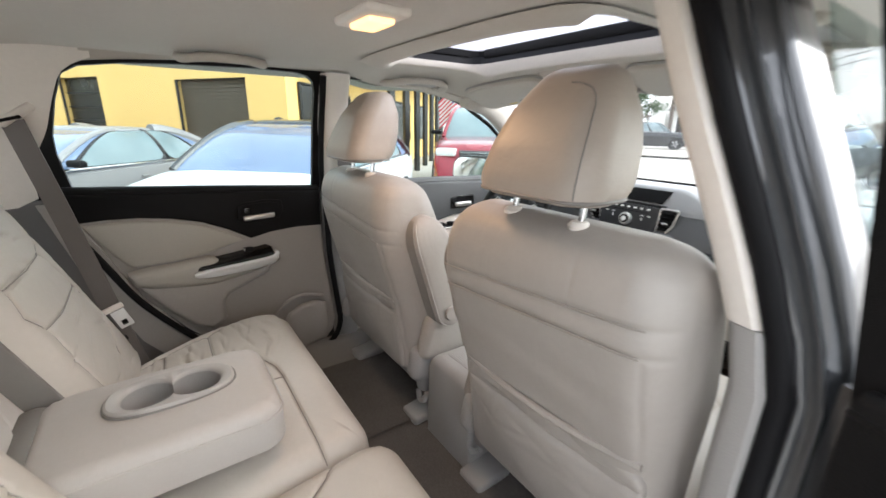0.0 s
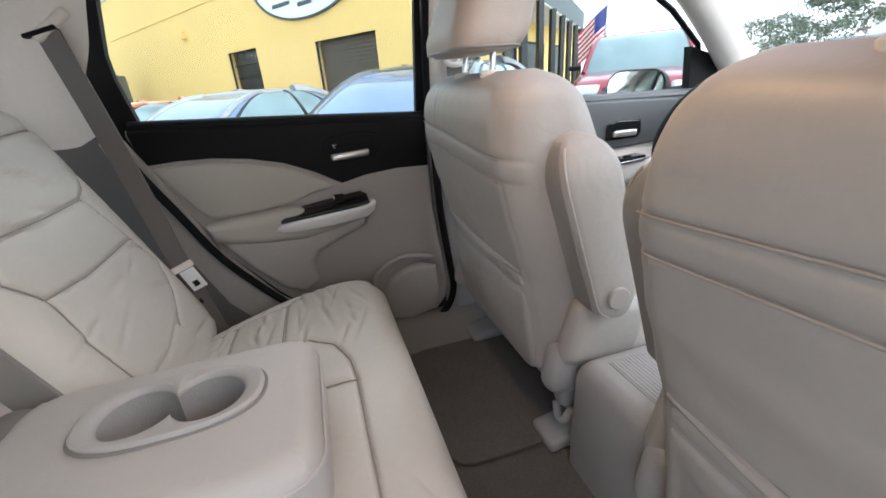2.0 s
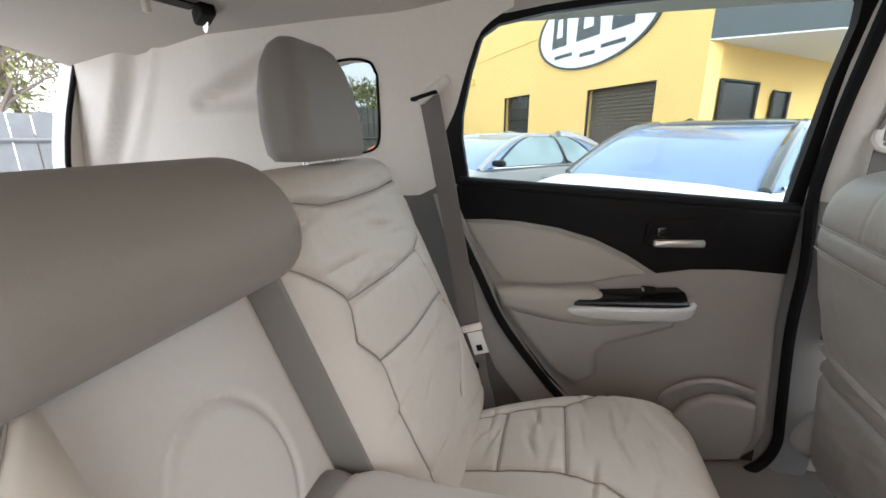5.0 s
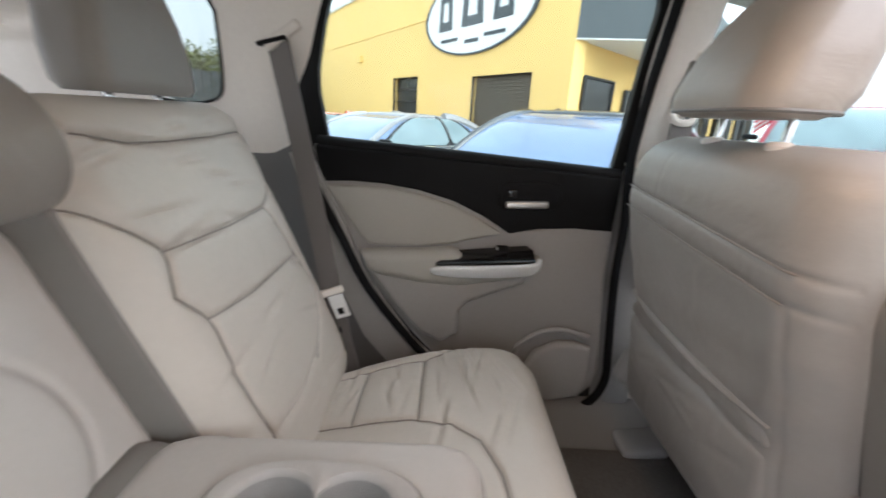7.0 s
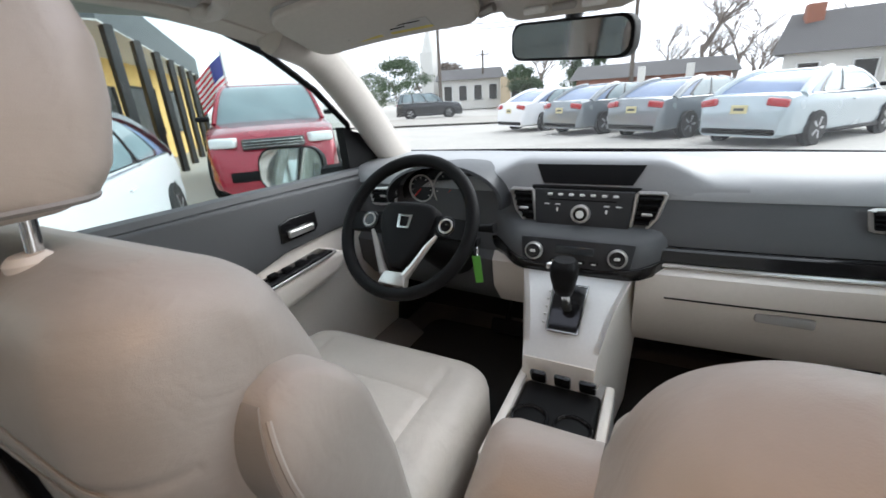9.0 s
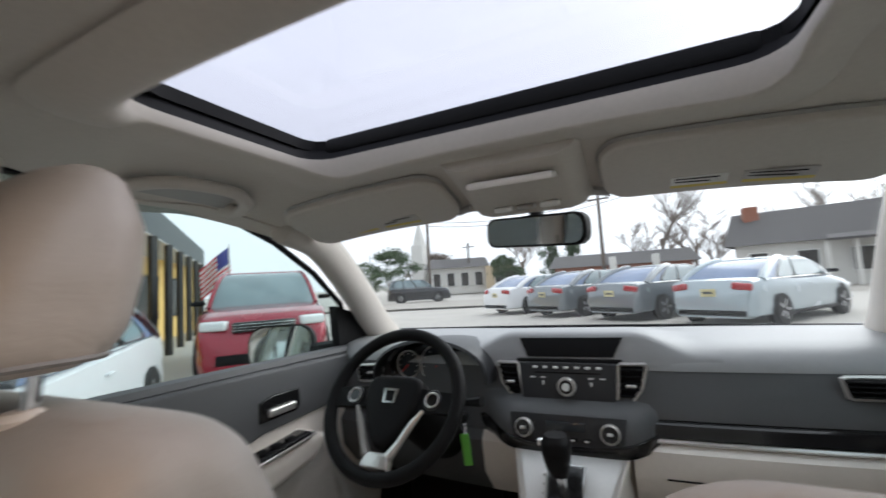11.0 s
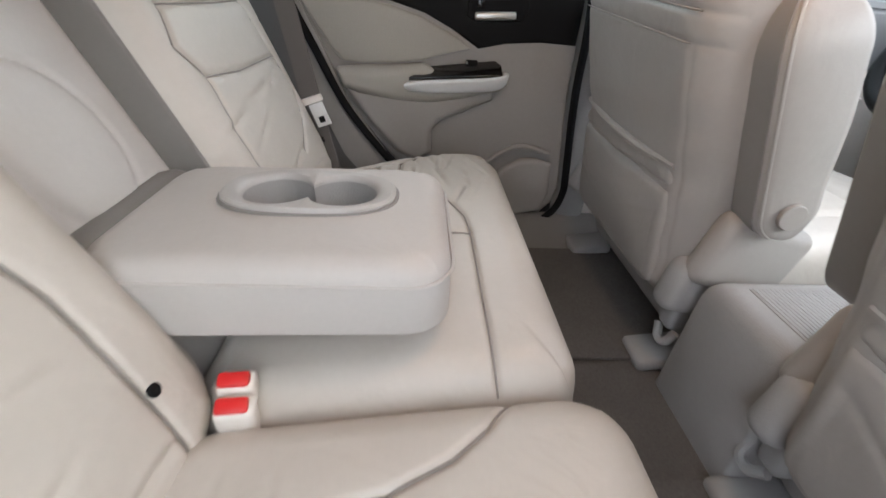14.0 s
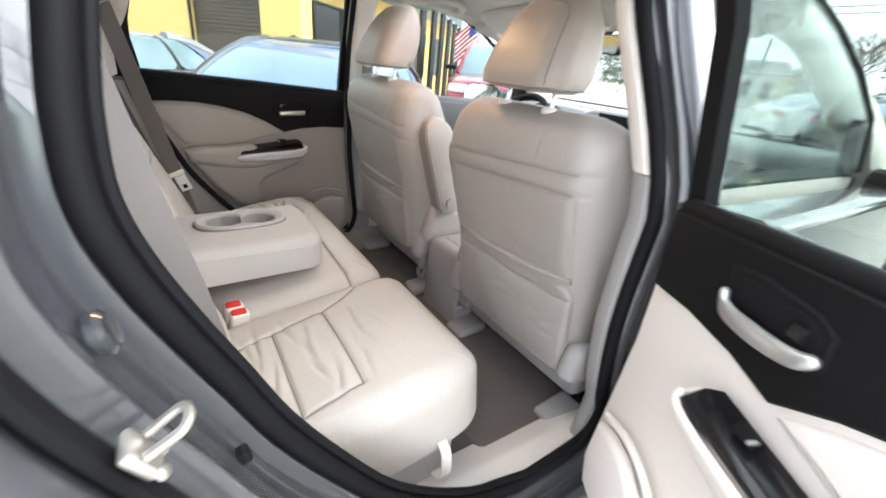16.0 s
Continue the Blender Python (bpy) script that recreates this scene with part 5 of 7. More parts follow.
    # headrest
    h = part("headrest", head_shape(cx + 0.002, 0.412, 1.188, [(0, 0.05, 0.104), (0.008, 0.066, 0.114), (0.03, 0.074, 0.116), (0.08, 0.073, 0.109), (0.13, 0.065, 0.095), (0.165, 0.05, 0.079), (0.185, 0.036, 0.066), (0.194, 0.015, 0.048)], 0.35, 0.046), HEAD_WARM, s, "beige leather headrest tinted for warm light")
    hz = [0.0, 0.008, 0.03, 0.08, 0.13, 0.165, 0.185]
    hd, hh = [0.05, 0.066, 0.074, 0.073, 0.065, 0.05, 0.036], [0.104, 0.114, 0.116, 0.109, 0.095, 0.079, 0.066]
    seam = []
    for z, f in [(zz, 0.82) for zz in np.linspace(0.012, 0.135, 14)] + [(0.147, 0.79), (0.157, 0.72), (0.163, 0.6), (0.166, 0.45), (0.168, 0.25)]:
        hw, dd = float(np.interp(z, hz, hh)), float(np.interp(z, hz, hd))
        r_ = min(0.046, 0.96 * dd)
        e = max(0.0, f * hw - (hw - r_))
        seam.append(Vector((cx + 0.002 + f * hw, 0.412 - dd + r_ - math.sqrt(r_ * r_ - e * e) + 0.35 * z - 0.0004, 1.188 + z)))
    part("head_seam", tube(seam, 0.0014, 5), LEATHER_SIDE, h)
    part("head_piping", tube([p + Vector((0, 0.0, 0)) for p in resampled(rring(cx + 0.002, 0.351, 0.479, 0.114, 1.196, 0.045), 60)], 0.003, 5, closed=True), LEATHER_SIDE, h)
    for dx in (-0.07, 0.07):
        part("post", tube([(cx - 0.006 + dx, 0.42, 1.12), (cx - 0.006 + dx, 0.43, 1.21)], 0.006, 12), CHROME, h, "chrome post")
        part("post_collar", lathe([(0.016, -0.006), (0.017, 0.006), (0.012, 0.011)], (cx - 0.006 + dx, 0.419, 1.148), (0, -0.05, 1), 18), CREAM, s)
    return s


passenger = front_seat("front_seat", "beige leather front passenger seat with map pocket", (0.238, 0.320))
driver = front_seat("front_seat", "beige leather driver's seat behind the steering wheel", (0.246, 0.300))
for ob in [driver, *driver.children_recursive]:
    if ob.type == "MESH":
        for v in ob.data.vertices:
            v.co.x = -v.co.x
        ob.data.flip_normals()
driver.location.x = -0.355

# ---- centre console ----
con = thing("centre_console", (0.025, 0.8, 0.40), "beige centre console with sliding cover and cup holders", "console")
part("rear_box", loft([[Vector((x * k + 0.028, y, z)) for x, z in [(-0.108, 0.39), *((-0.065 - 0.036 * math.cos(a), 0.619 - dz + 0.036 * math.sin(a)) for a in np.linspace(0, math.pi / 2, 8)), *((0.065 + 0.036 * math.sin(a), 0.619 - dz + 0.036 * math.cos(a)) for a in np.linspace(0, math.pi / 2, 8)), (0.108, 0.39)]] for y, k, dz in ((0.486, 0.90, 0.022), (0.489, 0.95, 0.012), (0.497, 0.985, 0.004), (0.512, 1.0, 0.0), (0.80, 1.0, 0.0), (1.10, 1.0, 0.0))]), GREY_PLASTIC, con, "taupe plastic box", smooth=50)
cover = part("sliding_cover", rbox((0.028, 0.675, 0.653), (0.124, 0.29, 0.008), 0.003, 2), GREY_PLASTIC, con, "taupe roller cover")
for k in range(40):
    part("slat", rbox((0.028, 0.538 + 0.007 * k, 0.6573), (0.12, 0.0064, 0.0016), 0.0006, 1), GREY_PLASTIC, cover)
part("cup_tray", rbox((0.028, 0.955, 0.66), (0.155, 0.175, 0.02), 0.012, 3), BLACK_PLASTIC, con, "black cup holder tray")
for dx in (-0.04, 0.04):
    part("cup_ring", torus((0.028 + dx, 0.925, 0.672), (0, 0, 1), 0.033, 0.004, 28, 6), GLOSS_BLACK, con)
for k in range(3):
    part("socket_cover", rbox((-0.022 + 0.05 * k, 1.03, 0.69), (0.034, 0.012, 0.036), 0.005, 2, (25, 0, 0)), GLOSS_BLACK, con)
    part("socket_mark", rbox((-0.022 + 0.05 * k, 1.023, 0.694), (0.012, 0.002, 0.014), 0.0, 1, (25, 0, 0)), WHITE_PLASTIC, con)
part("side_rim", rbox((-0.062, 0.94, 0.665), (0.02, 0.27, 0.02), 0.008, 2), CREAM, con)
part("side_rim", rbox((0.118, 0.94, 0.665), (0.02, 0.27, 0.02), 0.008, 2), CREAM, con)

# ---- dashboard ----
dash = thing("dashboard", (0, 1.4, 0.8), "charcoal and cream dashboard with radio, vents and silver trim", "dashboard")


def dash_y(x):
    return 0.05 * (abs(x) / 0.7) ** 2


def sweep(prof, xs, bulge=None):
    return loft([[Vector((x, y + dash_y(x) + (bulge(x) if bulge else 0), z)) for y, z in prof] for x in xs], cap=True)


xs = np.linspace(-0.72, 0.72, 37)
top_prof = [(1.74, 1.04), (1.72, 1.068), (1.55, 1.075), (1.40, 1.072), (1.345, 1.066), (1.318, 1.055), (1.303, 1.035), (1.30, 1.02), (1.45, 1.0), (1.7, 1.0)]
part("top_pad", sweep(top_prof, xs), DASH_TOP, dash, "grained top pad lightened for reflected sky")
part("face", sweep([(1.306, 1.032), (1.29, 0.985), (1.272, 0.945), (1.268, 0.925), (1.40, 0.92), (1.45, 1.0)], np.linspace(0.10, 0.72, 20)), DASH_GREY, dash, "charcoal grained face")
part("face_driver", sweep([(1.306, 1.032), (1.30, 0.985), (1.29, 0.945), (1.285, 0.90), (1.29, 0.86), (1.42, 0.86), (1.45, 1.0)], np.linspace(-0.72, -0.12, 20)), DASH_GREY, dash)
part("trim_strip", sweep([(1.27, 0.925), (1.258, 0.917), (1.252, 0.893), (1.262, 0.885), (1.40, 0.885), (1.40, 0.925)], np.linspace(0.13, 0.72, 20)), GLOSS_BLACK, dash, "glossy dark trim strip")
part("silver_line", tube([(x, 1.252 + dash_y(x), 0.886) for x in np.linspace(0.14, 0.66, 20)], 0.005, 6), SILVER, dash)
part("lower_panel", sweep([(1.262, 0.883), (1.238, 0.868), (1.235, 0.82), (1.26, 0.77), (1.30, 0.70), (1.38, 0.62), (1.5, 0.62), (1.5, 0.88)], np.linspace(0.14, 0.70, 20)), CREAM, dash, "cream lower panel with glove box")
part("glove_line", tube([(x, 1.236 + dash_y(x), 0.815) for x in np.linspace(0.20, 0.64, 16)], 0.002, 5), RUBBER, dash)
part("glove_handle", rbox((0.42, 1.262, 0.79), (0.10, 0.014, 0.022), 0.006, 2), GREY_PLASTIC, dash)
part("knee_panel", sweep([(1.29, 0.86), (1.27, 0.84), (1.28, 0.76), (1.34, 0.69), (1.45, 0.69), (1.45, 0.86)], np.linspace(-0.70, -0.215, 14)), DASH_GREY, dash, "charcoal knee panel")
part("knee_corner", sweep([(1.289, 0.86), (1.269, 0.84), (1.279, 0.76), (1.339, 0.69), (1.45, 0.69), (1.45, 0.86)], np.linspace(-0.214, -0.12, 6)), CREAM, dash, "cream panel beside the key")
# centre stack
st = Vector((0.008, 0, 0))
part("radio_panel", loft([[Vector((0.008 + x * k, y, z)) for x in (-1, -0.97, -0.6, 0, 0.6, 0.97, 1)] for y, z, k in ((1.315, 1.045, 0.125), (1.298, 1.04, 0.122), (1.29, 1.0, 0.118), (1.28, 0.95, 0.105), (1.268, 0.93, 0.095), (1.35, 0.92, 0.09))], cap=False, closed=False), BLACK_PLASTIC, dash, "black radio panel")
def stack_y(x, y):
    """The centre stack stands out from the face and falls back to it on both sides."""
    u = min(1.0, max(0.0, (abs(x) - 0.118) / 0.115))
    return y + (1.30 - y) * u * u * (3 - 2 * u)


part("centre_stack", loft([[Vector((0.008 + x, stack_y(x, y), z)) for x in np.linspace(-0.235, 0.235, 29)] for y, z in ((1.30, 0.966), (1.262, 0.953), (1.236, 0.94), (1.219, 0.922), (1.208, 0.885), (1.216, 0.862), (1.27, 0.850))], cap=False, closed=False), DASH_GREY, dash, "charcoal front of the centre stack")
part("climate_panel", soft_slab([(-0.118, 1.226, 0.934), (0.134, 1.226, 0.934), (0.126, 1.2085, 0.874), (-0.110, 1.2085, 0.874)], (0, -0.004, 0.001), 0.002), RADIO_BLACK, dash, "black climate panel")
radio = part("radio_face", soft_slab([(-0.105, 1.292, 1.036), (0.12, 1.292, 1.036), (0.112, 1.277, 0.95), (-0.097, 1.277, 0.95)], (0, -0.008, 0.001), 0.003), RADIO_BLACK, dash, "black radio face")
part("dial", lathe([(0.022, 0), (0.022, 0.014), (0.019, 0.018)], (0.008, 1.278, 0.983), (0, -0.98, 0.17), 28), SILVER, radio, "round silver dial")
part("dial_face", lathe([(0.016, 0), (0.0155, 0.003)], (0.008, 1.2595, 0.986), (0, -0.98, 0.17), 24), GLOSS_BLACK, radio)
part("dial_centre", lathe([(0.009, 0), (0.0085, 0.003)], (0.008, 1.2565, 0.9865), (0, -0.98, 0.17), 20), WHITE_PLASTIC, radio)
for k in range(7):
    part("preset_button", rbox((-0.066 + 0.0245 * k, 1.2815, 1.026), (0.012, 0.006, 0.006), 0.0025, 2), WHITE_PLASTIC, radio)
part("disc_slot", rbox((0.008, 1.281, 1.014), (0.15, 0.004, 0.003), 0), RUBBER, radio)
for sx in (-1, 1):
    part("bar_key", rbox((0.008 + sx * 0.055, 1.278, 0.984), (0.005, 0.006, 0.022), 0.001, 1), WHITE_PLASTIC, radio)
    for a, b in ((0.034, 0.984), (0.08, 1.003), (0.055, 1.003), (0.085, 0.97), (0.06, 0.96), (0.088, 0.99)):
        part("key_mark", rbox((0.008 + sx * a, 1.2785, b), (0.012, 0.003, 0.003), 0), WHITE_PLASTIC, radio)
    kx = 0.008 + sx * 0.092
    kn = part("climate_knob", lathe([(0.021, 0), (0.021, 0.018), (0.018, 0.022)], (kx, 1.222, 0.902), (0, -0.97, 0.24), 28), SILVER, dash, "silver-ringed climate knob")
    part("knob_face", lathe([(0.0165, 0), (0.016, 0.002)], (kx, 1.1995, 0.9075), (0, -0.97, 0.24), 24), GLOSS_BLACK, kn)
    part("knob_mark", rbox((kx, 1.197, 0.9085), (0.012, 0.002, 0.007), 0.001, 1), WHITE_PLASTIC, kn)
part("climate_display", rbox((0.008, 1.213, 0.913), (0.085, 0.01, 0.02), 0.003, 2, (-12, 0, 0)), DISPLAY, dash, "unlit climate display")
for k in range(4):
    part("climate_key", rbox((-0.035 + 0.029 * k, 1.207, 0.888), (0.02, 0.008, 0.008), 0.002, 1), BLACK_PLASTIC, dash)
    part("key_print", rbox((-0.035 + 0.029 * k, 1.2025, 0.888), (0.009, 0.001, 0.003), 0), WHITE_PLASTIC, dash)


def vent(name, pts, slats, label):
    """A framed vent; pts are its four corners as x, z on the dashboard's face at y."""
    y = 1.288
    v = part(name, soft_slab([(x, y + dash_y(x), z) for x, z in pts], (0, -0.006, 0), 0.002), RUBBER, dash, label)
    o = [Vector((x, y - 0.007 + dash_y(x), z)) for x, z in pts]
    part("vent_frame", tube([p for a, b in zip(o, o[1:] + o[:1]) for p in (a.lerp(b, t) for t in (0.05, 0.5, 0.95))], 0.0045, 6, closed=True), SILVER, v, "silver vent frame")
    z0, z1 = min(z for _, z in pts), max(z for _, z in pts)
    for k in range(slats):
        z = z0 + (z1 - z0) * (k + 0.7) / (slats + 0.4)
        lo, hi = [], []
        row = sorted(x for (xa, za), (xb, zb) in zip(pts, pts[1:] + pts[:1]) if (za - z) * (zb - z) < 0 for x in [xa + (xb - xa) * (z - za) / (zb - za)])
        if len(row) >= 2:
            part("slat", rbox(((row[0] + row[-1]) / 2, y - 0.009 + dash_y(row[0]), z), (row[-1] - row[0] - 0.008, 0.012, 0.004), 0.001, 1, (20, 0, 0)), BLACK_PLASTIC, v)
    part("vent_tab", rbox((sum(x for x, _ in pts) / len(pts), y - 0.017 + dash_y(pts[0][0]), (z0 + z1) / 2), (0.022, 0.006, 0.007), 0.002, 1), SILVER, v)


vent("vent", [(-0.162, 1.035), (-0.108, 1.035), (-0.098, 0.945), (-0.125, 0.952), (-0.15, 0.985)], 6, "centre air vent")
vent("vent", [(0.124, 1.037), (0.182, 1.037), (0.168, 0.985), (0.145, 0.952), (0.115, 0.945)], 6, "centre air vent")
vent("vent", [(0.515, 1.018), (0.665, 1.018), (0.655, 0.978), (0.525, 0.978)], 4, "side air vent")
vent("vent", [(-0.63, 1.005), (-0.53, 1.015), (-0.53, 0.965), (-0.62, 0.96)], 4, "side air vent")
part("stack_trim", flat_bar([(0.008 + x, stack_y(x, 1.212) - 0.003, 0.862 + 0.030 * (abs(x) / 0.235) ** 2) for x in np.linspace(-0.235, 0.235, 25)], (0, -0.2, 1), [0.04, 0.032, 0.026, 0.022, 0.026, 0.032, 0.04], 0.008), GLOSS_BLACK, dash, "glossy dark trim under the climate panel")
# hood display, let into the top pad
part("hood_display", soft_slab([(-0.108, 1.319, 1.090), (0.136, 1.319, 1.091), (0.112, 1.307, 1.047), (-0.088, 1.307, 1.046)], (0, -0.004, 0.0015), 0.001), RUBBER, dash, "dark hooded display")
hood = []
for x in np.linspace(-0.30, 0.33, 43):
    u = min(1.0, max(0.0, (0.27 - abs(x - 0.015)) / 0.13))
    b = u * u * (3 - 2 * u)
    hood.append([Vector((x, y + dash_y(x) * (1 - b), z)) for y, z in ((1.304, 1.030), (1.307, 1.044), (1.311 + 0.006 * b, 1.050 + 0.040 * b), (1.318 + 0.003 * b, 1.0555 + 0.043 * b), (1.335, 1.064 + 0.040 * b), (1.40, 1.0735 + 0.032 * b), (1.52, 1.0765 + 0.016 * b), (1.66, 1.066), (1.66, 1.04), (1.40, 1.02))])
part("display_hood", loft(hood), DASH_TOP, dash, "display hood flowing into the top pad, lightened for reflected sky", smooth=50)
# gauge hood and gauges
gx = -0.349
gh = part("gauge_hood", loft([[Vector((gx + math.cos(a) * w, y, 1.0 + math.sin(a) * h)) for a in np.linspace(-0.15, math.pi + 0.15, 25)] for y, w, h in ((1.245, 0.165, 0.088), (1.25, 0.172, 0.096), (1.30, 0.178, 0.098), (1.46, 0.18, 0.08))], cap=False, closed=False), RADIO_BLACK, dash, "black gauge hood")
part("gauge_panel", soft_slab([(gx + 0.165 * math.cos(a), 1.33, 1.0 + 0.085 * math.sin(a)) for a in np.linspace(-0.4, math.pi + 0.4, 24)], (0, -0.006, 0), 0.002), GLOSS_BLACK, gh, "black gauge panel")
for dx, r in ((-0.095, 0.038), (0.0, 0.055), (0.095, 0.038)):
    gg = part("gauge", disc((gx + dx, 1.324, 1.015), (0, -1, 0.05), r, 0.004, 28), DISPLAY, gh)
    part("gauge_ring", torus((gx + dx, 1.319, 1.015), (0, -1, 0.05), r, 0.0025, 32, 6), SILVER, gg)
    part("needle", rbox((gx + dx - r * 0.3, 1.317, 1.015 - r * 0.3), (r * 0.8, 0.002, 0.003), 0, 1, (0, -45, 0)), RED, gg)
    for k in range(9):
        a = radians(-40 + 260 * k / 8)
        part("tick", rbox((gx + dx + r * 0.8 * math.cos(a), 1.318, 1.015 + r * 0.8 * math.sin(a)), (0.005, 0.002, 0.0015), 0, 1, (0, -math.degrees(a), 0)), WHITE_PLASTIC, gg)

# shift panel
sp = part("shift_panel", loft([[Vector((0.012 + x * k, y, z)) for x in (-1, -0.8, 0, 0.8, 1)] for y, z, k in ((1.25, 0.862, 0.125), (1.20, 0.855, 0.115), (1.13, 0.80, 0.092), (1.07, 0.745, 0.078), (1.05, 0.715, 0.075))], cap=False, closed=False), SATIN_PANEL, dash, "satin silver shift panel")
part("shift_side", slab([(-0.115, 1.25, 0.862), (-0.105, 1.20, 0.855), (-0.08, 1.13, 0.80), (-0.066, 1.07, 0.745), (-0.063, 1.05, 0.70), (-0.063, 1.05, 0.40), (-0.12, 1.4, 0.40), (-0.14, 1.4, 0.86)], (0.012, 0, 0)), CREAM, dash, "cream console side")
part("shift_side", slab([(0.14, 1.25, 0.862), (0.13, 1.20, 0.855), (0.104, 1.13, 0.80), (0.09, 1.07, 0.745), (0.087, 1.05, 0.70), (0.087, 1.05, 0.40), (0.14, 1.4, 0.40), (0.16, 1.4, 0.86)], (-0.012, 0, 0)), CREAM, dash)
part("shift_base", slab([(-0.06, 1.05, 0.72), (0.085, 1.05, 0.72), (0.085, 1.055, 0.40), (-0.06, 1.055, 0.40)], (0, 0.012, 0)), CREAM, dash)
part("shift_gate", soft_slab([(-0.022, 1.17, 0.842), (0.048, 1.17, 0.842), (0.042, 1.085, 0.77), (-0.018, 1.085, 0.77)], (0, -0.007, 0.008), 0.003), GLOSS_BLACK, sp, "black shift gate")
part("gate_frame", tube([(-0.024, 1.166, 0.850), (0.050, 1.166, 0.850), (0.044, 1.080, 0.777), (-0.020, 1.080, 0.777)], 0.0028, 6, closed=True), CHROME, sp, "chrome gate frame")
sh = part("shift_lever", tube([(0.014, 1.13, 0.80), (0.012, 1.095, 0.87)], [0.012, 0.009], 10), CHROME, sp)
part("shift_knob", stacked(0.012, [(0.862, 1.075, 1.11, 0.016), (0.88, 1.06, 1.115, 0.021), (0.91, 1.05, 1.115, 0.026), (0.93, 1.05, 1.11, 0.026), (0.942, 1.058, 1.10, 0.02)], 0.02, 48, 16), BLACK_PLASTIC, sh, "black leather shift knob")
part("shift_button", rbox((-0.018, 1.085, 0.925), (0.012, 0.02, 0.014), 0.004, 2), CHROME, sh)
for k in range(5):
    part("gear_mark", rbox((-0.030, 1.152 - 0.014 * k, 0.833 - 0.012 * k), (0.005, 0.004, 0.005), 0), WHITE_PLASTIC, sp)

# steering wheel and column
WN = Vector((0, -0.82, 0.57)).normalized()
WC = Vector((-0.334, 1.068, 0.981))
WX = Vector((1, 0, 0))
WY = WN.cross(WX)
wheel = thing("steering_wheel", WC, "black leather three-spoke steering wheel with silver trim", "steering wheel")
W = lambda x, y, h=0.0: WC + WX * (x * 0.89) + WY * (y * 0.89) + WN * h
part("rim", tube([W(0.178 * math.cos(a), 0.178 * math.sin(a), 0.02) for a in np.linspace(0, 2 * math.pi, 64, endpoint=False)], 0.0148, 12, closed=True), BLACK_PLASTIC, wheel, "black leather rim")
hubp = [(0.0, 0.062), (0.05, 0.06), (0.075, 0.045), (0.08, 0.01), (0.066, -0.035), (0.045, -0.075), (0.02, -0.11), (0.0, -0.115), (-0.02, -0.11), (-0.045, -0.075), (-0.066, -0.035), (-0.08, 0.01), (-0.075, 0.045), (-0.05, 0.06)]
hubc = [(p.x, p.y) for p in curve([(x, y, 0) for x, y in hubp + [hubp[0]]], 48)[:-1]]
part("hub_pad", soft_slab([W(x, y, -0.015) for x, y in hubc], WN * 0.045, 0.014, 5), BLACK_PLASTIC, wheel, "black airbag cover")
part("badge", ring_plate([W(x, y, 0.029) for x, y in ((-0.021, 0.024), (0.021, 0.024), (0.017, -0.012), (-0.017, -0.012))], [W(x, y, 0.029) for x, y in ((-0.012, 0.018), (0.012, 0.018), (0.010, -0.007), (-0.010, -0.007))], WN * 0.004), CHROME, wheel, "chrome badge", smooth=20)
for sx in (-1, 1):
    part("spoke", loft([[W(sx * 0.07, 0.032, -0.005), W(sx * 0.07, -0.02, -0.005), W(sx * 0.07, -0.02, 0.018), W(sx * 0.07, 0.032, 0.018)], [W(sx * 0.172, 0.022, 0.008), W(sx * 0.172, -0.026, 0.008), W(sx * 0.172, -0.026, 0.026), W(sx * 0.172, 0.022, 0.026)]]), BLACK_PLASTIC, wheel)
    pod = part("button_pod", soft_slab([W(sx * 0.112 + 0.026 * math.cos(a), 0.005 + 0.026 * math.sin(a), 0.012) for a in np.linspace(0, 2 * math.pi, 24, endpoint=False)], WN * 0.012, 0.004), GLOSS_BLACK, wheel, "button pod")
    part("button_ring", torus(W(sx * 0.112, 0.005, 0.024), WN, 0.015, 0.0022, 24, 6), SILVER, pod)
    part("lower_spoke", tube([W(sx * 0.094, -0.022, 0.024), W(sx * 0.074, -0.052, 0.024), W(sx * 0.05, -0.098, 0.022), W(sx * 0.03, -0.13, 0.02)], [0.004, 0.007, 0.008, 0.011], 8), SILVER, wheel, "silver lower spoke")
part("spoke_bridge", soft_slab([W(-0.028, -0.122, 0.008), W(0.028, -0.122, 0.008), W(0.036, -0.138, 0.008), W(0.038, -0.158, 0.008), W(-0.038, -0.158, 0.008), W(-0.036, -0.138, 0.008)], WN * 0.02, 0.006), SILVER, wheel, "silver bridge of the lower spoke")
part("column_cover", loft([[WC + WN * h + Vector((math.cos(a) * w, 0, math.sin(a) * w * 0.8)) for a in np.linspace(0, 2 * math.pi, 24, endpoint=False)] for h, w in ((-0.02, 0.05), (-0.06, 0.065), (-0.24, 0.075))]), BLACK_PLASTIC, wheel)
for sx in (-1, 1):
    stk = part("stalk", tube([WC + WN * -0.06 + Vector((sx * 0.05, 0, 0.01)), WC + WN * -0.055 + Vector((sx * 0.15, 0, 0.03)), WC + WN * -0.05 + Vector((sx * 0.19, 0, 0.032))], [0.007, 0.008, 0.012], 8), BLACK_PLASTIC, wheel)
key = thing("car_key", (-0.19, 1.13, 0.90), "key with a green paper tag in the ignition", "key")
part("key_head", rbox((-0.205, 1.15, 0.935), (0.012, 0.03, 0.022), 0.005, 2), BLACK_PLASTIC, key)
part("key_ring", torus((-0.196, 1.13, 0.917), (1, 0.3, 0), 0.012, 0.0012, 20, 5), CHROME, key)
part("tag", rbox((-0.194, 1.125, 0.874), (0.019, 0.003, 0.068), 0.001, 1, (0, -6, 10)), GREEN_TAG, key, "green paper tag")
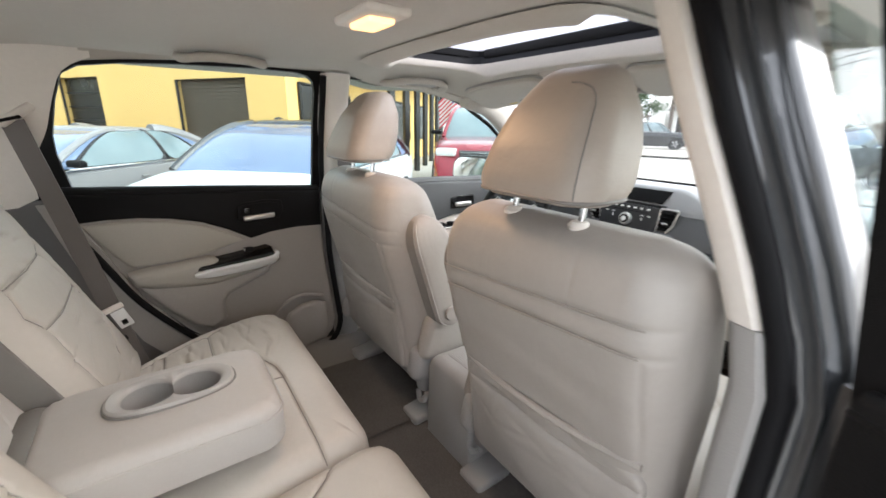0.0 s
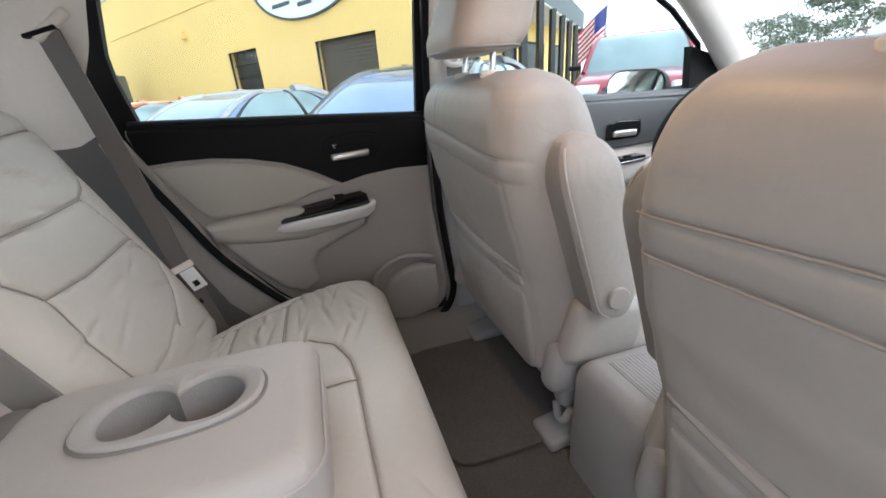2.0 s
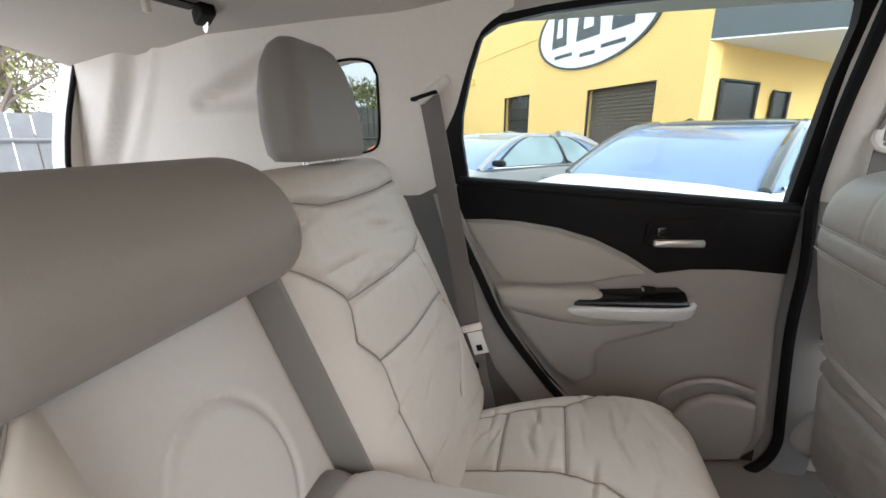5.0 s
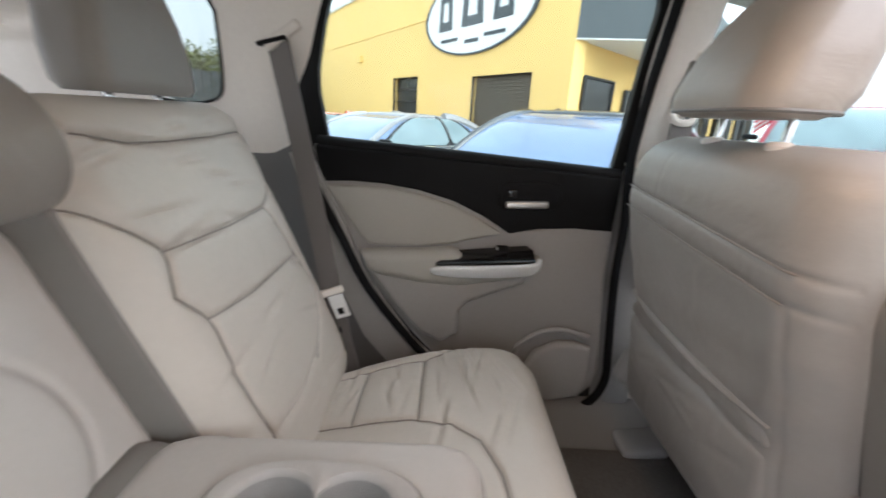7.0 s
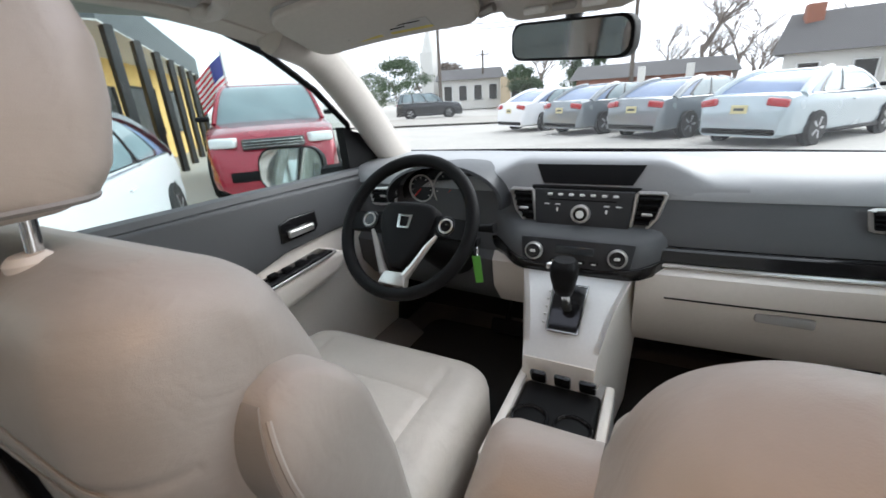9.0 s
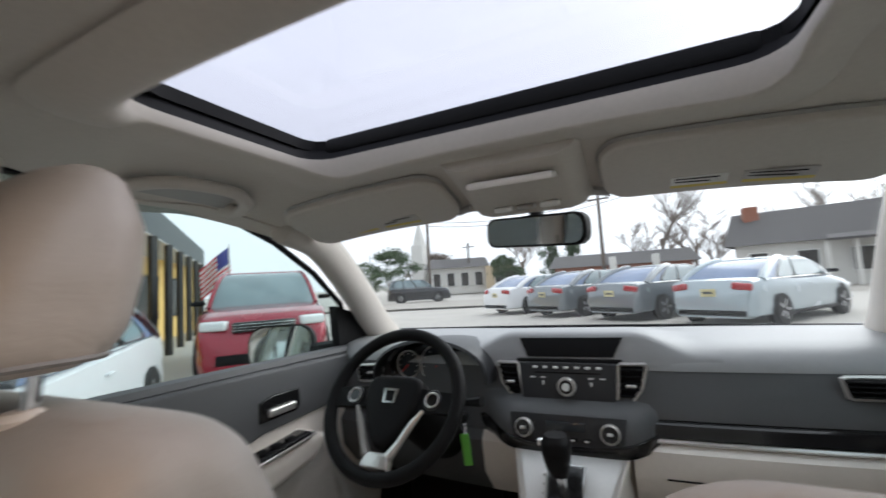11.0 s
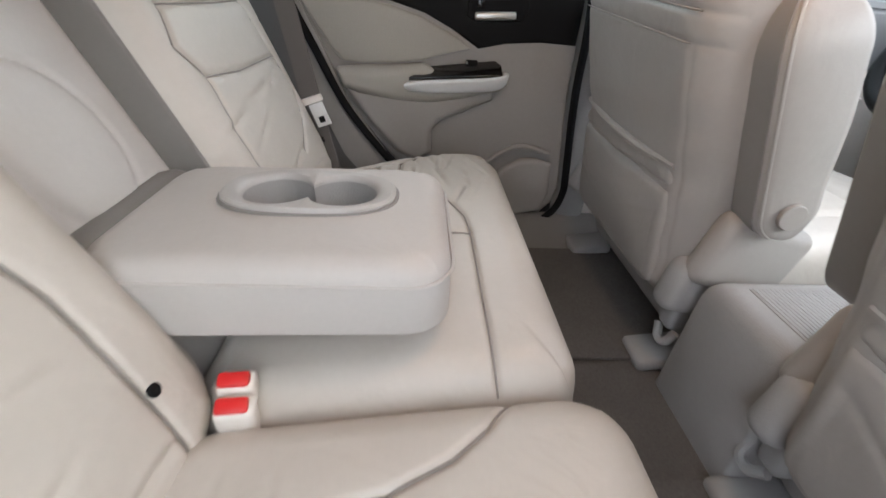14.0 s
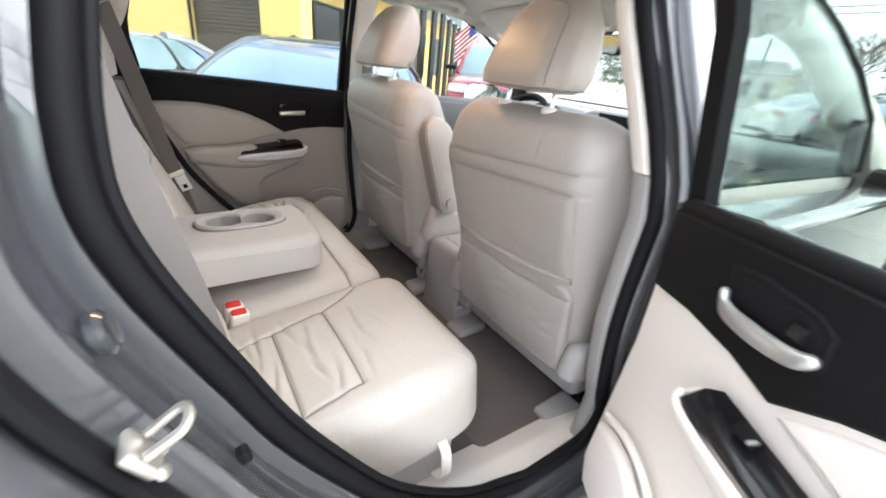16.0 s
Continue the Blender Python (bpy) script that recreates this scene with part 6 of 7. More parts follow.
ped = thing("pedal", (-0.25, 1.55, 0.48), "black brake pedal in the footwell", "pedal")
part("pad", rbox((-0.25, 1.50, 0.50), (0.11, 0.02, 0.05), 0.008, 2, (-30, 0, 0)), RUBBER, ped)
part("arm", tube([(-0.25, 1.51, 0.51), (-0.25, 1.6, 0.75)], 0.01, 8), RUBBER, ped)
# Footwell walls take the same near-black colour in place of real shade.
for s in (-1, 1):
    solo("kick_panel", rbox((s * 0.73, 1.62, 0.70), (0.03, 0.36, 0.72), 0.008), FOOTWELL_SHADE, "side wall of the footwell coloured dark for shade", "wall", kind="structure")
solo("firewall", rbox((0, 1.78, 0.7), (1.44, 0.05, 0.72), 0.01), FOOTWELL_SHADE, "carpeted wall at the end of the footwell coloured dark for shade", "wall", kind="structure")

# ---- visors, roof console, mirror ----
for s in (-1, 1):
    v = thing("sun_visor", (s * 0.33, 0.96, 1.43), "folded beige sun visor with warning labels", "visor", "sun visors")
    cx = s * 0.335
    zc = lambda y: roof_z(abs(cx) * 0.8, y) - 0.014
    tilt = math.degrees(math.atan2(roof_z(0.3, 1.05) - roof_z(0.3, 0.87), 0.18))
    ring = [Vector((p.x, p.y, 0)) for p in resampled(rring(cx, 0.925, 1.08, 0.195, 0, 0.045), 72)]
    part("flap", soft_slab([Vector((p.x, p.y, roof_z(p.x, p.y) - 0.003)) for p in ring], (0, -0.004, -0.017), 0.007), HEADLINER, v, "beige fabric flap")
    part("edge_shadow_seam", tube([Vector((p.x, p.y, roof_z(p.x, p.y) - 0.0045)) for p in ring], 0.004, 5, closed=True), GREY_PLASTIC, v)
    lz = lambda x, y: roof_z(x, y) - 0.0245
    for x0, x1, m in ((-0.09, -0.01, LABEL_W), (0.01, 0.10, BEZEL)):
        xa, xb = cx + x0, cx + x1
        lab = part("label", slab([(xa, 1.02, lz(xa, 1.02)), (xb, 1.02, lz(xb, 1.02)), (xb, 1.05, lz(xb, 1.05)), (xa, 1.05, lz(xa, 1.05))], (0, -0.0003, -0.0012)), m, v, "printed warning label", smooth=0)
        part("label_band", slab([(xa, 1.043, lz(xa, 1.043) - 0.0013), (xb, 1.043, lz(xb, 1.043) - 0.0013), (xb, 1.05, lz(xb, 1.05) - 0.0013), (xa, 1.05, lz(xa, 1.05) - 0.0013)], (0, 0, -0.0004)), LABEL_Y, lab, smooth=0)
        for k in range(2):
            part("print_line", slab([(xa + 0.006, 1.024 + 0.008 * k, lz(xa, 1.024 + 0.008 * k) - 0.0013), (xb - 0.012 * (k + 1), 1.024 + 0.008 * k, lz(xb, 1.024 + 0.008 * k) - 0.0013), (xb - 0.012 * (k + 1), 1.027 + 0.008 * k, lz(xb, 1.027 + 0.008 * k) - 0.0013), (xa + 0.006, 1.027 + 0.008 * k, lz(xa, 1.027 + 0.008 * k) - 0.0013)], (0, 0, -0.0005)), RUBBER, lab, smooth=0)
    part("pivot", tube([(s * 0.12, 1.055, roof_z(0.12, 1.055) - 0.01), (s * 0.15, 1.06, roof_z(0.12, 1.06) - 0.014)], 0.008, 8), GREY_PLASTIC, v)
rcn = thing("roof_console", (0, 0.98, 1.42), "beige roof console with map lamps and glasses box", "roof console")
part("body", loft([[Vector((x, y, roof_z(x, y) - d)) for x, d in ((-0.12, 0.0), (-0.105, 0.018), (-0.08, 0.026), (0.08, 0.026), (0.105, 0.018), (0.12, 0.0))] for y in np.linspace(0.90, 1.075, 8)]), HEADLINER, rcn)
part("glasses_box", rbox((0, 0.955, roof_z(0, 0.955) - 0.026), (0.15, 0.085, 0.012), 0.005, 2, (14, 0, 0)), CREAM, rcn)
for dx in (-0.045, 0.0, 0.045):
    part("map_lamp", rbox((dx, 1.045, roof_z(0, 1.045) - 0.027), (0.036, 0.03, 0.01), 0.003, 2, (24, 0, 0)), WHITE_PLASTIC if dx else GREY_PLASTIC, rcn)
rv = thing("rear_view_mirror", (0, 1.10, 1.36), "black framed rear-view mirror on the windshield", "mirror")
part("stem", tube([(0.0, 1.14, 1.40), (0.0, 1.12, 1.375), (0, 1.105, 1.345)], [0.02, 0.014, 0.01], 10), BLACK_PLASTIC, rv)
RM = pose(-0.006, 1.098, 1.338, 4, 4, -19)
mo = [Vector((p.x, 0, p.y)) for p in resampled(rring(0, -0.032, 0.032, 0.116, 0, 0.022), 60)]
part("housing", moved(soft_slab(mo, (0, 0.03, 0), 0.01), RM), BLACK_PLASTIC, rv, "black housing")
part("glass", moved(slab([Vector((p.x * 0.95, -0.001, p.z * 0.86)) for p in mo], (0, -0.002, 0)), RM), MIRROR_DARK, rv, "mirror glass", smooth=0)

dome = thing("dome_lamp", (0.085, 0.262, 1.47), "lit warm dome lamp in the headliner", "ceiling lamp")
dx0, dy0 = 0.085, 0.262
dz0 = roof_z(dx0, dy0)
part("housing", rbox((dx0, dy0, dz0 - 0.004), (0.15, 0.085, 0.018), 0.008, 3), CREAM, dome)
part("lens", rbox((dx0, dy0, dz0 - 0.016), (0.085, 0.05, 0.012), 0.005, 3), LAMP, dome, "glowing warm lens")
dl = bpy.data.lights.new("dome_light", "AREA")
dl.energy, dl.size, dl.color = 0.42, 0.08, (1.0, 0.60, 0.32)
dlo = new("dome_light", dl)
dlo.location = (dx0, dy0, dz0 - 0.03)

# coat hook and rear roof fitting
hk = thing("roof_hook", (-0.35, -0.75, 1.44), "small black plastic hook under the roof", "hook")
part("base", rbox((-0.36, -0.78, 1.452), (0.05, 0.03, 0.03), 0.008, 2, (0, 0, 20)), BLACK_PLASTIC, hk)
part("tip", rbox((-0.36, -0.785, 1.428), (0.012, 0.012, 0.03), 0.004, 2), CREAM, hk)

# ---- front doors ----


def front_door(s):
    nm = "door_3" if s < 0 else "door_4"
    d = thing(nm, (s * 0.74, 0.9, 0.45), "closed front car door with charcoal and cream trim", "car door", kind="structure")
    X = lambda x, pts: [Vector((s * x, y, z)) for y, z in pts]
    part("lower_trim", soft_slab(X(0.735, [(0.52, 0.42), (1.50, 0.42), (1.56, 0.7), (1.55, 1.03), (0.52, 1.055)]), (-s * 0.035, 0, 0), 0.012), CREAM, d, "cream lower trim")
    part("upper_trim", soft_slab(X(0.705, [(0.52, 0.90), (0.75, 0.895), (0.90, 0.87), (1.02, 0.895), (1.20, 0.90), (1.50, 0.90), (1.55, 1.03), (1.0, 1.05), (0.52, 1.058)]), (-s * 0.018, 0, 0), 0.01), DASH_GREY, d, "charcoal upper trim")
    part("ledge", tube(X(0.715, [(0.50, 1.062), (0.9, 1.055), (1.5, 1.04)]), 0.018, 8), DASH_GREY, d)
    part("armrest", soft_slab(X(0.705, [(0.60, 0.80), (0.66, 0.85), (0.80, 0.86), (1.0, 0.855), (1.14, 0.87), (1.20, 0.84), (1.14, 0.79), (0.9, 0.76), (0.66, 0.76)]), (-s * 0.07, 0, 0), 0.028, 6), CREAM, d, "cream armrest")
    part("switch_plate", rbox((s * 0.655, 1.00, 0.862), (0.055, 0.24, 0.012), 0.005, 2, (4, 0, 0)), GLOSS_BLACK, d, "black window switch plate")
    for k in range(4):
        part("window_switch", rbox((s * 0.655, 0.93 + 0.045 * k, 0.871), (0.016, 0.026, 0.01), 0.003, 2), BLACK_PLASTIC, d)
    part("silver_edge", tube(curve(X(0.632, [(0.84, 0.85), (0.95, 0.856), (1.08, 0.864), (1.13, 0.868)]), 16), 0.006, 6), SILVER, d)
    h = part("handle_bowl", soft_slab(X(0.688, [(1.0, 0.925), (1.0, 0.975), (1.04, 0.985), (1.13, 0.982), (1.135, 0.94), (1.12, 0.925)]), (-s * 0.006, 0, 0), 0.004), GLOSS_BLACK, d)
    part("door_handle", rbox((s * 0.676, 1.065, 0.945), (0.012, 0.09, 0.02), 0.006, 3), SILVER, h, "silver door handle")
    glass = [(0.53, 1.06), (0.52, 1.45), (0.72, 1.445), (0.90, 1.422), (1.05, 1.375), (1.22, 1.295), (1.37, 1.195), (1.42, 1.05)]
    bend = lambda pts, k=0: [Vector((s * (0.745 - 0.10 * max(0, (z - 1.08) / 0.37) ** 1.5), y, z)) for y, z in pts]
    gl = part("window_glass", slab(bend(glass), (s * 0.004, 0, 0)), GLASS, d, "clear side glass", smooth=0)
    gl.visible_shadow = False
    part("window_channel", tube(bend(glass[1:]), 0.009, 8), RUBBER, d)
    part("mirror_triangle", slab(bend([(1.315, 1.19), (1.345, 1.04), (1.58, 1.02), (1.42, 1.16)]), (-s * 0.03, 0, 0)), BLACK_PLASTIC, d, "black mirror triangle", smooth=20)
    part("outer_skin", soft_slab(X(0.79, [(0.49, 1.05), (0.49, 0.3), (1.5, 0.3), (1.6, 1.02)]), (s * 0.09, 0, 0), 0.03), PAINT_GREY, d)
    m = thing("wing_mirror", (s * 0.95, 1.36, 1.05), "black wing mirror on the front door", "mirror", "wing mirrors")
    MM = pose(s * 0.975, 1.345, 1.055, -7, 0, s * -8 + (22 if s < 0 else -22))
    ring = [Vector((p.x, 0, p.y)) for p in resampled(rring(0, -0.075, 0.075, 0.112, 0, 0.055), 48)]
    part("housing", moved(soft_slab(ring, (0, 0.10, 0), 0.05, 6), MM), BLACK_PLASTIC, m, "black housing")
    part("glass", moved(slab([Vector((p.x * 0.94, -0.002, p.z * 0.92)) for p in ring], (0, -0.003, 0)), MM), MIRROR, m, "mirror glass", smooth=0)
    part("foot", tube([(s * 0.88, 1.40, 1.03), (s * 0.78, 1.43, 1.04)], 0.03, 8), BLACK_PLASTIC, m)


front_door(-1)
front_door(1)

# ---- the open doorway on the passenger's side ----
DOORWAY = [(0.405, 1.47), (0.40, 1.306), (0.436, 1.075), (0.422, 0.89), (0.422, 0.76), (0.45, 0.60), (0.468, 0.54), (0.442, 0.485), (0.371, 0.463), (0.193, 0.455), (0.08, 0.505), (-0.042, 0.603), (-0.131, 0.722), (-0.197, 0.828), (-0.236, 0.911), (-0.273, 0.99), (-0.298, 1.051), (-0.312, 1.104), (-0.313, 1.152), (-0.308, 1.204), (-0.29, 1.31), (-0.265, 1.41), (-0.24, 1.455)]
dw = [(p.y, p.z) for p in curve([(0, y, z) for y, z in DOORWAY], 72)]


def off(pts, d):
    out = []
    for i, (y, z) in enumerate(pts):
        a, b = pts[max(i - 1, 0)], pts[min(i + 1, len(pts) - 1)]
        ty, tz = b[0] - a[0], b[1] - a[1]
        k = math.hypot(ty, tz) or 1
        out.append((y - tz / k * d, z + ty / k * d))
    return out


sr = thing("door_seal_right", (0.70, 0.0, 0.45), "black rubber weather seal round the open doorway", "door seal", kind="structure")
part("bulb", tube([Vector((bendx(0.715 if y < 0.25 else 0.722, z, y), y, z)) for y, z in off(dw, 0.004)], 0.013, 10), RUBBER, sr)
part("lip", tube([Vector((bendx(0.705 if y < 0.25 else 0.717, z, y), y + (0 if y < 0.25 else 0.014), z)) for y, z in off(dw, -0.012)], 0.007, 8), RUBBER, sr)
# Dark tube added along the jamb to paint the shaded band of its recess.
part("outer_strip", tube([Vector((bendx(0.832, z), y, z)) for y, z in off(dw, 0.05) if y < 0.2], 0.013, 8, flat=0.7), RUBBER, sr)
jr = []
for x, d in ((0.712, 0.012), (0.728, 0.014), (0.732, 0.026), (0.755, 0.031), (0.785, 0.032), (0.796, 0.026), (0.804, 0.027), (0.812, 0.05), (0.85, 0.062), (0.858, 0.05), (0.868, 0.052), (0.885, 0.085), (0.895, 0.18)):
    jr.append([Vector((bendx(x if b[0] < 0.25 else 0.724 + (x - 0.712) * 0.35, z, b[0]), y if b[0] < 0.25 else b[0] + (y - b[0]) * 0.5, z)) for b, (y, z) in zip(dw, off(dw, d))])
jamb = solo("door_jamb", loft(jr, cap=False, closed=False), PAINT_GREY, "dark grey painted door jamb and body edge", "door jamb", kind="structure", smooth=60)
solo("body_side_right", loft([[Vector((bendx(0.895, z), y, z)) for y, z in off(dw, 0.22)[40:]], [Vector((0.90, -1.3 + 0.2 * k / 33, 0.3 + k * 0.035)) for k in range(len(off(dw, 0.22)[40:]))]], cap=False, closed=False), PAINT_GREY, "dark grey painted rear wing", "body panel", kind="structure")
stk = thing("door_striker", (0.82, -0.31, 0.94), "zinc door striker on the jamb", "striker")
sxp = Vector((0.84, -0.302, 0.985))
part("plate", rbox(sxp, (0.026, 0.010, 0.03), 0.004, 2, (30, 0, 0)), ZINC, stk)
part("loop", tube(curve([sxp + Vector((-0.009, 0.004, 0.006)), sxp + Vector((-0.009, 0.026, 0.02)), sxp + Vector((0.010, 0.026, 0.02)), sxp + Vector((0.010, 0.004, 0.006))], 20), 0.0034, 8), ZINC, stk)
for dx in (-0.010, 0.010):
    part("bolt", disc(sxp + Vector((dx, 0.008, -0.012)), (0, 0.8, 0.6), 0.005, 0.005, 8), ZINC, stk)
gr = thing("rubber_stopper", (0.77, -0.32, 1.02), "round rubber stopper in the door jamb", "stopper")
part("stopper", lathe([(0.017, 0), (0.017, 0.006), (0.012, 0.009), (0.010, 0.008)], (0.77, -0.318, 1.033), (0.1, 0.93, 0.32), 24), PAINT_GREY, gr)
bo = thing("jamb_bolt", (0.77, -0.245, 0.86), "bolt in the door jamb", "bolt")
part("head", disc((0.77, -0.245, 0.873), (0.1, 0.9, 0.4), 0.010, 0.008, 6), RUBBER, bo)
lpn = thing("child_seat_tether", (0.60, 0.13, 0.50), "cream fabric loop under the bench", "strap")
part("loop", ribbon(curve([(0.60, 0.12, 0.53), (0.635, 0.115, 0.52), (0.645, 0.11, 0.475), (0.62, 0.105, 0.46)], 16), (0, 1, 0), 0.022, 0.002), CREAM, lpn)

# ---- outside: ground, parked cars, buildings, trees ----


def ground_z(x, y):
    k = min(1.0, max(0.0, (y - 2.0) / 4.0))
    return 0.035 * (1 - 0.7 * k * k * (3 - 2 * k)) * max(-8.0, min(x, 0.0)) if abs(x) < 400 else -0.28


gx_ = sorted({*np.linspace(-40, 40, 41).tolist(), -600, -300, -120, 120, 300, 600})
gy_ = sorted({*np.linspace(-40, 60, 101).tolist(), -600, -300, -120, 120, 300, 600})
gv = [(x, y, ground_z(x, y)) for x in gx_ for y in gy_]
gf = [(i * len(gy_) + j, (i + 1) * len(gy_) + j, (i + 1) * len(gy_) + j + 1, i * len(gy_) + j + 1) for i in range(len(gx_) - 1) for j in range(len(gy_) - 1)]
solo("ground", (gv, gf), ASPHALT, "pale worn asphalt of the car lot", "ground", kind="structure")


def wheel_geo(c, r=0.33, w=0.21):
    t = lathe([(r * 0.66, -w / 2), (r * 0.93, -w / 2), (r, -w * 0.32), (r, w * 0.32), (r * 0.93, w / 2), (r * 0.66, w / 2)], c, (1, 0, 0), 28)
    return t


def add_wheel(car, x, y, r):
    ty = part("wheel", wheel_geo((x, y, r), r), TYRE, car)
    sx = math.copysign(1, x)
    rim = part("rim", lathe([(r * 0.66, 0), (r * 0.64, 0.012), (r * 0.58, 0.0), (r * 0.2, 0.01), (r * 0.1, 0.02)], (x + sx * 0.095, y, r), (sx, 0, 0), 28), BLACK_PLASTIC, ty, "alloy rim")
    for k in range(5):
        a = 2 * math.pi * k / 5
        part("spoke", loft([[(x + sx * 0.11, y + math.cos(a + e) * r * q, r + math.sin(a + e) * r * q) for e, q in ((-0.5, 0.12), (0.5, 0.12), (0.13, 0.63), (-0.13, 0.63))], [(x + sx * 0.095, y + math.cos(a + e) * r * q, r + math.sin(a + e) * r * q) for e, q in ((-0.5, 0.12), (0.5, 0.12), (0.13, 0.63), (-0.13, 0.63))]]), RIM, rim)


def parked_car(name, label, mat_, suv=False, top_mat=None, mirrors=True):
    """A car at the origin with its nose towards +y."""
    L, Wd, H, belt = (4.85, 0.98, 1.80, 1.14) if suv else (4.75, 0.92, 1.45, 0.96)
    car = thing(name, (0, 0, 0), label, "car")
    hL = L / 2
    if suv:
        st = [(-hL, 0.80, 0.80), (-hL + 0.05, 1.10, 0.92), (-hL + 0.3, belt, 0.97), (-1.0, belt, 0.98), (0.9, belt, 0.98), (1.2, 1.13, 0.97), (1.9, 1.08, 0.94), (hL - 0.2, 1.0, 0.90), (hL - 0.05, 0.85, 0.86), (hL, 0.6, 0.80)]
    else:
        st = [(-hL, 0.72, 0.74), (-hL + 0.06, 0.95, 0.84), (-hL + 0.35, 1.0, 0.88), (-1.55, 1.0, 0.91), (-0.6, 0.97, 0.92), (0.9, 0.95, 0.92), (1.15, 0.94, 0.91), (1.75, 0.85, 0.88), (hL - 0.25, 0.74, 0.83), (hL - 0.06, 0.64, 0.77), (hL, 0.5, 0.70)]
    ys = np.linspace(-hL, hL, 44)
    rings = []
    for y in ys:
        zt, hw = (float(np.interp(y, [q[0] for q in st], [q[c] for q in st])) for c in (1, 2))
        half = [(hw * 0.86, 0.20), (hw * 0.97, 0.26), (hw, 0.42), (hw * 0.985, zt * 0.62), (hw * 1.0, zt * 0.72), (hw * 0.965, zt - 0.05), (hw * 0.90, zt - 0.008), (hw * 0.55, zt + 0.012)]
        rings.append([Vector((x, y, z)) for x, z in half] + [Vector((-x, y, z)) for x, z in half[::-1]])
    body = part("body", loft(rings), mat_, car)
    yb0, yb1, yr0, yr1 = (-2.3, 1.12, -1.95, 0.1) if suv else (-1.95, 1.08, -0.72, -0.02)
    gl = []
    rise = lambda u: belt - 0.02 + (H - 0.05 - belt) * math.sin(u * math.pi / 2) ** 0.92
    for k in range(13):
        u = k / 12
        z, c = rise(u), u
        gl.append(resampled(rring(0, yb0 + (yr0 - yb0) * c, yb1 + (yr1 - yb1) * c, Wd * (0.93 - 0.21 * u), z, 0.16), 80))
    # The glass colour here is painted sky reflection on a solid cabin.
    cab = part("greenhouse", loft(gl), GLASS_CAR_SIDE if suv else GLASS_CAR, car, "tinted glass")
    top = gl[-1]
    cen = sum(top, Vector()) / len(top)
    part("roof", loft([[p + Vector((0, 0, -0.015)) + (p - cen).normalized() * 0.012 for p in top], [p + Vector((0, 0, 0.012)) for p in top], [cen + (p - cen) * 0.9 + Vector((0, 0, 0.034)) for p in top], [cen + (p - cen) * 0.5 + Vector((0, 0, 0.05)) for p in top]]), top_mat or mat_, car)

    def pill(fy, sx, w=0.035, name="pillar"):
        pts = []
        for u in np.linspace(0, 1, 12):
            c = u
            y0, y1 = yb0 + (yr0 - yb0) * c, yb1 + (yr1 - yb1) * c
            hw = Wd * (0.93 - 0.21 * u)
            y = y0 + (y1 - y0) * fy
            e = 0.10 if fy in (0, 1) else 0.004
            pts.append(Vector((sx * (hw - (0.05 if fy in (0, 1) else -0.002)), y + (-0.045 if fy == 1 else 0.045 if fy == 0 else 0), rise(u))))
        part(name, tube(pts, w, 8), (top_mat or mat_) if fy in (0, 1) else GLOSS_BLACK, cab)
    def side_pane(name, fa, fb, u0, u1, sx, proud, m, parent):
        rows_ = []
        for u in np.linspace(u0, u1, 12):
            e = 0.03 * max(0.0, 1 - min(u - u0, u1 - u) / 0.08) ** 2
            y0, y1 = yb0 + (yr0 - yb0) * u, yb1 + (yr1 - yb1) * u
            hw = Wd * (0.93 - 0.21 * u)
            a, b = (y0 + (y1 - y0) * f for f in (fa + e, fb - e))
            rows_.append([Vector((sx * (hw + d_), y, rise(u))) for y, d_ in ((a, -0.01), (b, -0.01), (b, proud), (a, proud))])
        return part(name, loft(rows_), m, parent, smooth=40)
    for sx in (-1, 1):
        edges = (0.09, 0.34, 0.63, 0.905) if suv else (0.17, 0.43, 0.915)
        sur = side_pane("window_surround", edges[0] - 0.02, edges[-1] + 0.012, 0.02, 0.94, sx, 0.006, GLOSS_BLACK, cab)
        for fa, fb in zip(edges, edges[1:]):
            side_pane("side_window", fa + 0.014, fb - 0.014, 0.05, 0.89, sx, 0.011, GLASS_CAR_SIDE, cab)
        for fy in ((0, 0.33, 0.62, 1) if suv else (0, 0.42, 1)):
            pill(fy, sx, 0.042 if fy == 1 else (0.05 if suv else 0.085) if fy == 0 else 0.02)
        if mirrors:
            part("mirror", rbox((sx * (Wd + 0.06), 0.84, belt + 0.075), (0.22, 0.09, 0.085), 0.035, 3), BLACK_PLASTIC, car, "wing mirror")
        part("sill_line", rbox((sx * Wd * 0.985, 0.0, 0.24), (0.03, 2.4, 0.08), 0.015, 2), BLACK_PLASTIC, car)
        part("handle", rbox((sx * Wd * 1.0, -0.15, belt - 0.16), (0.03, 0.16, 0.025), 0.01, 2), mat_, car)
        part("headlight", rbox((sx * (0.66 if suv else 0.6), hL - 0.13, 0.90 if suv else 0.64), (0.36, 0.2, 0.14 if suv else 0.12), 0.04, 3, (0, 0, -sx * 14)), LIGHT_LENS, car, "clear headlight")
        part("tail_light", rbox((sx * 0.64, -hL + 0.06, 0.98 if suv else 0.84), (0.36, 0.12, 0.15), 0.04, 3, (0, sx * 8, sx * 12)), TAIL_RED, car, "red tail light")
        for y in (-1.40, 1.42):
            r = 0.38 if suv else 0.33
            part("wheel_arch", lathe([(r + 0.065, 0), (r + 0.06, 0.012), (r + 0.03, 0.012)], (sx * (Wd - 0.035), y, r), (sx, 0, 0), 30), TYRE, car)
            add_wheel(car, sx * (Wd - 0.085), y, r)
    part("boot_line", rbox((0, -hL + 0.052, 0.60), (1.36, 0.012, 0.010), 0.003, 1), TYRE, car)
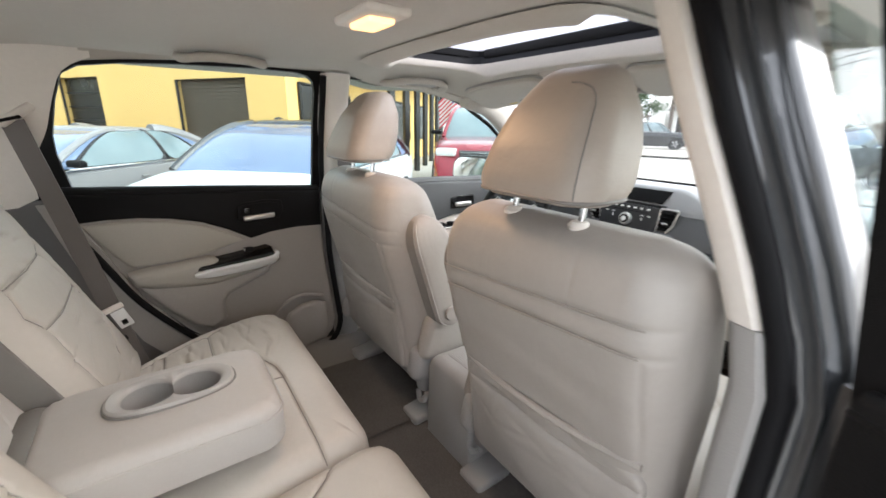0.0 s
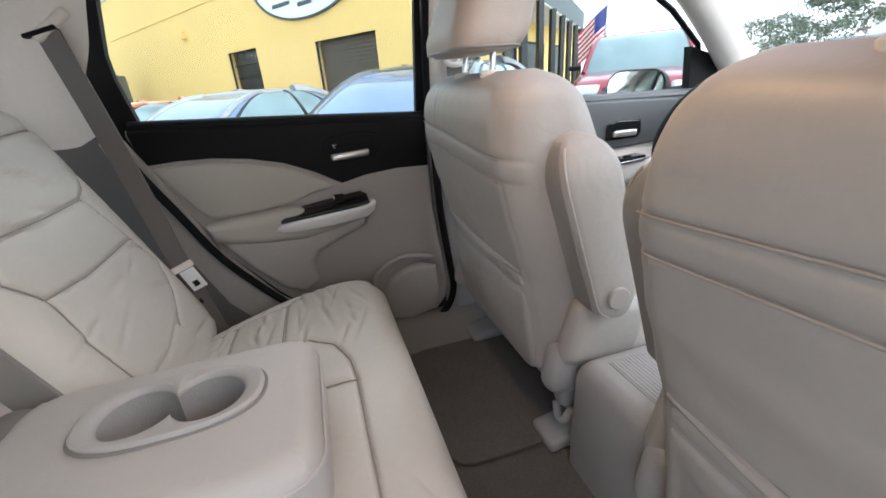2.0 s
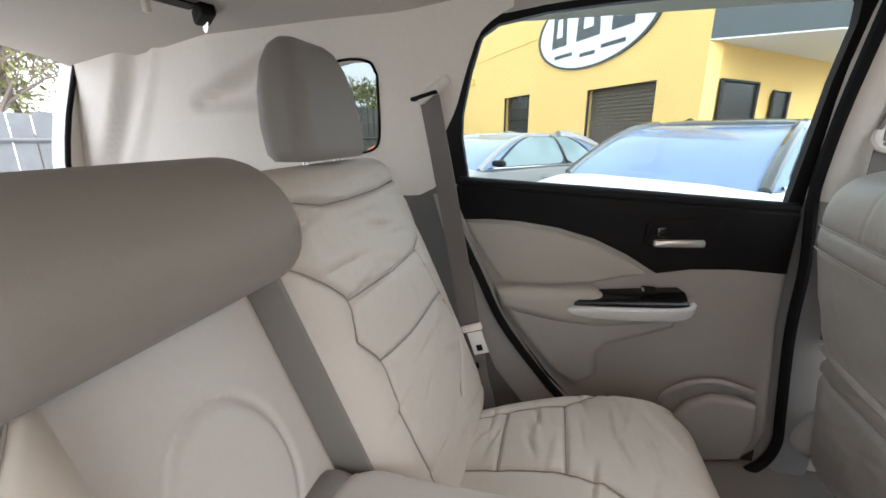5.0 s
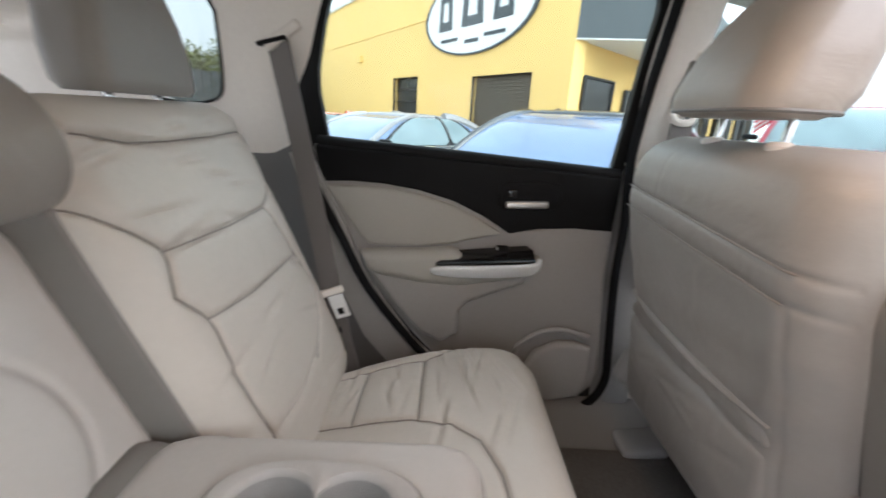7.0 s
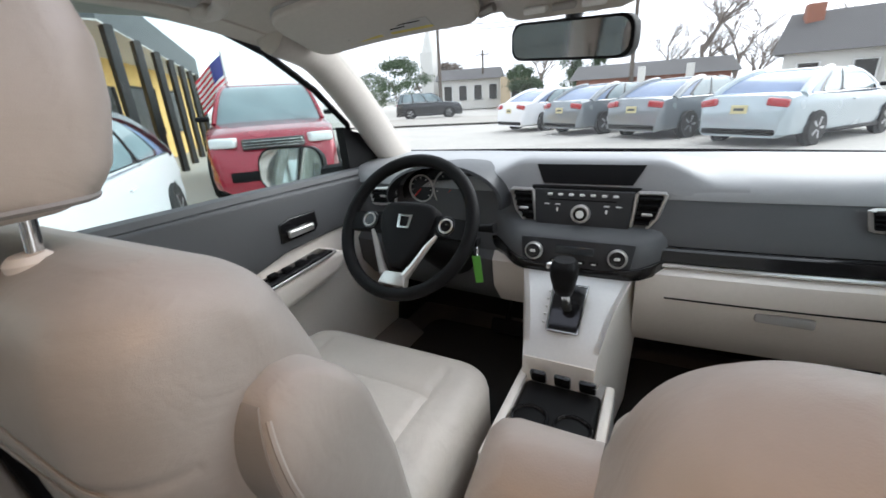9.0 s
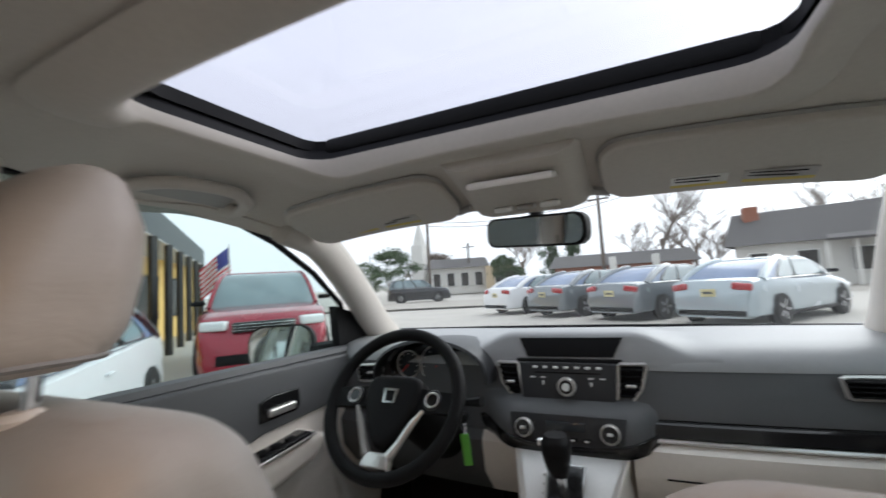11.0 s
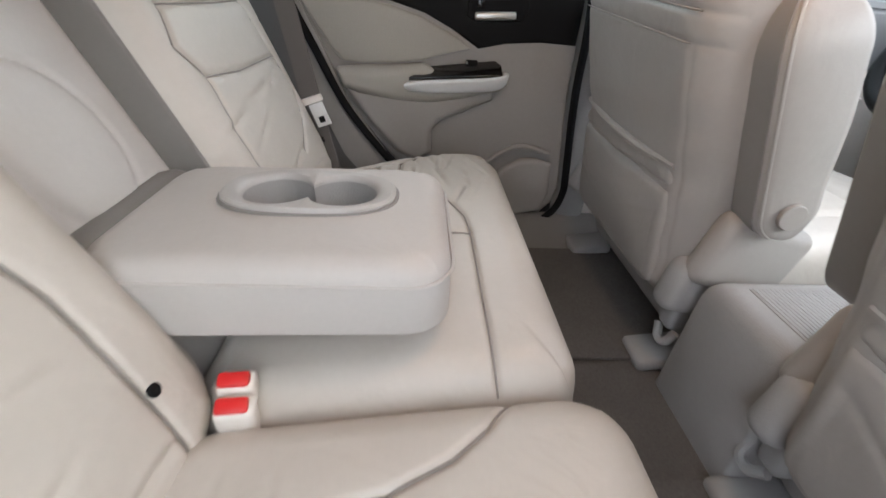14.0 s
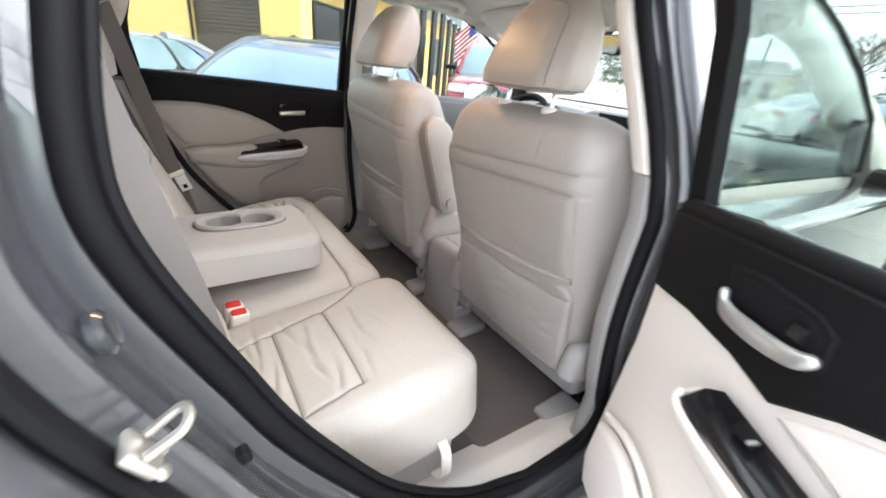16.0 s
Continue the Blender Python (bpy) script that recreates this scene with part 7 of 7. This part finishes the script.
    for sx in (-1, 1):
        part("fog_light", rbox((sx * 0.68, hL - 0.07, 0.46 if suv else 0.36), (0.22, 0.12, 0.07), 0.03, 3), LIGHT_LENS, car)
        part("belt_strip", tube([(sx * (Wd * 0.93 + 0.012), y, belt + 0.002) for y in np.linspace(yb0 + 0.25, yb1 - 0.15, 12)], 0.012, 6), CHROME, car, "bright window strip")
    part("grille", rbox((0, hL - 0.06, 0.86 if suv else 0.56), (0.86, 0.10, 0.15), 0.02, 2), GLOSS_BLACK, car)
    for k in range(3):
        part("grille_bar", rbox((0, hL - 0.008, (0.82 if suv else 0.52) + 0.04 * k), (0.84, 0.012, 0.012), 0.004, 1), CHROME, car)
    part("lower_grille", rbox((0, hL - 0.05, 0.42 if suv else 0.33), (1.3, 0.12, 0.16), 0.03, 2), BLACK_PLASTIC, car)
    part("rear_bumper", rbox((0, -hL + 0.04, 0.30), (1.4, 0.14, 0.12), 0.04, 3), BLACK_PLASTIC, car)
    part("number_plate", rbox((0, -hL - 0.005, 0.72), (0.31, 0.012, 0.16), 0.005, 1), PLATE, car, "plate with plain bars")
    part("plate_bar", rbox((0, -hL - 0.013, 0.72), (0.2, 0.004, 0.05), 0), SIGN_DARK, car)
    return car


def park(car, x, y, heading, z=None, size=1.0):
    rz = math.degrees(math.atan2(-heading[0], heading[1]))
    car.matrix_world = pose(x, y, ground_z(x, y) if z is None else z, 0, 0, rz) @ Matrix.Scale(size, 4)


H1 = (0.74, -0.67)
park(parked_car("parked_sedan", "white sedan with black roof, parked nose out", P_WHITE, top_mat=P_BLACK, mirrors=False), -4.30, 1.40, H1, size=1.03)
park(parked_car("parked_sedan", "ash-silver sedan parked nose out before the yellow wall", P_ASH), -6.65, -0.95, H1)
park(parked_car("parked_sedan", "orange sedan beside the yellow wall", P_ORANGE), -8.5, -2.95, H1)
park(parked_car("parked_suv", "dark red sport utility vehicle with chrome grille", P_RED, True), -6.6, 6.25, (0.749, -0.663))
H2 = (0.6, 0.8)
park(parked_car("parked_sedan", "pale silver-blue sedan seen from behind, parked", P_SILVER), 2.9, 12.5, H2)
park(parked_car("parked_sedan", "grey sedan with red tail lights, parked in a row", P_GREY), 0.85, 14.1, H2)
park(parked_car("parked_sedan", "grey sedan parked between two others", P_GREY), -1.25, 15.6, H2)
park(parked_car("parked_sedan", "white sedan at the end of the row", P_WHITE), -3.4, 17.3, H2)
park(parked_car("parked_suv", "black sport utility vehicle on the street", P_BLACK, True), -15.6, 29.2, (0.88, 0.47))

# yellow building beside the lot
FD, FN = Vector((0.845, 0.535, 0)), Vector((0.535, -0.845, 0))
FP = Vector((-8.56, 1.67, 0))
F = lambda s, z, o=0.0: FP + FD * s + FN * o + Vector((0, 0, z))
bld = thing("yellow_building", FP, "yellow stucco shop building with oval sign", "building")
END = 0.98


def wall_piece(name, s0, s1, z0, z1, m=YELLOW_WALL, o=-0.3, d=0.3):
    part(name, slab([F(s0, z0, o), F(s1, z0, o), F(s1, z1, o), F(s0, z1, o)], FN * d), m, bld, smooth=0)


W2 = (-2.07, -0.02, 2.12)
W1 = (-6.38, -4.73, 2.25)
wall_piece("wall", -24, W1[0], -0.5, 5.0)
wall_piece("wall", W1[1], W2[0], -0.5, 5.0)
wall_piece("wall", W2[1], END, -0.5, 5.0)
wall_piece("wall", W1[0], W1[1], W1[2], 5.0)
wall_piece("wall", W2[0], W2[1], W2[2], 5.0)
wall_piece("wall", W1[0], W1[1], -0.5, 0.9)
wall_piece("parapet", -24, END, 5.0, 5.12, SOFFIT, -0.32, 0.38)
wall_piece("ledge", -24, END, 3.62, 3.65, YELLOW_WALL, 0.0, 0.02)
for (a, b, zt), m, nm in ((W1, DARK_WIN, "window"), (W2, SHUTTER, "roller_shutter")):
    w = part(nm, slab([F(a, -0.4, -0.2), F(b, -0.4, -0.2), F(b, zt, -0.2), F(a, zt, -0.2)], FN * 0.04), m, bld, smooth=0)
    if nm == "roller_shutter":
        for k in range(24):
            z = 0.3 + k * 0.075
            part("slat", slab([F(a, z, -0.16), F(b, z, -0.16), F(b, z + 0.055, -0.16), F(a, z + 0.055, -0.16)], FN * 0.02), SHUTTER, w, smooth=0)
    else:
        for k in range(1, 4):
            part("bar", slab([F(a, 0.9 + 0.33 * k, -0.16), F(b, 0.9 + 0.33 * k, -0.16), F(b, 0.93 + 0.33 * k, -0.16), F(a, 0.93 + 0.33 * k, -0.16)], FN * 0.03), POST_BLACK, w, smooth=0)
    part("frame", tube([F(a, -0.4, -0.05), F(a, zt, -0.05), F(b, zt, -0.05), F(b, -0.4, -0.05)], 0.035, 6), POST_BLACK, w)
part("vent_box", slab([F(-9.2, 2.9), F(-8.9, 2.9), F(-8.9, 3.1), F(-9.2, 3.1)], FN * 0.12), YELLOW_WALL, bld, smooth=0)
lampw = part("wall_lamp", lathe([(0.16, 0), (0.03, 0.26)], F(0.25, 3.72, 0.25), (0, 0, 1), 16), SOFFIT, bld, "white cone lamp")
part("lamp_arm", tube([F(0.25, 3.95, 0.25), F(0.25, 4.05, 0.15), F(0.25, 4.0, 0.0)], 0.02, 6), SOFFIT, lampw)
sign = thing("shop_sign", F(-2.15, 3.5), "white oval sign with dark rim and plain dark shapes", "sign")
ell = lambda k, o: [F(-2.15 + 2.15 * k * math.cos(a), 3.5 + 0.9 * (k if k > 0.9 else k) * math.sin(a), o) for a in np.linspace(0, 2 * math.pi, 64, endpoint=False)]
part("board", slab(ell(0.965, 0.003), FN * 0.03), SIGN_WHITE, sign, smooth=0)
part("rim", ring_plate(ell(1.0, 0.003), ell(0.955, 0.003), FN * 0.045), SIGN_DARK, sign, smooth=20)
for cs, w in ((-1.15, 0.62), (-0.02, 0.85), (1.1, 0.66)):
    q = [(-0.5, -0.42), (0.5, -0.42), (0.42, 0.46), (-0.42, 0.46)]
    qi = [(-0.22, -0.2), (0.22, -0.2), (0.18, 0.24), (-0.18, 0.24)]
    part("dark_shape", ring_plate([F(-2.15 + cs + x * w, 3.62 + z * 0.95, 0.034) for x, z in q], [F(-2.15 + cs + x * w, 3.62 + z * 0.95, 0.034) for x, z in qi], FN * 0.01), SIGN_DARK, sign, smooth=0)
for cs, w in ((-0.95, 0.75), (0.0, 0.55), (0.85, 0.75)):
    zb = 2.86 + 0.1 * cs * cs
    part("small_bar", slab([F(-2.15 + cs - w / 2, zb, 0.034), F(-2.15 + cs + w / 2, zb, 0.034), F(-2.15 + cs + w / 2, zb + 0.08, 0.034), F(-2.15 + cs - w / 2, zb + 0.08, 0.034)], FN * 0.006), SIGN_DARK, sign, smooth=0)
# canopy and receding front round the corner
C0 = F(END, 0)
CD = Vector((-0.70, 0.714, 0))
CP = [C0, Vector((-7.3, 4.1, 0)), Vector((-16.5, 11.9, 0)), C0 + CD * 14]
cano = thing("canopy", (-8, 4, 2.6), "flat shop canopy with slate fascia on black posts", "canopy")
part("fascia", slab([p + Vector((0, 0, 2.62)) for p in CP], (0, 0, 0.64)), FASCIA, cano, smooth=0)
part("soffit", slab([p + Vector((0, 0, 2.595)) for p in CP], (0, 0, 0.02)), SOFFIT, cano, smooth=0)
part("sign_band", slab([C0 + Vector((-0.2, 0.3, 3.27)), Vector((-7.5, 4.0, 3.27)), Vector((-7.5, 4.0, 4.2)), C0 + Vector((-0.2, 0.3, 4.2))], (-0.1, 0, 0)), SIGN_WHITE, cano, smooth=0)
for k in range(5):
    y = 2.6 + 0.28 * k
    part("sign_bar", slab([(-7.62, y, 3.45), (-7.6, y + 0.16, 3.45), (-7.6, y + 0.16, 3.95), (-7.62, y, 3.95)], (0.13, 0, 0)), LABEL_Y, cano, smooth=0)
colD = (CP[2] - CP[1]).normalized()
for k in range(7):
    p = CP[1] + colD * (0.4 + 1.75 * k)
    part("post", rbox((p.x, p.y, 1.16), (0.14, 0.14, 2.9), 0.01, 1), POST_BLACK, cano, "black post")
rw = thing("shop_wing", C0 + CD * 3, "yellow recessed shop front with dark windows", "building")
part("wall", slab([C0 + CD * 0.25 + Vector((0, 0, -0.5)), C0 + CD * 14 + Vector((0, 0, -0.5)), C0 + CD * 14 + Vector((0, 0, 2.6)), C0 + CD * 0.25 + Vector((0, 0, 2.6))], (-0.2, -0.2, 0)), YELLOW_WALL, rw, smooth=0)
for a, b, z0, z1 in ((0.42, 1.6, 0.9, 2.03), (2.24, 2.83, 0.9, 1.93), (4.6, 5.6, -0.3, 1.95), (6.6, 8.6, 0.7, 2.0), (9.5, 11.5, 0.7, 2.0)):
    n_ = Vector((0.714, 0.70, 0))
    w = part("window", slab([C0 + CD * a + n_ * 0.02 + Vector((0, 0, z0)), C0 + CD * b + n_ * 0.02 + Vector((0, 0, z0)), C0 + CD * b + n_ * 0.02 + Vector((0, 0, z1)), C0 + CD * a + n_ * 0.02 + Vector((0, 0, z1))], n_ * 0.03), DARK_WIN, rw, smooth=0)
    part("frame", tube([C0 + CD * u + n_ * 0.06 + Vector((0, 0, z)) for u, z in ((a, z0), (b, z0), (b, z1), (a, z1))], 0.04, 6, closed=True), POST_BLACK, w)

# flag on a slanted pole
fl = thing("flag", (-7.69, 6.31, 0.0), "striped flag with blue canton on a pole", "flag")
fp = Vector((-7.69, 6.31, 2.30))
FU, FV = Vector((-0.47, -0.55, -0.62)).normalized(), Vector((-0.03, 0.08, -1)).normalized()
part("pole", tube([fp + Vector((0, 0, 0.06)), fp + Vector((0.0, 0.0, -2.66))], 0.016, 6), SILVER, fl)


def flag_piece(u0, u1, v0, v1, n=10):
    g = []
    for u in np.linspace(u0, u1, n):
        w = 0.05 * math.sin(u * 7)
        g.append([fp + FU * u + FV * v + Vector((w, -w, 0)) for v in (v0, v1)] + [fp + FU * u + FV * v + Vector((w + 0.006, -w + 0.006, 0)) for v in (v1, v0)])
    return loft(g)


fl_w, fl_h = 0.74, 0.62
for k in range(13):
    v0 = fl_h * k / 13
    part("stripe", flag_piece(0.30 if k < 7 else 0.0, fl_w, v0, v0 + fl_h / 13), FLAG_RED if k % 2 == 0 else SIGN_WHITE, fl)
part("canton", flag_piece(0.0, 0.30, 0.0, fl_h * 7 / 13), FLAG_BLUE, fl)

# ---- far side of the street ----


def polar(az, d, z=0.0):
    return Vector((0.18 + d * math.sin(radians(az)), 0.25 + d * math.cos(radians(az)), z))


def block(name, label, az0, az1, d, z1, m, roof=None, ridge=0.0, depth=8.0, windows=0, cat="building"):
    b = thing(name, polar((az0 + az1) / 2, d), label, cat)
    p, q = polar(az0, d), polar(az1, d)
    out = (p + q).normalized()
    t = (q - p).normalized()
    n_ = Vector((-t.y, t.x, 0))
    n_ = n_ if n_.dot(out) > 0 else -n_
    part("wall", slab([p, q, q + n_ * depth, p + n_ * depth], (0, 0, z1)), m, b, smooth=0)
    up = Vector((0, 0, z1))
    if roof:
        e = 0.5
        a = [p - t * e - n_ * e + up, p - t * e + n_ * (depth + e) + up, p - t * e + n_ * depth / 2 + up + Vector((0, 0, ridge))]
        c = [v + t * ((q - p).length + 2 * e) for v in a]
        part("roof", loft([a, c]), roof, b, smooth=0)
    L = (q - p).length
    for k in range(windows):
        c = p + t * (L * (k + 0.5) / windows)
        w = part("window", slab([c - t * 0.45 + Vector((0, 0, z1 * 0.3)), c + t * 0.45 + Vector((0, 0, z1 * 0.3)), c + t * 0.45 + Vector((0, 0, z1 * 0.8)), c - t * 0.45 + Vector((0, 0, z1 * 0.8))], n_ * -0.06), DARK_WIN, b, smooth=0)
        part("frame", tube([c + t * x + Vector((0, 0, z1 * z)) - n_ * 0.07 for x, z in ((-0.45, 0.3), (0.45, 0.3), (0.45, 0.8), (-0.45, 0.8))], 0.05, 4, closed=True), SIGN_WHITE, w)
    return b, p, q, t, n_


block("white_building", "white building with dark pitched roof across the street", -27, -19.3, 48, 3.0, WHITE_WALL, ROOF_DARK, 1.4, 12, 4)
block("tan_building", "tan block building across the street", -19.3, -15.5, 44, 2.9, TAN_WALL, None, 0, 8, 1)
b, p, q, t, n_ = block("low_building", "low building with dark roof and white columns", -10, 6, 34, 1.9, BRICK_WALL, ROOF_DARK, 1.1, 8, 3)
for k in (0.45, 0.75):
    c = p + t * ((q - p).length * k) - n_ * 0.7
    part("column", rbox((c.x, c.y, 1.25), (0.45, 0.45, 2.5), 0.02, 1), WHITE_WALL, b)
b, p, q, t, n_ = block("house", "white house with dark shingle roof and brick chimney", 10.2, 22.5, 30, 2.4, WHITE_WALL, ROOF_DARK, 2.3, 9, 3, "house")
c = p + t * 0.6 + n_ * 3.5
part("chimney", rbox((c.x, c.y, 3.7), (0.8, 0.8, 2.6), 0.03, 1), BRICK_WALL, b)
for k in (0.62, 0.78, 0.94):
    c = p + t * ((q - p).length * k) - n_ * 1.6
    part("porch_post", rbox((c.x, c.y, 1.1), (0.16, 0.16, 2.3), 0.01, 1), WHITE_WALL, b)
part("porch_roof", slab([p + t * 4 - n_ * 2 + Vector((0, 0, 2.25)), q - n_ * 2 + Vector((0, 0, 2.25)), q + Vector((0, 0, 2.55)), p + t * 4 + Vector((0, 0, 2.55))], (0, 0, 0.12)), ROOF_DARK, b, smooth=0)
ch = thing("church_tower", polar(-28.2, 60), "white church tower with a small spire", "tower")
c = polar(-28.2, 60)
part("tower", rbox((c.x, c.y, 3.5), (1.9, 1.9, 7.0), 0.05, 1), WHITE_WALL, ch)
part("spire", lathe([(1.0, 0), (0.7, 1.2), (0.1, 3.2)], (c.x, c.y, 7), (0, 0, 1), 8), WHITE_WALL, ch, smooth=0)

solo("road", slab([polar(-75, 60, 0.012), polar(-34, 23, 0.012), polar(-12, 21.5, 0.012), polar(24, 24, 0.012), polar(60, 50, 0.012), polar(40, 60, 0.012), polar(0, 30, 0.012), polar(-34, 31, 0.012)], (0, 0, 0.004)), mat("street", (0.36, 0.335, 0.30), 0.9, vary=0.12, scale=0.3, bump=0.5, bscale=40), "pale street past the car lot", "road", kind="structure", smooth=0)

for az, d, h in ((-27, 36, 7.2), (-3.9, 33, 7.4), (-21.5, 50, 6.0)):
    u = thing("utility_pole", polar(az, d), "wooden utility pole with a cross arm", "pole", "utility poles")
    c = polar(az, d)
    part("pole", tube([c, c + Vector((0, 0, h))], [0.16, 0.11], 8), BARK, u)
    part("cross_arm", rbox((c.x, c.y, h - 0.5), (1.6, 0.1, 0.1), 0.01, 1), BARK, u)
wr = thing("power_lines", polar(0, 33, 7), "sagging black power lines between the poles", "cable")
for dz in (0.0, -0.35):
    a, m_, c = polar(-27, 36, 6.7 + dz), polar(-3.9, 33, 6.9 + dz), polar(38, 24, 9.6 + dz)
    for p0, p1 in ((a, m_), (m_, c)):
        part("wire", tube([p0.lerp(p1, u) + Vector((0, 0, -2.4 * u * (1 - u))) for u in np.linspace(0, 1, 20)], 0.022, 4), RUBBER, wr)

# trees
rng = random.Random(11)


def branch_tree(base, h, spread, levels=4, lean=0.0, first=0.3):
    geo = []

    def grow(p, d, ln, r, lv):
        q = p
        pts, n = [p], 3
        for k in range(n):
            d = (d + Vector((rng.uniform(-0.16, 0.16), rng.uniform(-0.16, 0.16), rng.uniform(-0.03, 0.10)))).normalized()
            q = q + d * ln / n
            pts.append(q)
        geo.append(tube(pts, [r * (1 - 0.45 * i / n) for i in range(n + 1)], 6 if lv > 2 else 4))
        if lv > 0:
            for k in range(rng.randint(3, 4) if lv > 1 else 4):
                a = rng.uniform(0, 6.283)
                t_ = rng.uniform(0.35, 1.0)
                o = pts[0].lerp(pts[-1], t_)
                side = Vector((math.cos(a), math.sin(a), 0)) * spread
                grow(o, (d + side + Vector((0, 0, 0.15))).normalized(), ln * rng.uniform(0.55, 0.78), r * 0.55, lv - 1)
    grow(Vector(base), Vector((lean, 0, 1)).normalized(), h * first, h * 0.017, levels)
    return join(*geo)


def leaf_cloud(base, h, w, n, size, z0=0.3, cone=False):
    vs, fs = [], []
    clumps = [(rng.uniform(0, 6.283), rng.uniform(0, 1) ** 0.6, rng.uniform(0, 1)) for _ in range(26)]
    for _ in range(n):
        a, r, u = rng.choice(clumps)
        rad = w * r * ((1 - u) if cone else math.sin(math.pi * min(0.97, 0.12 + 0.85 * u)) ** 0.7)
        c = Vector(base) + Vector((rad * math.cos(a), rad * math.sin(a), h * (z0 + (1 - z0) * u))) + Vector((rng.gauss(0, 0.13) * w, rng.gauss(0, 0.13) * w, rng.gauss(0, 0.05) * h))
        e1 = Vector((rng.gauss(0, 1), rng.gauss(0, 1), rng.gauss(0, 1))).normalized() * size * rng.uniform(0.6, 1.4)
        e2 = Vector((rng.gauss(0, 1), rng.gauss(0, 1), rng.gauss(0, 1))).normalized() * size * rng.uniform(0.4, 1.0)
        k = len(vs)
        vs += [c - e1, c + e2 * 0.6, c + e1, c - e2 * 0.6]
        fs.append((k, k + 1, k + 2, k + 3))
    return vs, fs


def bare_tree(az, d, h, label="leafless tree with many fine twigs"):
    t = thing("bare_tree", polar(az, d), label, "tree", "bare trees")
    part("trunk", branch_tree(polar(az, d), h * 1.5, 0.75, 5), TWIG, t, smooth=60)


def leafy_tree(az, d, h, w, m, label, cone=False, n=5000, size=0.14):
    t = thing("leafy_tree", polar(az, d), label, "tree", "leafy trees")
    b = polar(az, d)
    part("trunk", branch_tree(b, h, 0.6, 2, first=0.4), BARK, t)
    part("crown", leaf_cloud(b, h, w, n, size, 0.22, cone), m, t, smooth=0)


for az, d, h in ((3.2, 38, 8.6), (-1.0, 44, 7.0), (6.2, 42, 7.4), (16.8, 52, 10.0), (8.5, 46, 7.0), (-14, 52, 7.5), (20, 48, 7.5), (34, 30, 8.0), (62, 18, 9.0)):
    bare_tree(az, d, h)
leafy_tree(-32.3, 42, 4.6, 3.0, LEAF, "round evergreen tree across the street")
leafy_tree(-16.3, 39, 3.5, 1.7, LEAF, "small round evergreen tree")
leafy_tree(-10.5, 46, 6.2, 1.8, LEAF, "tall dark conifer behind the street", True)
leafy_tree(-7.6, 44, 5.2, 1.6, LEAF, "dark conifer behind the roofs", True)
leafy_tree(-26.5, 62, 5.5, 4.0, TWIG, "brown leafless shrubbery by the church", False, 3000, 0.2)
leafy_tree(-36, 60, 4.5, 5.0, LEAF, "dark evergreen tree far off")
for az, d, h, w in ((-149, 17, 8.0, 3.6), (-139, 18, 7.5, 3.4), (-158, 19, 8.5, 3.6), (-129, 20, 4.4, 2.8), (-117, 22, 3.9, 3.0), (-170, 20, 7.5, 3.5)):
    leafy_tree(az, d, h, w, LEAF_Y, "tree in yellow-green spring leaf behind the fence", False, 7000, 0.1)
    bare_tree(az - 4, d - 1.5, max(h, 6.5) * 0.6, "leafless tree behind the fence")

fence = thing("board_fence", (-6, -11, 0), "grey weathered wooden board fence", "fence")
fa, fb = Vector((-21, -6.7, -0.28)), Vector((5, -14.5, 0))
fn_ = 70
for k in range(fn_):
    a, b_ = fa.lerp(fb, k / fn_), fa.lerp(fb, (k + 0.92) / fn_)
    top_ = Vector((0, 0, 1.75 + 0.02 * (k % 3) + (0.7 if k < 26 else 0.0)))
    part("board", slab([a, b_, b_ + top_, a + top_], (0.01, 0.025, 0)), FENCE_WOOD, fence, smooth=0)
for z in (0.4, 1.2):
    part("rail", tube([fa + Vector((0.02, 0.06, z)), fb + Vector((0.02, 0.06, z))], 0.05, 4), FENCE_WOOD, fence)
